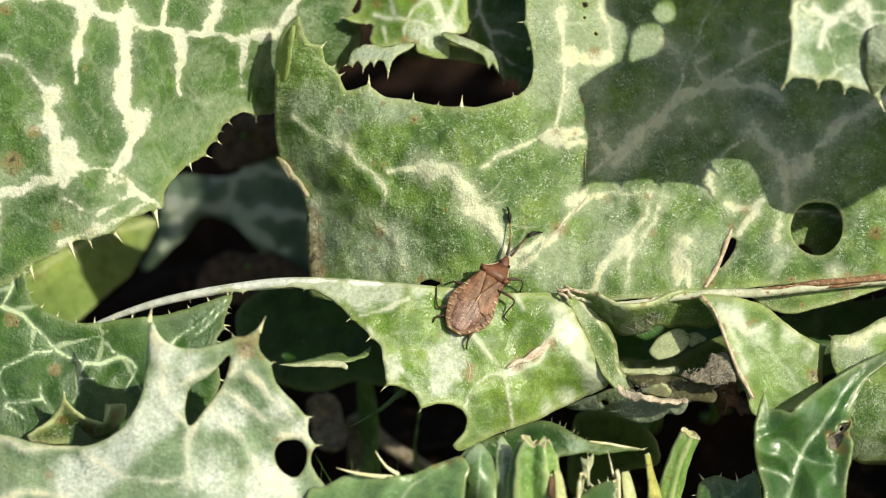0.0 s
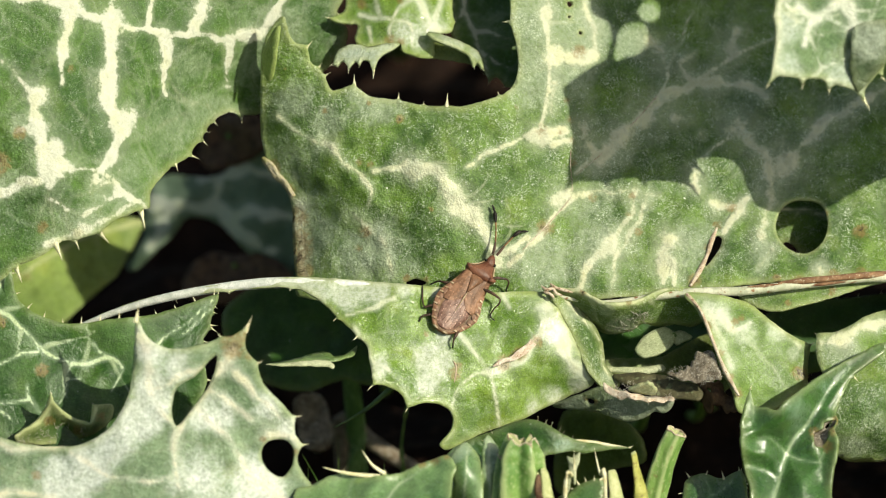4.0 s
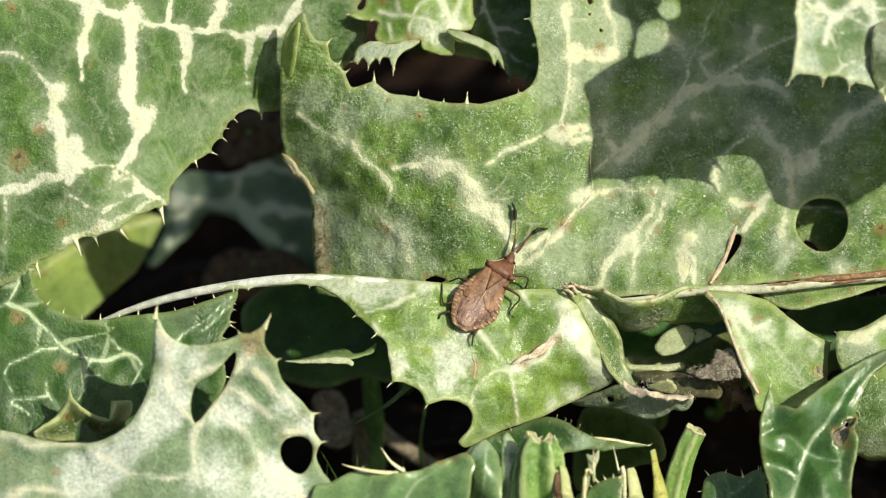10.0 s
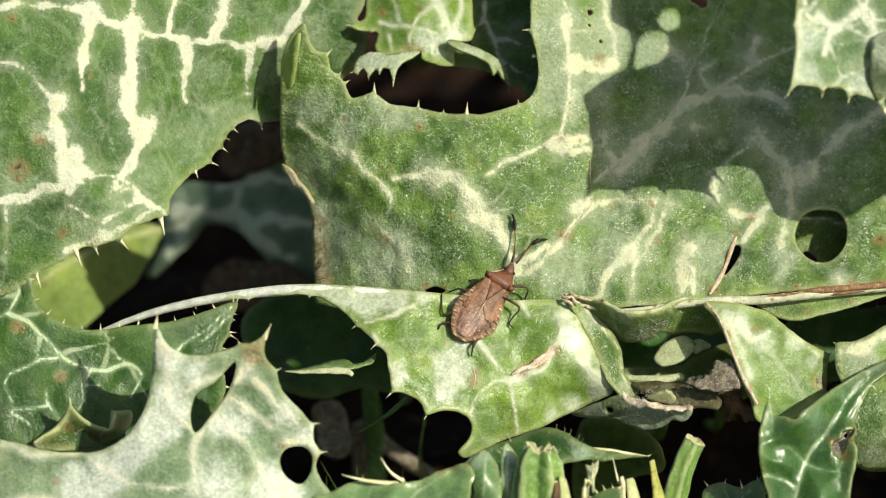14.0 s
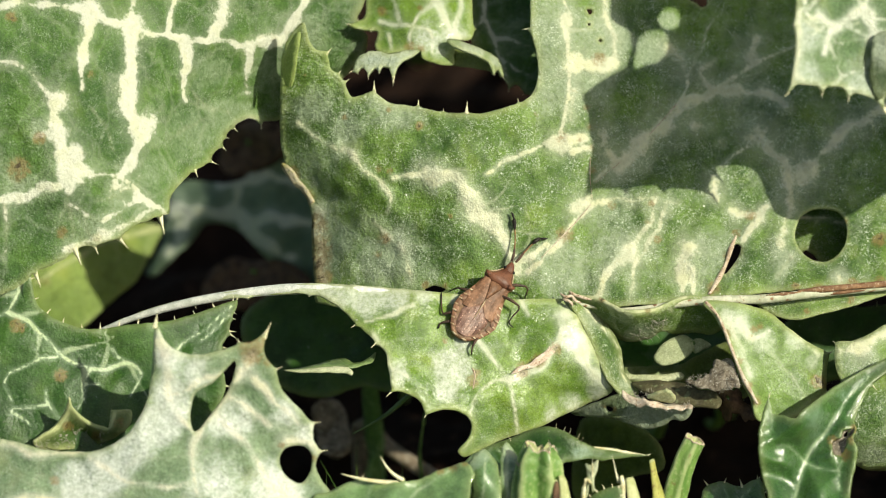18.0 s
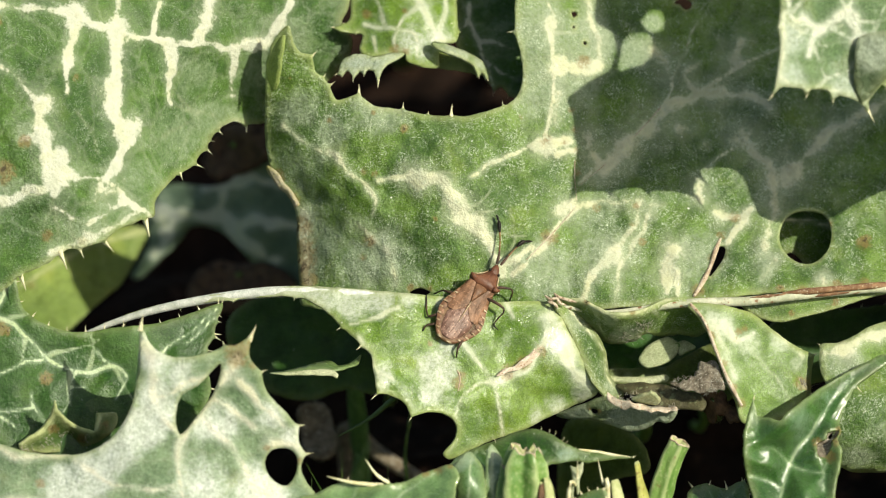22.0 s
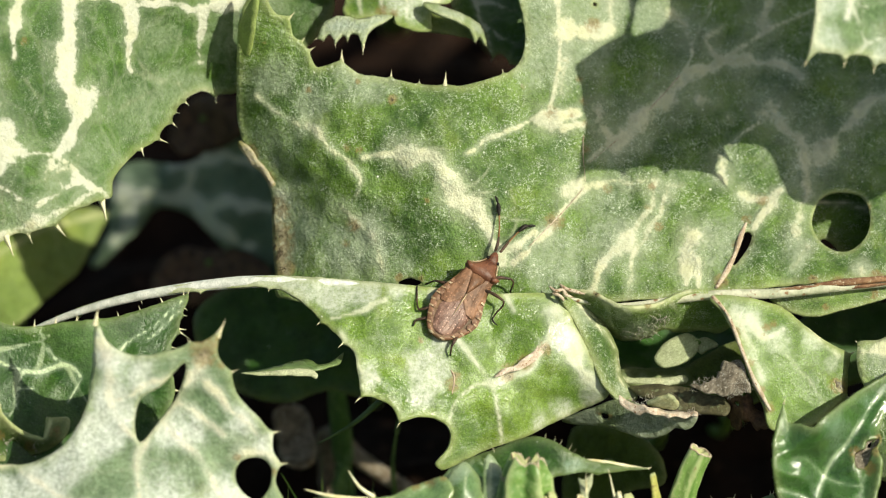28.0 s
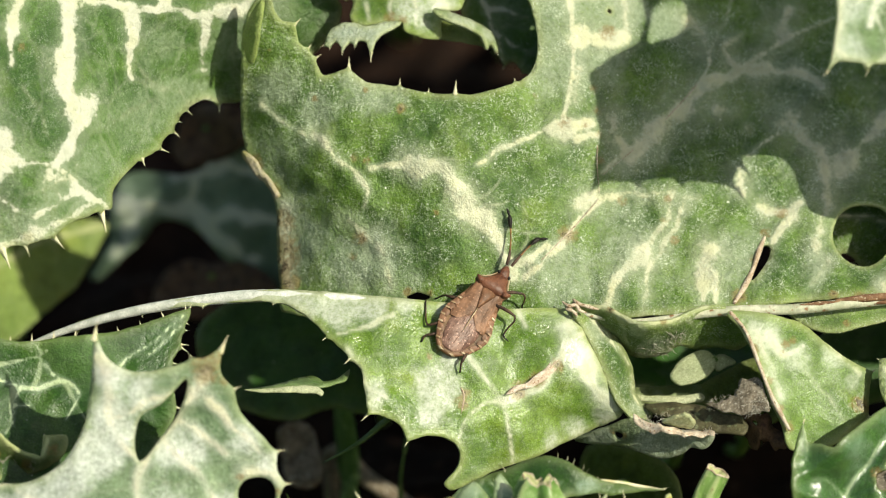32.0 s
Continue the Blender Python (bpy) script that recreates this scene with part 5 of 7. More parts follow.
def build_lower_right():
    owner = leaf_thing("dark green glossy young thistle leaf, folded along its rib", [(47.81, -36.19, 10.5)][0], None, 1.4, group="young thistle leaves")
    blade(owner, [(41.3, -23, 14.2), (41.6, -30.7, 14.8), (42.6, -19.3, 14), (44.4, -24.8, 14.2), (45.7, -22.2, 14.6), (48.3, -21.9, 13.6), (47.6, -27.6, 11.6), (46.2, -31.3, 12.6), (50, -24, 11.2), (53.1, -19.4, 9.6), (57.7, -15.4, 6.5), (54, -26.3, 12.8), (53.1, -31.2, 13.6), (56.1, -17.7, 8.8), (49, -31.4, 13.8), (61.6, -12.4, 4)],
          [(42.6, -19.2, 0.6), (42.9, -20.4), (43.1, -21.3), (44.3, -21.4), (45.5, -21.8), (46.1, -21.8), (46.6, -21.1), (48.4, -19.8), (50, -18.8), (52.1, -17.5), (55.7, -15.5), (58, -14.3), (60.9, -13.1), (60.8, -14.3), (59.8, -15.1), (57.9, -16.3), (56.3, -17.5, 0.9), (55.4, -19.1), (54.5, -21), (54, -22.3), (54.2, -23.4), (53.7, -24.3), (54, -25.7), (53.9, -27.2), (53.4, -29.4), (53.1, -31.6), (52.7, -34), (43.2, -34), (42.4, -31.2), (41.7, -28.8), (41.3, -26.6), (41.3, -24.7), (41.5, -23), (42, -21), (42.3, -19.9)],
          LEAF_YOUNG, veins=[(0.34, [(45.4, -33.8), (46.4, -31.1), (47.6, -27.6), (50, -24), (51.5, -21.6), (53.2, -19.5), (56.1, -16.5)]),
           (0.26, [(47.6, -27.6), (46.4, -26.3), (45.2, -25.4), (43.9, -25.5)]),
           (0.24, [(47.6, -27.6), (49.2, -28.3), (51.4, -28.9), (52.2, -27.7)]),
           (0.3, [(42.7, -19.5), (42.8, -21.2), (42.9, -23.4)]),
           (0.3, [(56.1, -17.7), (55, -19.9), (54.1, -21.8)]),
           (0.22, [(46, -30.6), (44.2, -29.6), (42.2, -29.3)]),
           (0.22, [(51.9, -29), (51.8, -31.1)])],
          brown=[(52.6, -26.7, 0.8), (51, -24.8, 0.6), (53.2, -24.7, 0.7), (53.9, -23.3, 0.5)], bloom=[(48.4, -22.2, 2.4, 0.6), (52.8, -18.6, 2, 0.5), (52, -24.8, 1.5, 0.5)], holes=[[(50.9, -25.7), (51.1, -24.8), (52, -24.3), (52.3, -23.5), (53.2, -23.2), (53.9, -23.2), (53.6, -24), (52.9, -24.5), (52.7, -25.5), (52.2, -26.5), (51.3, -26.7)]], gap=0.36, ripple=0.16, seed=12, pucker=2.1, branches=False)
    blade(owner, [(50.6, -26.5, 11.8), (54.2, -23, 11.4), (52, -24.8, 11.6), (52.9, -26.4, 12.7)], [(50.7, -26), (50.9, -25), (51.8, -24.5), (52.1, -23.6), (53.1, -23), (54.1, -23), (54.2, -23.4), (53.7, -24), (53.1, -24.6), (52.9, -25.5), (52.4, -26.5), (51.5, -26.9), (50.8, -26.7)], WITHER, holes=[[(52.5, -24.1), (53, -23.6), (53.5, -23.4), (53.1, -24.1), (52.7, -24.4)]], gap=0.3, ripple=0.25, thick=0.15, seed=64, name="scorched_skin", label="grey-brown scorched skin across a hole")
    back = leaf_thing("green thistle leaf lobe in half shade", [(67.54, -19.52, -4)][0], None, 2.0)
    # the reach beyond u = 71 is unseen, added to keep sun off the soil
    blade(back, [(52.1, -12.6, 2), (58.8, -9.7, 0), (55, -25.5, 4.5), (55, -29.1, 0), (60, -25.5, 3.5), (60, -29.4, -3), (69.1, -12, -5), (68.8, -25, 0), (68.8, -29.2, -5), (104, -16, -8)], [(52.2, -12.3, 0.4), (54.4, -11.9), (56.6, -11), (59.7, -9.4), (70.7, -7.5), (100, -2), (108, -14), (100, -30), (70.3, -29.2), (58.8, -29.3), (55.8, -28.9), (53.5, -26.8), (53.6, -19.4), (52.1, -15.6)], LEAF_FELT, veins=[(1.4, [(52.8, -13.6), (55.9, -12.8), (58.9, -11.4), (64.0, -9.6)], 0.8)], bloom=[(57.0, -27.0, 3.0, 0.8), (55.5, -14.0, 2.4), (60.0, -23.0, 3.0, 0.5)], gap=0.6, ripple=0.3, seed=13)


build_lower_right()


def build_bottom_middle():
    owner = leaf_thing("hairy dark green young thistle leaf", [(8.54, -33.78, 15)][0], None, 1.2, group="young thistle leaves")
    blade(owner, [(3.4, -26.5, 12), (14.4, -23.1, 14), (26.7, -26.7, 14), (8.5, -33.7, 18), (19.6, -28.6, 15), (16.6, -25.7, 15.5)],
          [(-0.3, -33), (3, -27.4), (6.3, -25.4), (8.8, -24.5), (11.1, -23.5), (13.7, -22.9), (15.9, -23.5), (17.9, -24.7), (20.1, -25.7), (23.3, -26.2), (26.7, -26.7, 0.5), (24, -26.9), (21.3, -27.3), (19.2, -27.1), (17.4, -27.3), (15.4, -28), (14.7, -33.7), (12.9, -38), (1.2, -38)],
          LEAF_DARK, veins=[(0.22, [(5.6, -32.3), (10, -27.9), (15.1, -26)]),
           (0.22, [(10, -27.9), (7.1, -25.7)])], bloom=[(4.9, -29.4, 3), (18.1, -26.4, 1.35)], gap=0.45, ripple=0.4, seed=14, pucker=0.9)
    rib(owner, [(19.73, -25.62, 14.7), (21.79, -25.92, 14.6), (24.01, -26.29, 14.5), (26.96, -26.73, 14.4)], [0.1, 0.24, 0.2, 0.03], SPINE, "cream margin running out into a spine", "spine")
    for line in ([(14.73, -22.83, 14.6), (14.87, -22.45, 14.9), (14.86, -22.07, 15.2)], [(15.76, -23.19, 14.6), (15.94, -22.82, 14.9), (15.97, -22.44, 15.2)], [(16.42, -23.56, 14.6), (16.67, -23.15, 14.9), (16.78, -22.73, 15.2)], [(17.52, -24.15, 14.6), (17.78, -23.74, 14.9), (17.88, -23.32, 15.2)], [(17.82, -24.52, 14.6), (18.18, -24.22, 14.9), (18.39, -23.91, 15.2)], [(19.22, -25.26, 14.6), (19.36, -24.95, 14.9), (19.35, -24.65, 15.2)], [(15.32, -27.91, 14.6), (15.68, -28.12, 14.9), (15.89, -28.33, 15.2)], [(8.91, -24.3, 14.6), (8.8, -23.96, 14.9), (8.53, -23.62, 15.2)]):
        rib(owner, [(p[0], p[1] - 0.45, p[2]) for p in line], [0.045, 0.03, 0.012], SPINE, "", "hair")
    near = leaf_thing("pale green thistle leaf with a cream rim", [(-6.13, -35.71, 21)][0], None, 1.2)
    blade(near, [(-15.6, -31.6, 20), (-9.1, -29.9, 20), (-0.7, -28.7, 20), (3.3, -27.7, 20.5), (-12.7, -33.3, 22), (-6.1, -32.5, 23), (0.4, -31.8, 22), (-3.6, -30.4, 20.6), (-8.3, -31.8, 22.4)],
          [(-16.7, -31.8), (-14.9, -31.3), (-13.5, -30.6), (-12.3, -30), (-10.3, -29.7, 0.5), (-7.7, -29.8), (-6.1, -29.9), (-5, -29.9, 0.6), (-3.2, -29.7), (-1.9, -29.1), (-0.7, -28.5), (0.4, -28.2), (1.6, -27.7), (2.8, -27.3), (3.6, -27.8), (4.1, -28.8), (3.6, -30.4), (3.3, -33.9), (3.3, -36.7), (-16.7, -36.8)],
          LEAF_WET, veins=[(0.3, [(-6.1, -36), (-5, -33.2), (-2.1, -30.4), (1.2, -28.3)]), (0.4, [(-9.7, -36.1), (-9.8, -32.5), (-9.1, -30.1)], 0.8)], brown=[(1.4, -27.9, 0.7), (-0.3, -28.5, 0.6), (2.8, -27.4, 0.5)], gap=0.36, ripple=0.7, seed=15, pucker=0.9, branches=False)
    rib(near, [(-5.78, -30.13, 20), (-9.79, -29.67, 20.5), (-13.07, -28.85, 21)], [0.36, 0.24, 0.03], SPINE, "long cream spine", "spine")
    rib(near, [(-5.05, -29.76, 20), (-6.72, -28.57, 20.5), (-8.03, -26.66, 21)], [0.3, 0.2, 0.03], SPINE, "long cream spine", "spine")


build_bottom_middle()


def build_bottom_back():
    owner = leaf_thing("olive leaf standing behind the cut stalks", [(23.32, -27.36, -13)][0], None, 1.2)
    blade(owner, [(19.7, -23, -20), (27.9, -24.7, -12), (21.3, -33.8, -22), (29.8, -28.9, -12)], [(18.9, -23.2), (21.2, -22.6), (24.5, -23), (27.3, -24.3), (29.1, -26.2), (29.8, -28.5), (29.3, -29.8), (25.7, -30.7), (22, -33.8), (18.3, -34), (17.8, -29.3)], LEAF_OLIVE, gap=0.6, ripple=0.3, seed=54)
    low = leaf_thing("small dark net-veined leaf by the stalks", [(38.51, -34.25, 4)][0], None, 1.2, group="young thistle leaves")
    blade(low, [(35.1, -31.2, 6), (41.3, -30.4, 7), (38.3, -37.1, 8)], [(34.3, -31.8), (36.5, -30.4), (39.1, -31), (41.7, -30.1, 0.4), (42.5, -32.6), (42, -38.5), (34.6, -38.6)], LEAF_YOUNG, veins=[(0.22, [(38.3, -37.1), (37.6, -33.4), (36.9, -30.8)]),
           (0.22, [(37.6, -33.4), (40.6, -31.3)])], gap=0.45, ripple=0.3, seed=55, pucker=0.6, teeth=2.0)
    tiny = leaf_thing("small hairy green leaf among the stalks", [(20.94, -35.8, 19)][0], None, 0.8, group="young thistle leaves")
    blade(tiny, [(18.7, -32.9, 19), (23.1, -30.6, 20), (21.6, -36.4, 21)], [(18, -33.6), (19.5, -31.7), (21.3, -30.8), (23, -30.5), (23.1, -32.1), (22.3, -37.2), (18.7, -37.9)], LEAF_YOUNG, gap=0.45, ripple=0.3, seed=56, teeth=1.2)
    tuft = leaf_thing("smooth rounded green lobe of a young leaf", [(5.6, -35.8, 18)][0], None, 0.8, group="young thistle leaves")
    blade(tuft, [(3.9, -26.9, 18), (5.6, -25.8, 18), (7.5, -29, 18.5), (5.5, -32.6, 20.5), (5.5, -29, 20.5), (3.5, -32.7, 18)], [(3.2, -28), (3.8, -26.9), (4.7, -26.1), (5.6, -25.8), (6.4, -26.6), (7.2, -27.9), (7.6, -29.8), (7.6, -34.1), (7, -37), (3, -37.1), (3.8, -31.2)], LEAF_WET, veins=[(0.3, [(4.8, -36.3), (5.2, -31.9), (5.6, -26.8)])], bloom=[(4.2, -27.2, 1.6), (5.2, -26.5, 1.2)], gap=0.36, ripple=0.3, seed=57, pucker=0.8, branches=False)
    blade(tuft, [(8.1, -25.1, 17.5), (9.6, -26.9, 18), (7.7, -32.7, 18.5), (9.6, -32.7, 18.5), (8.7, -29, 19.2)], [(7.6, -26.9), (7.9, -25.6, 0.3), (8.3, -24.8), (8.9, -25.4), (9.7, -26.6), (10.1, -28.3), (10.1, -32.7), (10.1, -37.1), (7.2, -37.1), (7.3, -31.2)], LEAF_WET, veins=[(0.5, [(8.5, -36.4), (8.6, -31.2), (8.3, -25.4)])], bloom=[(8.5, -26.1, 1.2), (9.2, -29, 1)], gap=0.36, ripple=0.3, seed=58, name="side_lobe", branches=False)


build_bottom_back()


def build_back_leaves():
    owner = leaf_thing("small bright green thistle leaf with ragged spiny lobes", [(-3.37, 36.84, -17)][0], None, 1.8)
    blade(owner, [(-10.2, 34.6, -15), (-12.5, 30.5, -11), (-8.7, 28.3, -10), (-3.1, 26.9, -8.5), (1.6, 25.3, -10), (3.9, 31.4, -12.5), (-2.6, 31.3, -10), (4, 34.5, -14), (0.4, 28.3, -8.5)],
          [(-10.3, 37.7), (-10.4, 34.6), (-10.4, 31.9), (-11.3, 30.9, 0.3), (-12.5, 30.5, 0.5), (-10.5, 29.8), (-9.6, 29.9, 0.3), (-8.7, 29.4), (-9.1, 27.7), (-8.6, 26.7), (-7.5, 26.5), (-5.6, 26.8), (-3.1, 26.9), (-2.6, 25.8), (-1.1, 25.2), (1.4, 25), (1.6, 26.4), (2, 28.1), (3.8, 28.5), (4.2, 29.9, 0.3), (4.1, 30.9), (4, 34.5), (4, 37.7)],
          LEAF_FLAP, veins=[(0.5, [(-0.3, 36.9), (-1.8, 32.9), (-3.1, 31.8), (-3.8, 30.1)]),
           (0.4, [(-8.6, 30.9), (-5.6, 30.4), (-3.8, 30.1), (-1.8, 29.4), (-1.1, 26.7)]),
           (0.35, [(-7.5, 29.2), (-6.8, 27.2)]),
           (0.55, [(1.7, 29.7), (2.2, 31.4), (2.6, 34.5)]),
           (1, [(-2.2, 35.3), (-0.9, 32.9), (1.2, 29.7), (2.4, 28.2)], 0.95),
           (0.35, [(-5.6, 30.4), (-6.4, 33), (-7.2, 35.3)]),
           (0.3, [(-3.8, 30.1), (-4.5, 28.3), (-4.1, 26.9)]),
           (0.9, [(-0.3, 30.6), (0.8, 28.3)], 0.6)],
          brown=[(-8.1, 32.4, 0.7), (-4.4, 27.4, 0.7), (-2.9, 27.2, 0.5), (-3, 32.6, 0.5)], bloom=[(-2.2, 28.3, 2.4, 0.8), (1.2, 29, 2, 0.7)], gap=0.36, ripple=0.45, seed=16)
    blade(owner, [(-12, 24.3, -7), (-9.4, 26.7, -7.5), (-3.1, 26.9, -7.5), (-6.3, 24.8, -5.5), (-6.7, 23.2, -5)], [(-11.9, 24.2, 0.5), (-11.7, 25.2), (-11.1, 26.2), (-9.4, 26.8), (-7.1, 26.4), (-5.2, 26.8), (-3.1, 26.9), (-3.8, 26.2), (-5, 25.6), (-6, 24.7), (-6.6, 23.3, 1), (-7.2, 24.5), (-8, 24.7), (-8.5, 24.2, 0.5), (-9.1, 24.5), (-9.9, 23.7, 0.7), (-10.7, 24.6), (-11.5, 24.1, 0.4)], LEAF_PALE, bloom=[(-9.4, 25.5, 3), (-5.6, 26.1, 2.5)], gap=0.3, ripple=0.2, seed=52, name="curled_lip", label="whitish curled underside with long teeth")
    blade(owner, [(1.7, 27.7, -10.5), (8.2, 24, -12), (2.4, 24.8, -11), (5, 26.2, -10.5)], [(-3.1, 26.2), (-1.1, 26.5), (1.7, 27.7), (3.9, 26.8), (6.5, 25.6), (8.2, 24), (7, 24), (5.8, 24.3), (2.4, 24.8), (-1.1, 25.2)], LEAF_OLIVE, gap=0.4, ripple=0.2, seed=59, name="underside", label="shaded olive underside of the curled margin")
    blade(owner, [(1, 28.3, -7.5), (5, 26.6, -8), (8, 23.8, -10.5), (5.4, 26.9, -9)], [(0.7, 28.4), (2.4, 28.2), (3.8, 27.7), (5.4, 27.1), (6.9, 26.3), (8, 25.4), (8.4, 24.4), (8.1, 23.7, 0.5), (7.6, 24.4), (7, 24, 0.4), (6.4, 25.3), (5, 26.1), (3.1, 26.9), (1.6, 27.5)], LEAF_PALE, bloom=[(4.2, 27.1, 2), (7.3, 25.7, 1.5)], gap=0.3, ripple=0.2, seed=53, name="curled_lip", label="pale curled margin")
    dark = leaf_thing("dark green thistle leaf deep in the shade", [(11.5, 34.0, -21)][0], None, 1.8)
    blade(dark, [(3.9, 34.8, -20), (4.1, 28.6, -18), (9.1, 22.4, -17), (13.1, 21.7, -17), (14.3, 34.8, -20)], [(3.1, 37.9), (3.7, 33.2), (4, 28.6), (5.4, 26.3), (7.8, 24.3), (9.1, 22.3, 0.6), (10, 22.7), (11.3, 21.5, 0.4), (12.7, 21), (15.4, 21.7), (15.4, 37.9)],
          LEAF_BROAD, veins=[(0.5, [(5.2, 31.7), (7, 28.7), (8, 25.5), (8.7, 23)]),
           (0.4, [(7, 28.7), (8.9, 28.6), (11.9, 27.8)]),
           (0.4, [(5.8, 34), (5.2, 31.1), (4.4, 30.1)]),
           (0.35, [(7.7, 26.3), (10, 24.7), (12.3, 23.6)])], bloom=[(8.9, 30.1, 6, 0.5), (9.6, 24.7, 4, 0.4)], gap=0.5, ripple=0.4, seed=17, branches=False)
    blue = leaf_thing("bluish dark thistle leaf lying low in the shade", [(-16.0, 6.0, -59)][0], None, 1.4)
    blade(blue, [(-42.8, 11.5, -72), (-18, 13, -60), (-41.1, -3.2, -71), (-18, -3.1, -57), (-29.4, 7.4, -64)], [(-38.9, 9.2), (-36.4, 10.1), (-31.3, 9.7), (-28.1, 10.6), (-26.7, 12.9), (-24.6, 14.2), (-22.1, 14.8), (-16.4, 11.5), (-15.6, -5), (-21.1, -3.8), (-23.5, -2.3), (-25.7, -0.6), (-27.8, 1.7), (-29.9, 3.3), (-32.4, 4), (-34.4, 3.7), (-35.7, 2), (-37.3, 0.3), (-39.4, -1.5), (-41.8, -3.7), (-43, -3.2), (-41.5, -0.6), (-40.3, 1.7), (-40.6, 4.3), (-39.9, 7.2)],
          LEAF_BLUE, veins=[(1.5, [(-40.3, 6.4), (-35.3, 5.5), (-29, 4.9), (-22.1, 4.3), (-17.2, 3.9)], 1), (1.3, [(-29.7, 4.9), (-29.5, 8.3)], 1), (1.3, [(-36.5, 5), (-37.8, 2.3), (-39.4, -0.2)], 1), (1.5, [(-31.3, 9.6), (-27.8, 10.5), (-24.6, 10.8), (-20.5, 9.1)], 1), (1.3, [(-28.4, 4.7), (-25.6, 1.1), (-21.2, -1)], 1)], gap=0.8, ripple=0.6, seed=18, branches=False)
    for label, depth, ring, seed in (("curled brown dead leaf lying in the shade", [(-27, -3, -62), (-20.4, -1.4, -58), (-34.4, -4.6, -66), (-26.9, -7, -60)], [(-33.4, -3), (-30.2, -1), (-27, -1.5), (-23.7, -1.2), (-19.7, -3), (-18.9, -7), (-27, -8.6), (-34.2, -7)], 61),
                                     ("brown dead leaf deep behind the broad leaf", [(-27.8, 15.6, -64), (-31.2, 14, -66), (-23.7, 17.2, -60), (-26.2, 11.6, -62)], [(-32.3, 13.2), (-30.2, 17.6), (-27, 18.8), (-23, 17.6), (-22.2, 14), (-26.2, 11.6), (-30.2, 10.8)], 62)):
        dead = leaf_thing(label, depth[0], None, 0.7, "dry_leaf", "dry leaves")
        blade(dead, depth, ring, DRY_RED, gap=0.9, ripple=1.2, seed=seed)
    yellow = leaf_thing("yellow-green old thistle leaf under the broad one", [(-54.38, -6.28, -48)][0], None, 1.4)
    blade(yellow, [(-57.4, 0.1, -46), (-40.5, 3.3, -58), (-42.7, -3.9, -52), (-57.3, -11, -44), (-49.5, -9.4, -47)],
          [(-59.7, 0.9), (-52.9, 2.5), (-46.7, 3.7), (-42.1, 4.1), (-39.8, 3.3), (-40.5, 1.3), (-41.8, -1.5), (-43.4, -4.3), (-46.5, -7.1), (-50.3, -10.6), (-52.6, -11.8), (-56.5, -11.8), (-59.6, -10.2)],
          LEAF_YELLOW, veins=[(0.53, [(-39.8, 3.3), (-48.2, 0.9), (-57.4, -4.7)])], brown=[(-55.8, -4.3, 0.75)], gap=0.6, ripple=0.5, seed=19)
    # light and shade of the tip painted as a cream and a dark half
    sliver = leaf_thing("narrow thistle leaf tip, light and shade put into its colours", [(-5.37, -16.35, 3.8)][0], None, 0.6)
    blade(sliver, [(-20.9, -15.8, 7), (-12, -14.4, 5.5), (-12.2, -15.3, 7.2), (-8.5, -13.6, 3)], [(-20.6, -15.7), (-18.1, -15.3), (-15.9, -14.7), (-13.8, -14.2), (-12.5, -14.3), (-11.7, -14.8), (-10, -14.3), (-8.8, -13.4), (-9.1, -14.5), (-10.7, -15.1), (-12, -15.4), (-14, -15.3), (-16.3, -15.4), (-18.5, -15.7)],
          LEAF_YOUNG, gap=0.35, ripple=0.12, thick=0.2, seed=61, name="upper_half", label="upper half, shade put into its dark green")
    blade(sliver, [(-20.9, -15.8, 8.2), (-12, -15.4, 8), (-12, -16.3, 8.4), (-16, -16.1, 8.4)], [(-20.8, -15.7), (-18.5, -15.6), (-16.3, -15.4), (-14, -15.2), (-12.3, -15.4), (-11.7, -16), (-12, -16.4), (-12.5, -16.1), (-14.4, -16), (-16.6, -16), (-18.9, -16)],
          LEAF_CREAM, gap=0.35, ripple=0.1, thick=0.2, seed=62, name="lower_half", label="lower half, sunlight put into its cream colour")
    low = leaf_thing("shaded green lower leaf with a curled margin", [(40.73, -18.92, -10.5)][0], None, 1.2)
    blade(low, [(23.2, -15.8, -8), (39.1, -13.6, -8), (23.9, -18.8, -6), (39, -18.8, -6)], [(23.8, -15.8), (24.8, -15.6), (28.7, -15.4), (32, -15.2), (33.3, -14.5), (35.1, -13.6), (37.4, -12.4), (41.4, -12.1), (42.1, -16.6), (40.5, -19.6), (35.2, -18.8), (32.2, -17.4), (29.4, -17.4), (26.9, -17.5), (23.8, -17.2)],
          LEAF_OLIVE, veins=[(0.67, [(23.9, -16.9), (27.7, -16.9), (31.8, -16.9)])], bloom=[(24.7, -16.8, 1.05), (26.9, -16.8, 1.05), (29.2, -16.8, 1.05), (31.5, -16.8, 1.05)], gap=0.5, ripple=0.2, seed=21)
    blade(low, [(23, -16.5, -3.6), (28, -16.7, -3.4), (33, -16.6, -3.8), (28, -17.4, -3.2)], [(23.8, -16.3), (25.3, -16.5), (27.2, -16.5), (29.4, -16.5), (31.7, -16.2), (32.3, -16.7), (31.9, -17.1), (29.6, -17.4), (27.2, -17.3), (24.9, -17.1), (23.9, -16.9)],
          LEAF_CREAM, gap=0.35, ripple=0.15, thick=0.25, seed=26, name="curled_margin", label="pale curled margin")
    grey = leaf_thing("grey-green leaf lobe with a dark eye-like scar", [(30.41, -21.65, 1)][0], None, 0.8)
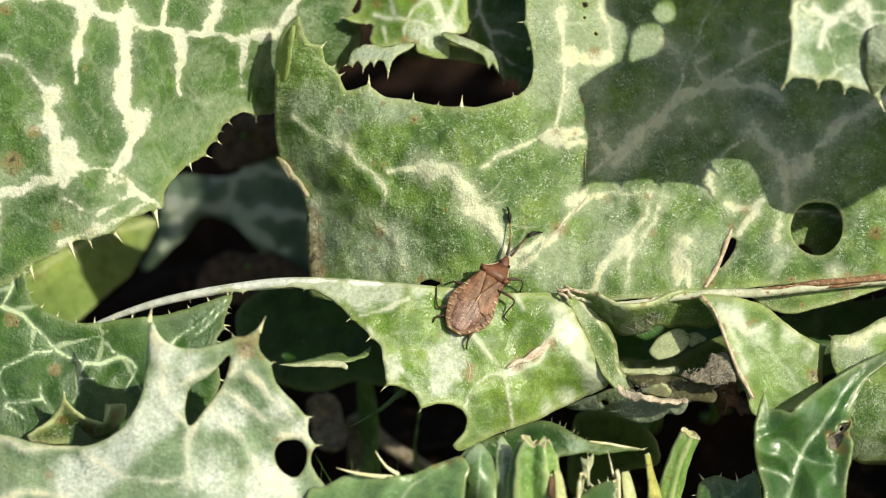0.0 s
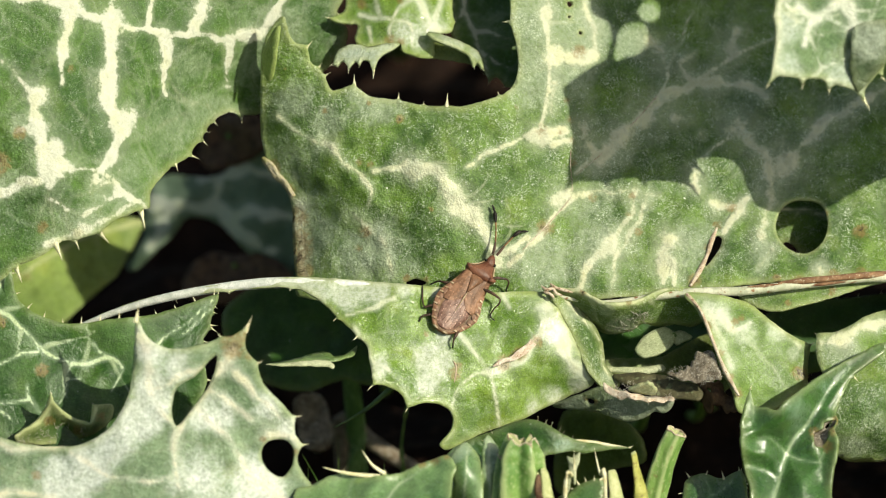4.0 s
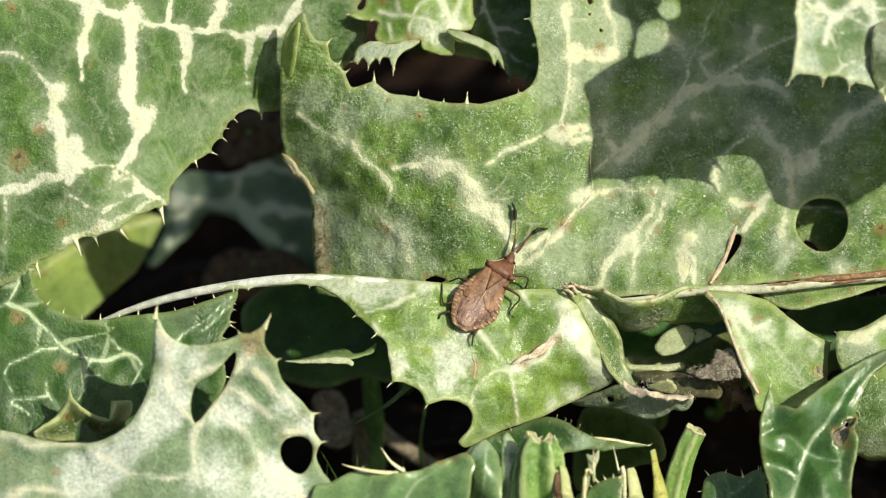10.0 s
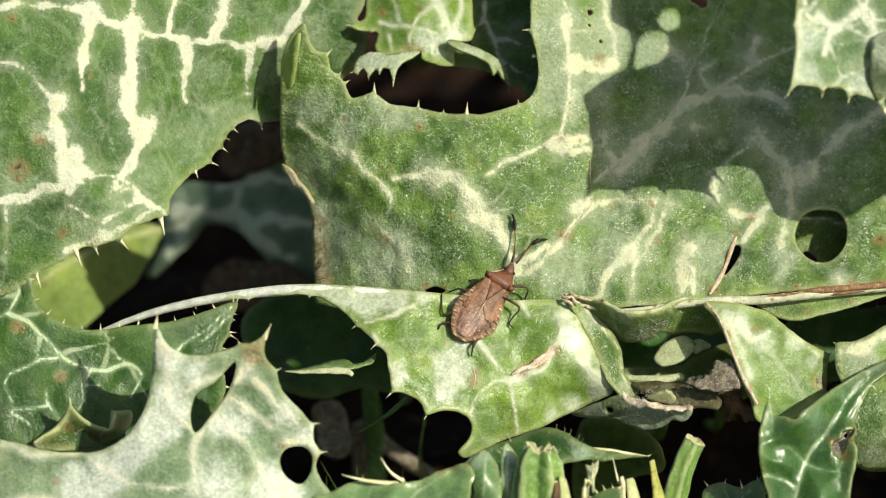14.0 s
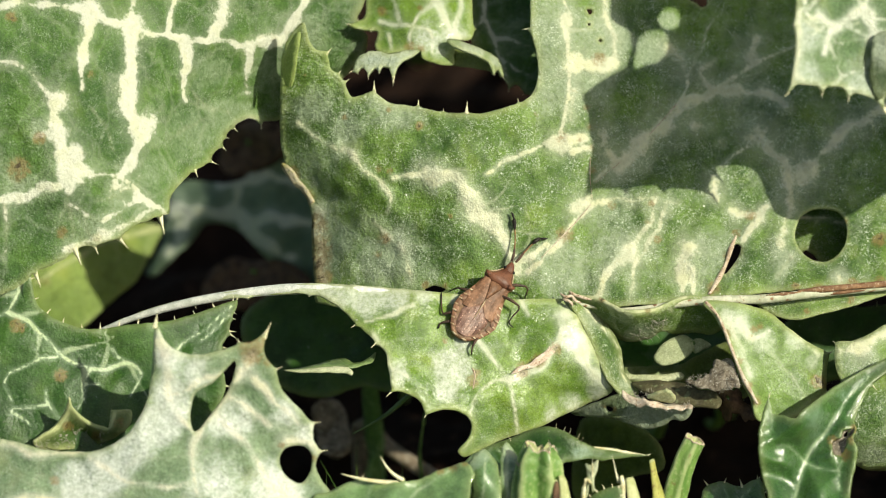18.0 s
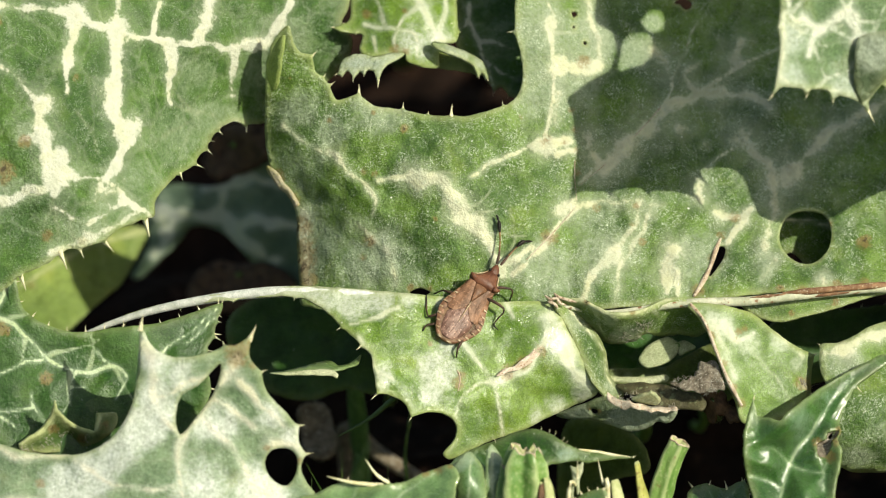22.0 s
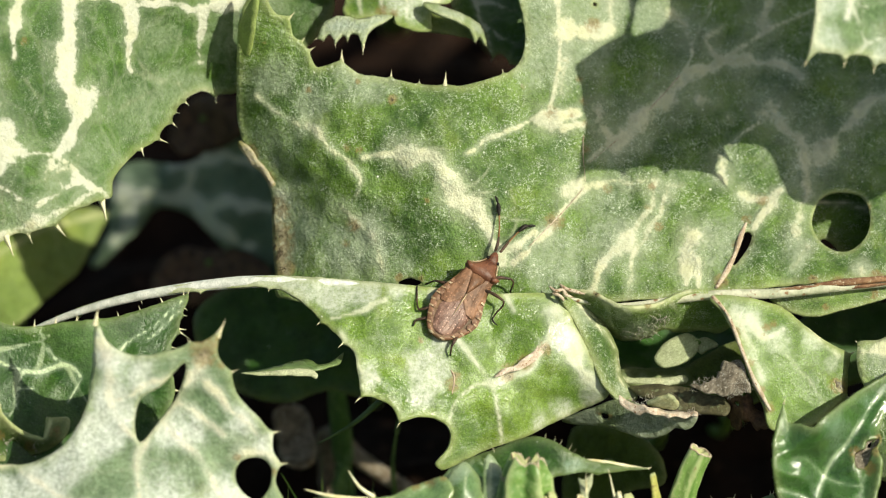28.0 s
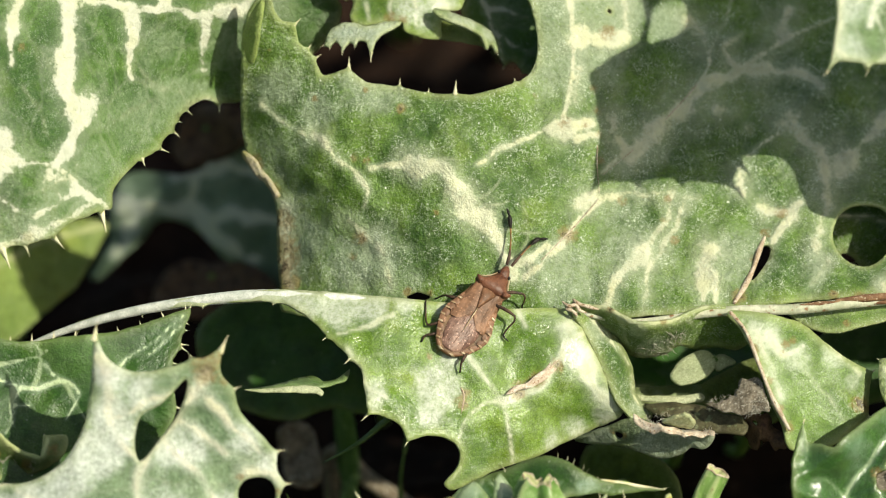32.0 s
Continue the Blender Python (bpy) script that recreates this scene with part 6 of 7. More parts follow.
    blade(grey, [(18.5, -21, -3.5), (32.9, -21.2, 4), (25.9, -18.6, 1.5), (26, -23.9, -0.5)], [(17.2, -21.6), (19.3, -20.7), (21.5, -19.8), (23.3, -19.1), (25.5, -19.4), (28.1, -20.4), (31.1, -20.7), (32.9, -20.8), (32.7, -22), (31.7, -22.5), (30.4, -22.4), (29.5, -23.1), (27.4, -23.7), (25.4, -23.3), (23.4, -22.6), (20.8, -22.2), (18.5, -22.1)],
          LEAF_GREY, holes=[[(21.7, -20.8), (22.2, -20.7), (22.7, -21), (22.5, -21.5), (21.9, -21.5)]], brown=[(21.6, -20.6, 0.45), (22.8, -21.1, 0.45)], bloom=[(26.7, -22.8, 3), (30.4, -22, 2.25), (20, -21.4, 1.88)], gap=0.45, ripple=0.4, seed=22)
    # its cream stands in for sunlight that the margin above blocks
    pale = leaf_thing("small leaf end in a gap, sunlight put into its pale colour", [(33.4, -12.3, -3.6)][0], None, 0.6)
    blade(pale, [(28.6, -15.2, -2.4), (33.9, -12, -3.6), (33.6, -14, -2.6)], [(28.2, -14.2), (29.2, -12.6), (30.7, -11.6), (32.3, -11.2), (33.2, -11.8), (33.5, -12.9), (32.5, -14.1), (30.7, -15), (29.2, -15.1)], LEAF_CREAM, gap=0.4, ripple=0.1, seed=23)
    blade(pale, [(34, -13.2, -3.6), (36.6, -13.2, -4.2), (34.6, -12, -4.4)], [(33.4, -12), (34.6, -11.7), (35.9, -12.6), (34.8, -13.1), (33.7, -13.5)], LEAF_CREAM, gap=0.4, ripple=0.1, seed=24, name="side_lobe")


build_back_leaves()


# ---- dark leaves low under the rosette ----
def build_under_leaves():
    one = leaf_thing("green lower leaf seen through a hole, half lit", [(56.93, 1.6, -14)][0], None, 1.2)
    blade(one, [(45.4, 6.2, -12), (56.1, 6.2, -13), (46.1, -3, -11.5), (57.6, -3, -13)], [(45.4, 8.5), (50, 7.3), (54.6, 8.1), (59.2, 5.4), (59.2, -2.2), (54.5, -4.5), (49.2, 0.1), (46.9, -3), (44.6, 0.8)], LEAF_FELT, veins=[(0.45, [(58.4, 1.6), (52.3, 4.3), (46.9, 4.6)])], gap=0.7, ripple=0.5, seed=31)
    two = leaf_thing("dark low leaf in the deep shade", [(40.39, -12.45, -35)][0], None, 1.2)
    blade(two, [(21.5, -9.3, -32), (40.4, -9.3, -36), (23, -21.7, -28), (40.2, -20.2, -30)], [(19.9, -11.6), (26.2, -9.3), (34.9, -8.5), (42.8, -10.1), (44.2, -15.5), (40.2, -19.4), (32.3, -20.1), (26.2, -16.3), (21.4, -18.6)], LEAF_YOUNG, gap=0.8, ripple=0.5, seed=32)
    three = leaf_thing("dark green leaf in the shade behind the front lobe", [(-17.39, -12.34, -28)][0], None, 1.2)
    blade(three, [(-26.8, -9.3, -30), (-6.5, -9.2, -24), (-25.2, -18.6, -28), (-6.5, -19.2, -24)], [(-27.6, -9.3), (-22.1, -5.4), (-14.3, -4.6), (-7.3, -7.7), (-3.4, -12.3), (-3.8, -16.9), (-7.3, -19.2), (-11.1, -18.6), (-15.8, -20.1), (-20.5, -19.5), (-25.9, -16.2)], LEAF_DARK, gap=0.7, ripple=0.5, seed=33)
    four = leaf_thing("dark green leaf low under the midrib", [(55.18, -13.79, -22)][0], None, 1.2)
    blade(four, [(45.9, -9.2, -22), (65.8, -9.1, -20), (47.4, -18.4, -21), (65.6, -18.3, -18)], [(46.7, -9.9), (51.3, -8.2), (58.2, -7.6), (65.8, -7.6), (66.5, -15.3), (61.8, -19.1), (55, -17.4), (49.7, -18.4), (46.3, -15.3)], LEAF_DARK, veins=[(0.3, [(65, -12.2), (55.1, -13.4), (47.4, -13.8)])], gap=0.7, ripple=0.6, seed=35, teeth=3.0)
    fallen = leaf_thing("grey-brown dead leaf lying deep in the shade", [(-15.31, -25.97, -42)][0], None, 0.8, "dry_leaf", "dry leaves")
    blade(fallen, [(-17.6, -21.2, -40), (-12.9, -22, -42), (-14.4, -28.1, -36), (-16.8, -27.4, -37)], [(-18, -21.6), (-16.1, -20.6), (-14.1, -21.4), (-13.1, -23.9), (-12.7, -27.4), (-14.4, -28.5), (-16.8, -27.8), (-17.6, -25.1)], DRY, gap=0.7, ripple=0.5, seed=34)
    for name, label, line, radii, material in (
            ("leaf_stalk", "olive leaf stalk rising in the shade", [(-9.52, -36.4, -46), (-9.48, -27.58, -43), (-10.03, -19.52, -36), (-11.21, -12.37, -30)], (1.8, 1.7, 1.5, 1.0), STALK_DARK),
            ("dry_stalk", "grey dead stalk lying across the soil", [(-11.47, -24.62, -50), (-7.46, -27.71, -47), (-1.11, -31.73, -44), (3.63, -34.65, -42)], (1.0, 1.4, 1.4, 1.0), DRY),
            ("grass_blade", "thin dark grass blade with a pale tip", [(5.14, -12.37, -30), (1.22, -15.95, -14), (-3.87, -19.06, -10), (-7.89, -22.3, -9), (-12.12, -24.62, -8)], (0.5, 0.55, 0.6, 0.4, 0.06), GRASS),
            ("grass_blade", "thin dark grass blade in the shade", [(-2.8, -32.6, -30), (-3.1, -27.87, -28), (-2.48, -23.15, -26), (-1.86, -20.06, -26)], (0.4, 0.4, 0.3, 0.1), GRASS)):
        start = at(*line[0])
        foot = Vector((start.x, start.y + 0.002, 0))
        owner = thing(name, label, "stalk" if "stalk" in name else "grass", foot)
        path = smooth3([Vector((0, 0, -0.003))] + [at(*p) - foot for p in line], 6)
        k = len(path) - 1
        part("stem" if "stalk" in name else "blade", tube(path, [MM * np.interp(i / k * (len(radii) - 1), range(len(radii)), radii) for i in range(k + 1)], 10, 0.6), material, owner)


build_under_leaves()


# ---- dried remains between the lobes ----
def build_dry_bits():
    rag = leaf_thing("dried brown leaf remains, torn and curled", [(38.65, -20.3, 1)][0], None, 0.7, "dry_leaf", "dry leaves")
    grey = [(32.2, -17.3, 2), (36.1, -14.6, 2.2), (38.1, -14.3, 3.6), (39.2, -18, 5.6), (36, -18.5, 4), (37, -16.5, 4.2)]
    blade(rag, grey, [(32.1, -17.3), (32.8, -17.1), (33.4, -17.3), (33.9, -16.8), (34.4, -16.9), (34.8, -16.2), (35.2, -16.3), (35.5, -15.6), (35.8, -15.5), (35.8, -14.8), (36.2, -14.3), (36.9, -14.5), (37.4, -14.3), (38.1, -14.2), (38.5, -15), (38.8, -16), (39.1, -17), (39.2, -18.1), (38.5, -18), (37.9, -18.4), (37, -18.3), (36, -18.6), (35.1, -18.2), (34.1, -18.2), (33.1, -17.7)], WITHER, gap=0.3, ripple=0.5, seed=42, thick=0.2, label="grey withered patch, fibrous")
    fuzz(rag, grey, [(36.1, -16.6, 1.2), (37.5, -15.5, 1.2), (38.2, -17.3, 1.1), (34.6, -17.4, 0.9), (33.1, -17.4, 0.7), (37, -17.8, 1)], 240, 0.55, FIBRE, "frayed_fringe", "grey withered fibres", 3)
    # darkened by colour, since the sun reaches it here
    blade(rag, [(25.3, -17.5, -1.5), (32.2, -17.5, 0), (36.9, -19.3, 1.5), (30.4, -20.3, 1.2), (27.2, -18.6, 0.4)], [(25.2, -17.6), (26.8, -17.3), (28.5, -17.2), (30.5, -17.4), (32.2, -17.6), (33.2, -17.8), (34.2, -18.4), (36.2, -18.7), (37, -19.8), (36.4, -20.8), (34.6, -20.7), (33.2, -20.6), (31.7, -20.4), (30.4, -20.4), (29.2, -19.5), (27.5, -18.8), (25.9, -18.4)], BLADE_SHADE, gap=0.4, ripple=0.4, seed=45, label="piece of green blade, shade put into its dark colour")
    tan = [(23.9, -18.7, 3.4), (27.1, -19.8, 4.8), (33, -20.5, 4.4), (26.1, -20.6, 4.2), (29.5, -20.7, 5.2), (29.6, -20.3, 4)]
    blade(rag, tan, [(23.8, -18.4), (24.4, -18.8), (25.1, -19.3), (26.1, -19.5), (26.7, -19.4), (27.2, -19.8), (28.3, -19.9), (29.4, -20.2), (30.6, -20.2), (31.6, -20.4), (32.5, -20.2), (33.1, -20.4), (33, -20.8), (32.3, -20.7), (31.5, -21), (30.3, -20.8), (29.5, -20.9), (28.6, -20.6), (27.8, -20.6), (26.8, -20.4), (26, -20.7), (25.3, -20.3), (24.6, -20), (23.9, -19.3)], TORN, gap=0.28, ripple=0.45, seed=41, thick=0.2, label="pinkish tan curled edge")
    fuzz(rag, tan, [(26.4, -19.3, 0.7), (27.5, -19.1, 0.6), (29.6, -20.5, 0.5), (32.6, -20.5, 0.5), (24.9, -19.3, 0.5)], 90, 0.6, FIBRE, "frayed_fringe", "frayed pale fibres", 4)
    blade(rag, [(36, -18.1, 0.5), (39.6, -18.3, 2.5), (37.7, -22.6, 1.5), (36.3, -21.6, -0.5), (40.1, -21.5, 3), (38.1, -20, 3.5)], [(36.1, -18.4), (36.5, -18.3), (36.9, -18), (37.4, -18.3), (37.9, -18.3), (38.6, -18.5), (39, -18.2), (39.6, -18.8), (39.7, -19.5), (40, -20), (40.5, -20.3), (41.1, -20.5), (41.8, -20.8), (41.9, -21.5), (41.6, -22.2), (41, -22.5), (40.5, -22.3), (40.1, -22.7), (39.6, -22), (39.3, -21.5), (38.8, -21.7), (38.3, -21.4), (38.3, -22.1), (38, -22.7), (37.5, -22.5), (37.2, -22.1), (37.1, -21.4), (36.7, -21.1), (36.5, -20.3), (36.2, -19.9), (36.3, -19.1)], DRY_RED, holes=[[(37.4, -19.3), (37.8, -19.1), (38, -19.5), (37.8, -19.8)]], gap=0.35, ripple=0.8, seed=43, thick=0.2, label="dark red-brown shred")
    blade(rag, [(27.1, -19.3, 4.8), (30.8, -19.5, 5.2), (29.3, -18.7, 6)], [(27, -19.4), (27.7, -19.1), (28.3, -18.8), (29.5, -18.6, 0.3), (30.2, -18.7), (30.4, -19.1), (30.8, -19.5), (30.4, -20.1), (29.2, -20), (28, -19.8)], LEAF_CREAM, gap=0.3, ripple=0.2, seed=44, label="pale torn end")


build_dry_bits()


# ---- cut stalks and blades of young growth along the bottom ----
def build_stalks():
    rows = [
        ("short yellowish cut stub", [(25.43, -38.15, 16), (24.96, -32.96, 17), (24.37, -29.73, 17)], (1.1, 0.9, 0.6), CUT),
        ("yellow cut stub with a brown dried top", [(28.55, -38.2, 15), (28.11, -32.31, 15), (27.27, -27.42, 16)], (1.0, 0.85, 0.55), STUB),
        ("cream cut stub among torn stalks", [(16.36, -37.9, 21), (15.92, -32.79, 21), (15.41, -29.29, 21)], (0.9, 0.8, 0.45), CUT),
        ("thin reddish dry shoot", [(15.03, -37.85, 22), (14.66, -32.02, 22), (14.66, -29.83, 22)], (0.5, 0.45, 0.2), DRY_RED),
    ]
    for label, line, radii, material in rows:
        top = at(*line[0])
        foot = Vector((top.x, top.y + 0.002, 0))
        owner = thing("cut_stalk", label, "stalk", foot, "cut stalks")
        path = smooth3([Vector((0, 0, -0.004))] + [at(*p) - foot for p in line], 6)
        k = len(path) - 1
        r = [MM * np.interp(i / k * len(radii), range(len(radii) + 1), [radii[0], *radii]) for i in range(k + 1)]
        bm = tube(path, [q * 1.15 for q in r], 12, 0.42)
        for v in bm.verts:
            v.co += Vector((1, 0.4, 0.2)) * MM * 0.22 * noise.noise(v.co * 260)
        stem = part("stem", bm, material, owner)
        tip = path[-1]
        d = (path[-1] - path[-2]).normalized()
        part("cut_end", tube([tip - d * 0.0002, tip + d * 0.00025], [r[-1] * 1.17, r[-1] * 0.9], 12, 0.42), CUT, stem)
    # ridged fleshy stalks, torn where they were cut
    for seed, (label, line, radii, ridges, ragged, flat, deep) in enumerate((
            ("thick green cut stalk with a flat tan-edged end", [(29.47, -36.44, 9), (30.18, -33.06, 10), (30.88, -30.06, 11), (31.8, -27.22, 12), (32.94, -24.68, 13)], (1.75, 1.6, 1.5, 1.42, 1.3), 5, 0.3, 0.75, 0.1),
            ("split pale green cut stalk, torn and tan at its end", [(12.73, -36.39, 18), (12.56, -32.66, 19.5), (12.4, -29.71, 20.4), (12.54, -27.2, 21), (12.82, -25.51, 21.4)], (3.0, 2.85, 2.6, 2.35, 1.7), 5, 1.9, 0.6, 0.34),
            ("narrow green cut stalk beside a split one", [(9.36, -36, 18.5), (9.64, -32.67, 19.4), (9.93, -29.72, 20), (10.14, -27.66, 20.4)], (1.0, 0.9, 0.8, 0.55), 4, 0.9, 0.7, 0.25))):
        owner = leaf_thing(label, line[0], None, 1.0, "cut_stalk", "cut stalks")
        path = smooth3([at(*p) - owner.location for p in line], 14)
        k, sides = len(path) - 1, 48
        outer, ridge, inner = [], [], []
        for i, q in enumerate(path):
            d = (path[min(i + 1, k)] - path[max(i - 1, 0)]).normalized()
            s = d.cross(ROOT3.col[2]).normalized()
            t = s.cross(d)
            r = np.interp(i / k * (len(radii) - 1), range(len(radii)), radii)
            for j in range(sides):
                a = math.tau * j / sides
                wave = math.cos(ridges * a + seed + 0.5 * noise.noise(Vector((i * 0.12, a, seed))))
                here = r * (1 + deep * wave + 0.1 * noise.noise(Vector((math.cos(a) * 2, math.sin(a) * 2, i * 0.1 + seed * 5))))
                lip = ragged * max(0.0, i / k - 0.8) * 5 * noise.noise(Vector((math.cos(a) * 2.5, math.sin(a) * 2.5, seed + 9.0)))
                spot = q + (s * math.cos(a) + t * flat * math.sin(a)) * here * MM + d * lip * MM
                outer.append(spot)
                ridge.append(wave)
                if i == k:
                    inner.append(q.lerp(spot, 0.62) - d * (0.5 + 0.3 * wave) * MM)
        faces = [(i * sides + j, i * sides + (j + 1) % sides, (i + 1) * sides + (j + 1) % sides, (i + 1) * sides + j) for i in range(k) for j in range(sides)]
        mesh = bpy.data.meshes.new("stem")
        mesh.from_pydata([tuple(v) for v in outer], [], faces)
        mesh.attributes.new("ridge", "FLOAT", "POINT").data.foreach_set("value", ridge)
        mesh.polygons.foreach_set("use_smooth", [True] * len(mesh.polygons))
        stem = part("stem", mesh, STALK_RIDGED, owner)
        edge = outer[-sides:]
        mesh = bpy.data.meshes.new("cut_end")
        mesh.from_pydata([tuple(v) for v in edge + inner] + [tuple(path[-1] - d * 0.0008)], [], [(j, (j + 1) % sides, sides + (j + 1) % sides, sides + j) for j in range(sides)] + [(sides + j, sides + (j + 1) % sides, 2 * sides) for j in range(sides)])
        part("cut_end", mesh, CUT, stem, "tan torn rim of the cut")
        part("torn_skin", tube(edge[::2] + edge[:1], [MM * (0.1 + 0.06 * noise.noise(Vector((j * 0.7, seed, 0)))) for j in range(sides // 2 + 1)], 5), SCAR, stem, "dry tan edge")
    # slender white thorns rising among them
    for label, line in (("pale thorn rising from the stalks", [(18.13, -33.56, 20), (19.3, -29.91, 20), (19.43, -26.8, 21)]), ("pale thorn rising from the stalks", [(23.46, -32.92, 18), (22.8, -29.98, 18), (22.04, -26.51, 19)])):
        top = at(*line[0])
        foot = Vector((top.x, top.y, 0))
        owner = thing("thorn", label, "thorn", foot, "bottom thorns")
        path = smooth3([Vector((0, 0, -0.003))] + [at(*p) - foot for p in line], 5)
        k = len(path) - 1
        part("shaft", tube(path, [MM * 0.5 * (1.02 - i / k) for i in range(k + 1)], 6), SPINE, owner)
    paper = leaf_thing("papery split thorn, cream", (18.15, -33.61, 18), None, 0.4, "thorn", "bottom thorns")
    blade(paper, [(18.6, -27.6, 19.4), (20.2, -27.2, 19.8), (18.1, -33.1, 18.6), (19.3, -29.7, 20.2)], [(18.5, -27.6), (19.1, -27.8), (19.5, -27.6), (20.2, -27), (20.1, -28), (19.7, -29.4), (19.5, -31.3), (19.1, -30.1), (18.8, -31.6), (18.1, -33.8), (17.6, -33.8), (18.3, -31.4), (18.8, -29.4)], LEAF_CREAM, gap=0.3, ripple=0.2, thick=0.15, seed=66)


build_stalks()


def build_strands():
    """Thin dark grass in the shade under the front lobe, and the short hairs of the young leaf."""
    rnd = random.Random(5)
    verts, faces = [], []

    def hair(p, d, length, r, bend):
        d = d.normalized()
        s = d.cross(Vector((0.3, 0.2, 1))).normalized()
        t = s.cross(d)
        k = len(verts)
        steps = 4
        for i in range(steps):
            f = i / (steps - 1)
            q = p + d * length * f + bend * f * f
            for a in (0, 2.1, 4.2):
                verts.append(q + (s * math.cos(a) + t * math.sin(a)) * r * (1.05 - f))
        for i in range(steps - 1):
            for j in range(3):
                m = (j + 1) % 3
                faces.append((k + i * 3 + j, k + i * 3 + m, k + i * 3 + 3 + m, k + i * 3 + 3 + j))

    for _ in range(60):
        u, v = rnd.uniform(-16, -2), rnd.uniform(-26, -14)
        p = at(u, v, -6)
        p.z = 0.0
        hair(p, Vector((rnd.uniform(-0.5, 0.6), rnd.uniform(-0.5, 0.2), 1)), rnd.uniform(0.014, 0.034), 0.00035, Vector((rnd.uniform(-1, 1), -0.5, 0)) * 0.006)
    mesh = bpy.data.meshes.new("grass")
    mesh.from_pydata([tuple(v) for v in verts], [], faces)
    mesh.materials.append(GRASS)
    tagged(new("grass", mesh), "thin dark grass strands in the shade", "grass", kind="stuff")


build_strands()


# ---- the insect ----
def cuticle(name, dark, light, size=0.35, rough=0.42, pits=0.35, fleck=0.0):
    n = Nodes(name)
    a, b = n.noise(1.3, 3), n.noise(size, 3, 0.6)
    colour = n.mix(n.step(a, 0.35, 0.68), dark, light)
    dots = n.step(n.cells(size * 0.7), 0.1, 0.42, pits, 0.0)
    colour = n.mix(dots, colour, [c * 0.35 for c in dark])
    colour = n.mix(n.step(b, 0.55, 0.75, 0.0, 0.35), colour, [min(1, c * 1.9) for c in light])
    if fleck:
        spots = n.step(n.math("ADD", n.cells(0.34), n.math("MULTIPLY", n.math("SUBTRACT", b, 0.5), 0.5)), 0.12, 0.3, fleck, 0.0)
        colour = n.mix(spots, colour, [min(1, c * 2.4 + 0.04) for c in light])
    n.bump(n.math("SUBTRACT", b, dots), 0.6, 0.1)
    return n.done(colour, rough, 0.3)


BUG = cuticle("bug_brown", (0.125, 0.06, 0.032), (0.26, 0.135, 0.078), rough=0.5, fleck=0.35)
BUG_RED = cuticle("bug_pronotum", (0.085, 0.03, 0.016), (0.165, 0.068, 0.038), fleck=0.15)
BUG_WING = cuticle("bug_membrane", (0.13, 0.066, 0.05), (0.29, 0.175, 0.135), 0.26, 0.36, 0.45, fleck=0.75)
BUG_DARK = cuticle("bug_dark", (0.006, 0.004, 0.003), (0.016, 0.011, 0.008), 0.2, 0.4, 0.3)
BUG_LEG = cuticle("bug_leg", (0.03, 0.018, 0.012), (0.09, 0.052, 0.034), 0.2, 0.45, 0.4)
BUG_CREAM = cuticle("bug_cream", (0.3, 0.2, 0.11), (0.56, 0.45, 0.31), 0.2, 0.5, 0.2)
BUG_ORANGE = cuticle("bug_orange", (0.13, 0.06, 0.02), (0.26, 0.13, 0.04), 0.2, 0.4, 0.2)
BUG_PLATE = cuticle("bug_plate", (0.085, 0.045, 0.018), (0.19, 0.1, 0.045), 0.2, 0.45, 0.4)


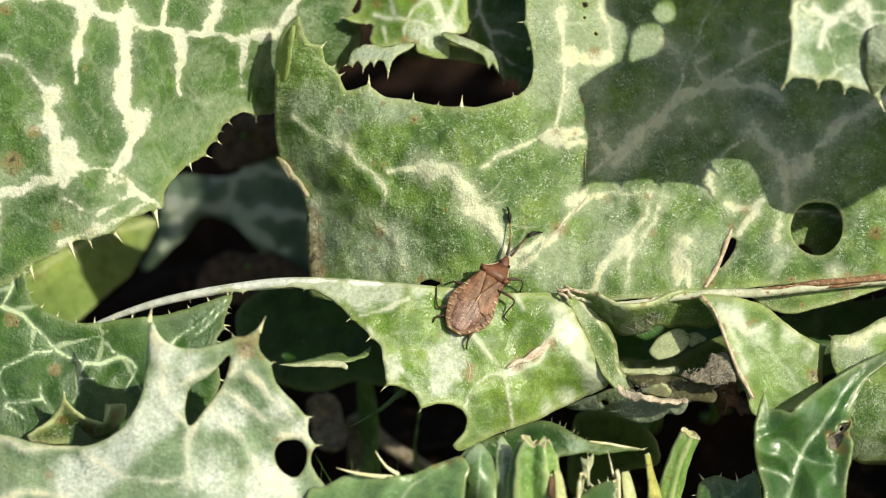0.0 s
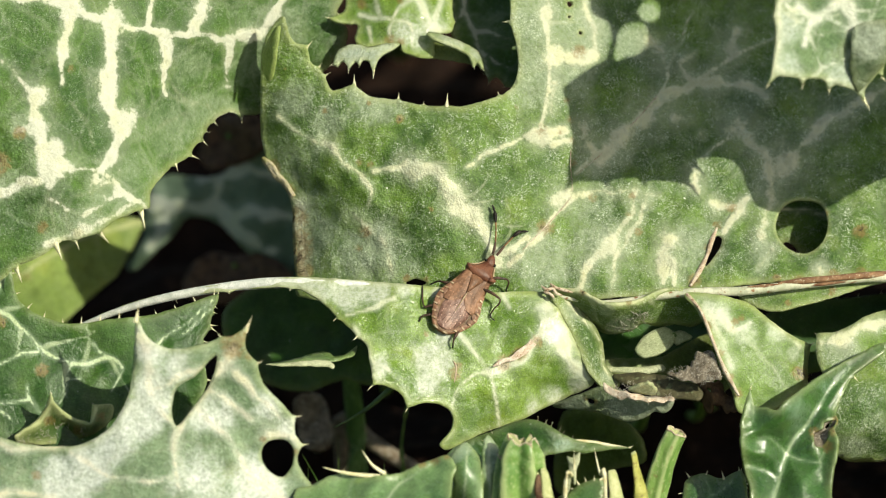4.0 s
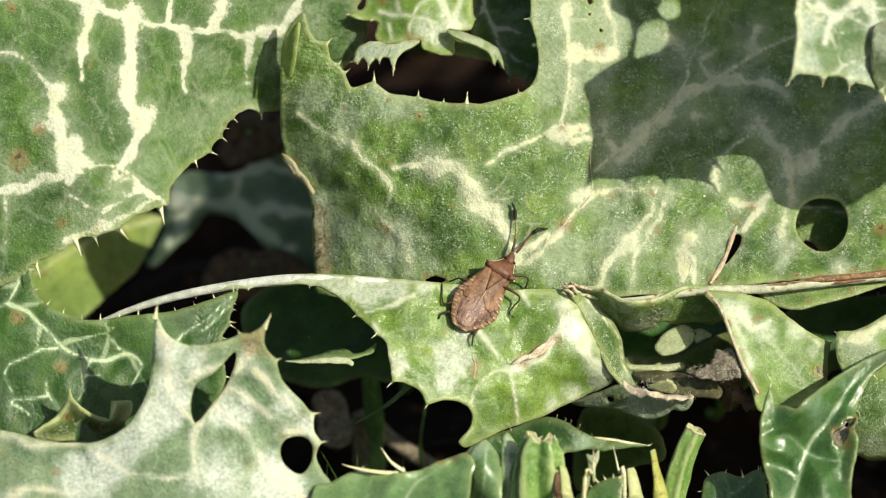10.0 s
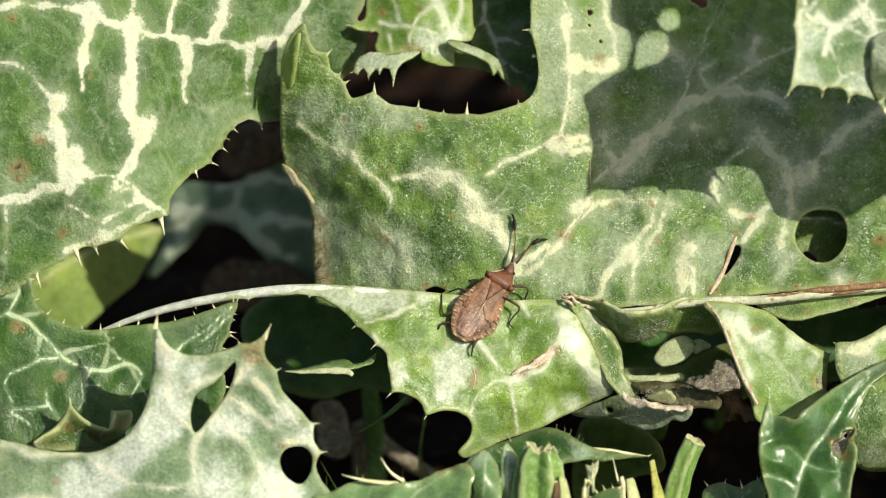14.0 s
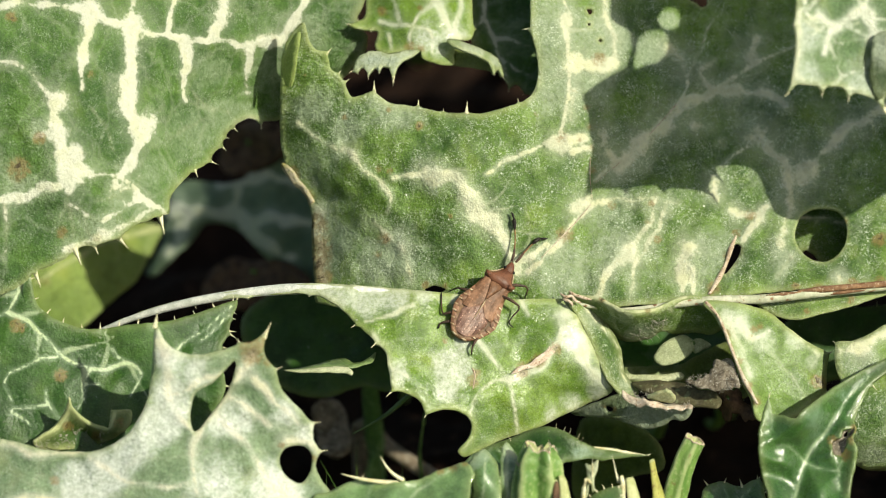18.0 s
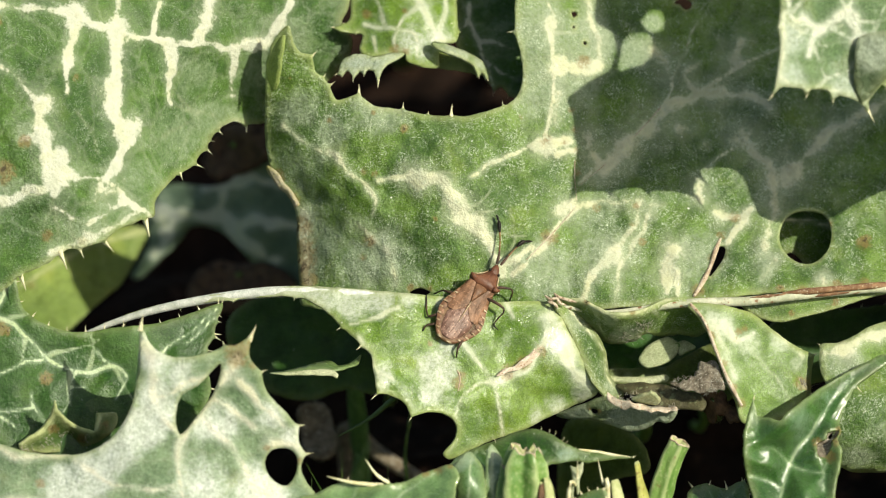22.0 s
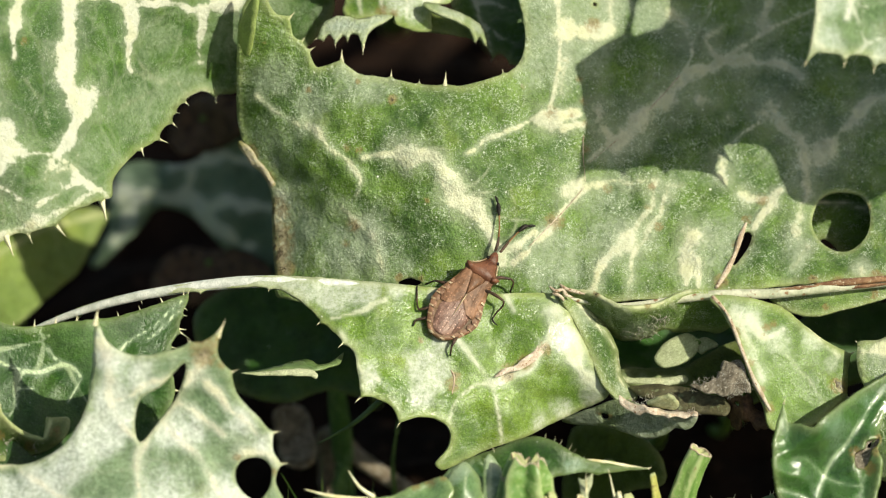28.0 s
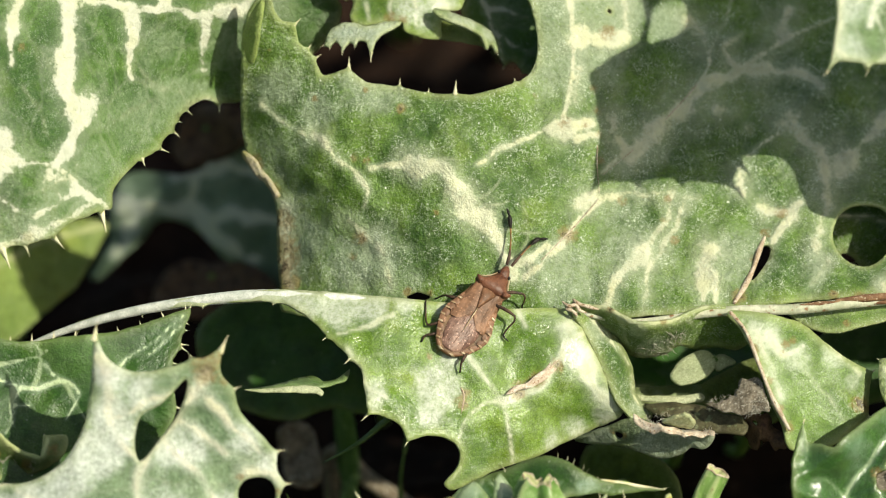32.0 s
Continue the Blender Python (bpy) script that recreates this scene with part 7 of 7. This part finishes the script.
def build_bug():
    tail, head = at(*(2.8, -11.93, 4.9)), at(*(9.29, -1.64, 0.8))
    fwd = (head - tail).normalized()
    up = (ROOT3 @ Vector((0.16, 0.1, 1))).normalized()
    side = fwd.cross(up).normalized()
    up = side.cross(fwd)
    m = Matrix.Translation(tail) @ Matrix((side, fwd, up)).transposed().to_4x4()
    base = at(*[(4.93, -8.52, 3.1)][0])
    owner = cam.data.dof.focus_object = thing("squash_bug", "reddish-brown flat-backed bug with clubbed black-tipped antennae on a leaf", "insect", base)
    k = (head - tail).length / MM / 12.26

    def place(x, y, z):
        return m @ Vector((x * MM * k, y * MM * k, z * MM * k)) - base

    # outline of the body: place along it, half width, middle
    widths = ((-0.1, 0.45, -0.7), (0.02, 0.9, -0.8), (0.25, 1.3, -0.82), (0.82, 1.86, -0.74), (1.5, 2.3, -0.64), (2.5, 2.8, -0.55), (3.6, 3.12, -0.51), (4.7, 3.0, -0.52), (6.0, 2.52, -0.5), (7.5, 2.12, -0.38), (8.7, 1.95, -0.28))
    ys, ws, cs = zip(*widths)

    def half(y):
        return float(np.interp(y, ys, ws))

    def mid(y):
        return float(np.interp(y, ys, cs))

    def loft(name, sections, material, parent, sides=24, label="", keel=0.0):
        """Sections (y, centre x, half width, top, bottom) joined to a rounded body."""
        bm = bmesh.new()
        rings = []
        for y, cx, hw, top, low in sections:
            ring = []
            for i in range(sides):
                a = math.tau * i / sides
                c, s_ = math.cos(a), math.sin(a)
                x = cx + hw * math.copysign(abs(c) ** 0.8, c)
                z = (top * abs(s_) ** 0.75 + keel * max(0, 1 - abs(c) * 2.5)) if s_ >= 0 else low * abs(s_)
                ring.append(bm.verts.new(place(x, y, z)))
            rings.append(ring)
        for r, q in zip(rings, rings[1:]):
            for i in range(sides):
                bm.faces.new((r[i], r[i - 1], q[i - 1], q[i]))
        bm.faces.new(rings[0])
        bm.faces.new(rings[-1][::-1])
        bmesh.ops.recalc_face_normals(bm, faces=bm.faces)
        return part(name, bm, material, parent, label)

    def sheet(name, rows, material, parent, label=""):
        """A thin bent plate over rows of places."""
        bm = bmesh.new()
        grid = [[bm.verts.new(place(*p)) for p in row] for row in rows]
        for r, q in zip(grid, grid[1:]):
            for j in range(len(r) - 1):
                bm.faces.new((r[j], r[j + 1], q[j + 1], q[j]))
        bmesh.ops.recalc_face_normals(bm, faces=bm.faces)
        return part(name, bm, material, parent, label)

    fine = [(y, float(np.interp(y, ys, ws)), float(np.interp(y, ys, cs))) for y in [-0.1, -0.04, 0.02, 0.12, 0.25] + [0.5 + 0.33 * i for i in range(25)]]
    abdomen = loft("abdomen", [(y, c, w, 0.3 * min(1, w), -0.9 * min(1, w / 2.2)) for y, w, c in fine], BUG_PLATE, owner, label="flat abdomen with a cream and brown banded rim")
    for sgn in (-1, 1):
        for i in range(8):
            y0 = 0.12 + i * 0.86 + 0.05 * (i % 2)
            rows = []
            for f in (0.0, 0.16, 0.5, 0.84, 1.0):
                y = y0 + 0.74 * f
                round_ = math.sin(math.pi * (0.14 + 0.72 * f))
                reach, deep = half(y), 0.85 if i else 0.6
                rows.append([(mid(y) + sgn * (reach - 0.03 - deep * g * (0.55 + 0.45 * round_) - 0.05 * (1 - round_)), y - 0.1 * g, 0.27 + 0.12 * round_ * math.sin(math.pi * (0.1 + 0.8 * g)) + 0.14 * g) for g in (0, 0.2, 0.5, 0.8, 1)])
            sheet("rim_plate", rows, BUG, abdomen, "brown plate of the abdomen's rim")
            y = y0 - 0.06
            sheet("rim_bar", [[(mid(q) + sgn * (half(q) + o), q - 0.3 * o * 0.3, z) for o, z in ((0.03, 0.1), (0.0, 0.34), (-0.2, 0.44), (-0.48, 0.47))] for q in (y - 0.09, y, y + 0.1)], BUG_CREAM, abdomen, "cream bar between the rim plates")
    # wings: two leathery covers, and the membrane folded over the tail
    for sgn in (-1, 1):
        rows = []
        for y, inner, slip in ((3.9, 1.3, 0.95), (4.3, 0.85, 0.78), (4.8, 0.35, 0.66), (5.3, 0.03, 0.6), (6.1, 0.12, 0.42), (6.9, 0.38, 0.3), (7.8, 0.7, 0.2), (8.9, 1.0, 0.12)):
            outer = half(y) - slip
            rows.append([(mid(y) + sgn * (inner + (outer - inner) * f), y, 0.7 - 0.25 * f * f + 0.07 * math.sin(f * 6.0) * f - 0.06 * (y < 4.2)) for f in (0, 0.2, 0.4, 0.6, 0.8, 1)] + [(mid(y) + sgn * outer * 1.01, y, 0.2)])
        wing = sheet("wing_cover", rows, BUG, owner, "leathery reddish-brown wing cover")
        for x0, x1, y1 in ((0.85, 1.4, 4.1),):
            line = [place(mid(y) + sgn * (x0 + (x1 - x0) * f), y, 0.74 - 0.13 * f) for f, y in ((f, 8.4 - (8.4 - y1) * f) for f in (0, 0.25, 0.5, 0.75, 1))]
            part("wing_vein", tube(line, [MM * 0.025] * 5, 5), BUG, wing)
        part("pale_seam", tube([place(mid(y) + sgn * x, y, z) for y, x, z in ((5.35, 0.04, 0.71), (4.85, 0.4, 0.7), (4.3, 0.9, 0.66), (3.9, 1.35, 0.58))], [MM * r for r in (0.05, 0.05, 0.04, 0.02)], 5), BUG, wing, "pale seam at the end of the wing cover")
    membrane = loft("wing_membrane", [(y, mid(y), w, t, 0.25) for y, w, t in ((0.38, 0.55, 0.44), (0.6, 0.95, 0.5), (1.0, 1.32, 0.55), (1.7, 1.62, 0.6), (2.6, 1.85, 0.64), (3.4, 1.98, 0.65), (4.2, 1.75, 0.66), (4.8, 1.1, 0.66), (5.3, 0.3, 0.62))], BUG_WING, owner, label="purplish brown speckled wing membrane")
    for x0, x1 in ((-0.9, -1.25), (-0.45, -0.6), (0.0, 0.05), (0.5, 0.62), (0.95, 1.2)):
        line = [place(mid(y) + x0 + (x1 - x0) * f, y, 0.66 - 0.1 * abs(x0) * f - 0.06 * f) for f, y in ((0, 4.5 - abs(x0) * 0.3), (0.4, 3.3), (0.75, 2.1), (1, 1.2))]
        part("membrane_vein", tube(line, [MM * 0.045] * 4, 5), BUG_WING, membrane)
    loft("scutellum", [(6.1, mid(6.1), 0.06, 0.72, 0.4), (6.8, mid(6.8), 0.38, 0.78, 0.4), (7.6, mid(7.6), 0.72, 0.82, 0.4), (8.8, mid(8.8), 1.05, 0.88, 0.4)], BUG, owner, label="triangular shield between the wings")
    part("keel", tube([place(mid(y) + 0.05, y, z) for y, z in ((3.0, 0.68), (3.8, 0.72), (4.6, 0.76), (5.4, 0.8), (6.1, 0.8))], [MM * r for r in (0.04, 0.08, 0.09, 0.1, 0.03)], 6), BUG_CREAM, owner, "pale midline")
    loft("pronotum", [(8.55, -0.28, 1.55, 0.8, -0.6), (8.8, -0.27, 1.9, 0.98, -0.6), (9.1, -0.25, 2.12, 1.06, -0.5), (9.35, -0.22, 2.14, 1.05, -0.4), (9.55, -0.18, 1.85, 1.02, -0.4), (9.75, -0.12, 1.5, 0.96, -0.4), (10.1, -0.03, 1.2, 0.84, -0.4), (10.5, 0.08, 0.98, 0.68, -0.35), (10.85, 0.15, 0.82, 0.55, -0.3), (10.98, 0.16, 0.66, 0.42, -0.2)], BUG_RED, owner, label="humped reddish-brown shoulder shield", keel=0.05)
    for sgn in (-1, 1):
        part("shoulder", tube([place(-0.24 + sgn * x, y, z) for x, y, z in ((1.3, 9.05, 0.7), (1.8, 9.2, 0.7), (2.18, 9.4, 0.68))], [MM * r for r in (0.46, 0.32, 0.1)], 8), BUG_RED, owner)
        part("pale_margin", tube([place(mid_ + sgn * x, y, 0.5) for mid_, x, y in ((-0.2, 2.02, 9.5), (-0.1, 1.45, 9.85), (0.0, 1.16, 10.2), (0.1, 0.94, 10.6), (0.15, 0.8, 10.9))], [MM * r for r in (0.05, 0.08, 0.08, 0.07, 0.04)], 6), BUG_CREAM, owner, "cream edge of the shoulder shield")
    skull = loft("head", [(10.8, 0.15, 0.58, 0.4, -0.3), (11.1, 0.14, 0.64, 0.42, -0.35), (11.5, 0.1, 0.6, 0.4, -0.35), (11.85, 0.06, 0.48, 0.33, -0.25), (12.15, 0.02, 0.3, 0.2, -0.15), (12.32, 0, 0.1, 0.08, -0.05)], BUG_RED, owner, 14, "narrow brown head")
    for sgn in (-1, 1):
        bm = bmesh.new()
        bmesh.ops.create_uvsphere(bm, u_segments=10, v_segments=8, radius=0.22 * MM)
        bmesh.ops.translate(bm, verts=bm.verts, vec=place(0.12 + sgn * 0.64, 11.2, 0.18))
        part("eye", bm, BUG_DARK, skull, "small dark bead eye")

    def limb(points, radii, material, name, parent, sides=7, label=""):
        line = smooth3([at(*p) - base for p in points], 4)
        n = len(line) - 1
        r = [MM * np.interp(i / n * (len(radii) - 1), range(len(radii)), radii) for i in range(n + 1)]
        return part(name, tube(line, r, sides), material, parent, label)

    # antennae: root, slender, clubbed and end joints
    for a, b, c, d in (([(9.17, -1.41, 1), (9.42, -0.66, 1), (9.57, 0.23, 0.6)], [(9.57, 0.23, 0.6), (9.67, 1.58, 0.2), (9.64, 2.86, 0)], [(9.64, 2.78, 0), (9.6, 3.38, -0.1), (9.56, 3.91, -0.1), (9.49, 4.36, -0.2)], [(9.49, 4.28, -0.2), (9.36, 4.73, -0.2), (9.16, 5.14, -0.2)]),
                       ([(9.72, -1.56, 1), (10.24, -0.96, 0.9), (10.77, -0.33, 0.4)], [(10.77, -0.33, 0.4), (11.38, 0.31, 0.1), (11.94, 0.87, -0.2)], [(11.87, 0.83, -0.2), (12.28, 1.21, -0.3), (12.7, 1.51, -0.4), (13.07, 1.6, -0.4)], [(13, 1.58, -0.4), (13.49, 1.62, -0.5), (14.01, 1.58, -0.6)])):
        root = limb(a, (0.17, 0.2, 0.14), BUG_LEG, "antenna", skull, label="jointed brown antenna with a black club")
        limb(b, (0.13, 0.09, 0.1), BUG_ORANGE, "slender_joint", root)
        limb(c, (0.1, 0.27, 0.3, 0.12), BUG_DARK, "club", root)
        limb(d, (0.1, 0.19, 0.05), BUG_DARK, "tip_joint", root)
    # legs: thigh, shin, foot
    for f, t, g in (([(8.51, -4.77, 2), (9.78, -4.55, 2.1), (11.05, -4.74, 1.8)], [(11.05, -4.74, 1.8), (11.32, -5.15, 1.5), (11.11, -5.83, 0.8)], [(11.11, -5.83, 0.8), (10.96, -6.21, 0.4), (11.08, -6.43, 0.3)]),
                    ([(7.76, -5.96, 2.6), (9.1, -6.56, 3), (10.14, -7.3, 3.2)], [(10.14, -7.3, 3.2), (10.03, -7.9, 3), (9.33, -8.65, 2.5), (8.92, -9.26, 2.1)], [(8.92, -9.26, 2.1), (8.85, -9.63, 2.1), (9.44, -10.23, 2.3)]),
                    ([(4.61, -11.54, 4.6), (4.23, -12.12, 5.2), (3.97, -12.64, 5.3)], [(3.97, -12.64, 5.3), (3.91, -13.09, 5.1), (3.86, -13.47, 4.9)], [(3.86, -13.47, 4.9), (3.83, -13.62, 4.8), (3.79, -13.81, 4.8)]),
                    ([(3.12, -7.97, 3.9), (1.56, -8.04, 4.3), (0.14, -8.34, 4.3)], [(0.14, -8.34, 4.3), (-0.08, -7.82, 3.9), (-0.12, -6.86, 3.2), (-0.12, -6.11, 2.9)], [(-0.12, -6.11, 2.9), (-0.16, -5.81, 2.7), (-0.08, -5.52, 2.6)]),
                    ([(2.38, -9.16, 4.2), (1.03, -9.3, 4.5), (-0.01, -9.45, 4.6)], [(-0.01, -9.45, 4.6), (-0.31, -9.67, 4.6), (-0.46, -9.97, 4.6)], [(-0.46, -9.97, 4.6), (-0.53, -10.12, 4.6), (-0.68, -10.27, 4.6)]),
                    ([(3.88, -5.22, 2.4), (3.05, -5.15, 2.3), (2.16, -4.92, 1.9)], [(2.16, -4.92, 1.9), (1.71, -5, 1.3), (1.26, -5.23, 0.6)], [(1.26, -5.23, 0.6), (1.04, -5.31, 0.4), (0.81, -5.38, 0.3)])):
        thigh = limb(f, (0.17, 0.22, 0.13), BUG_LEG, "leg", owner, label="dark brown jointed leg")
        limb(t, (0.13, 0.11, 0.1), BUG_LEG, "shin", thigh)
        limb(g, (0.11, 0.12, 0.06), BUG_DARK, "foot", thigh)


build_bug()
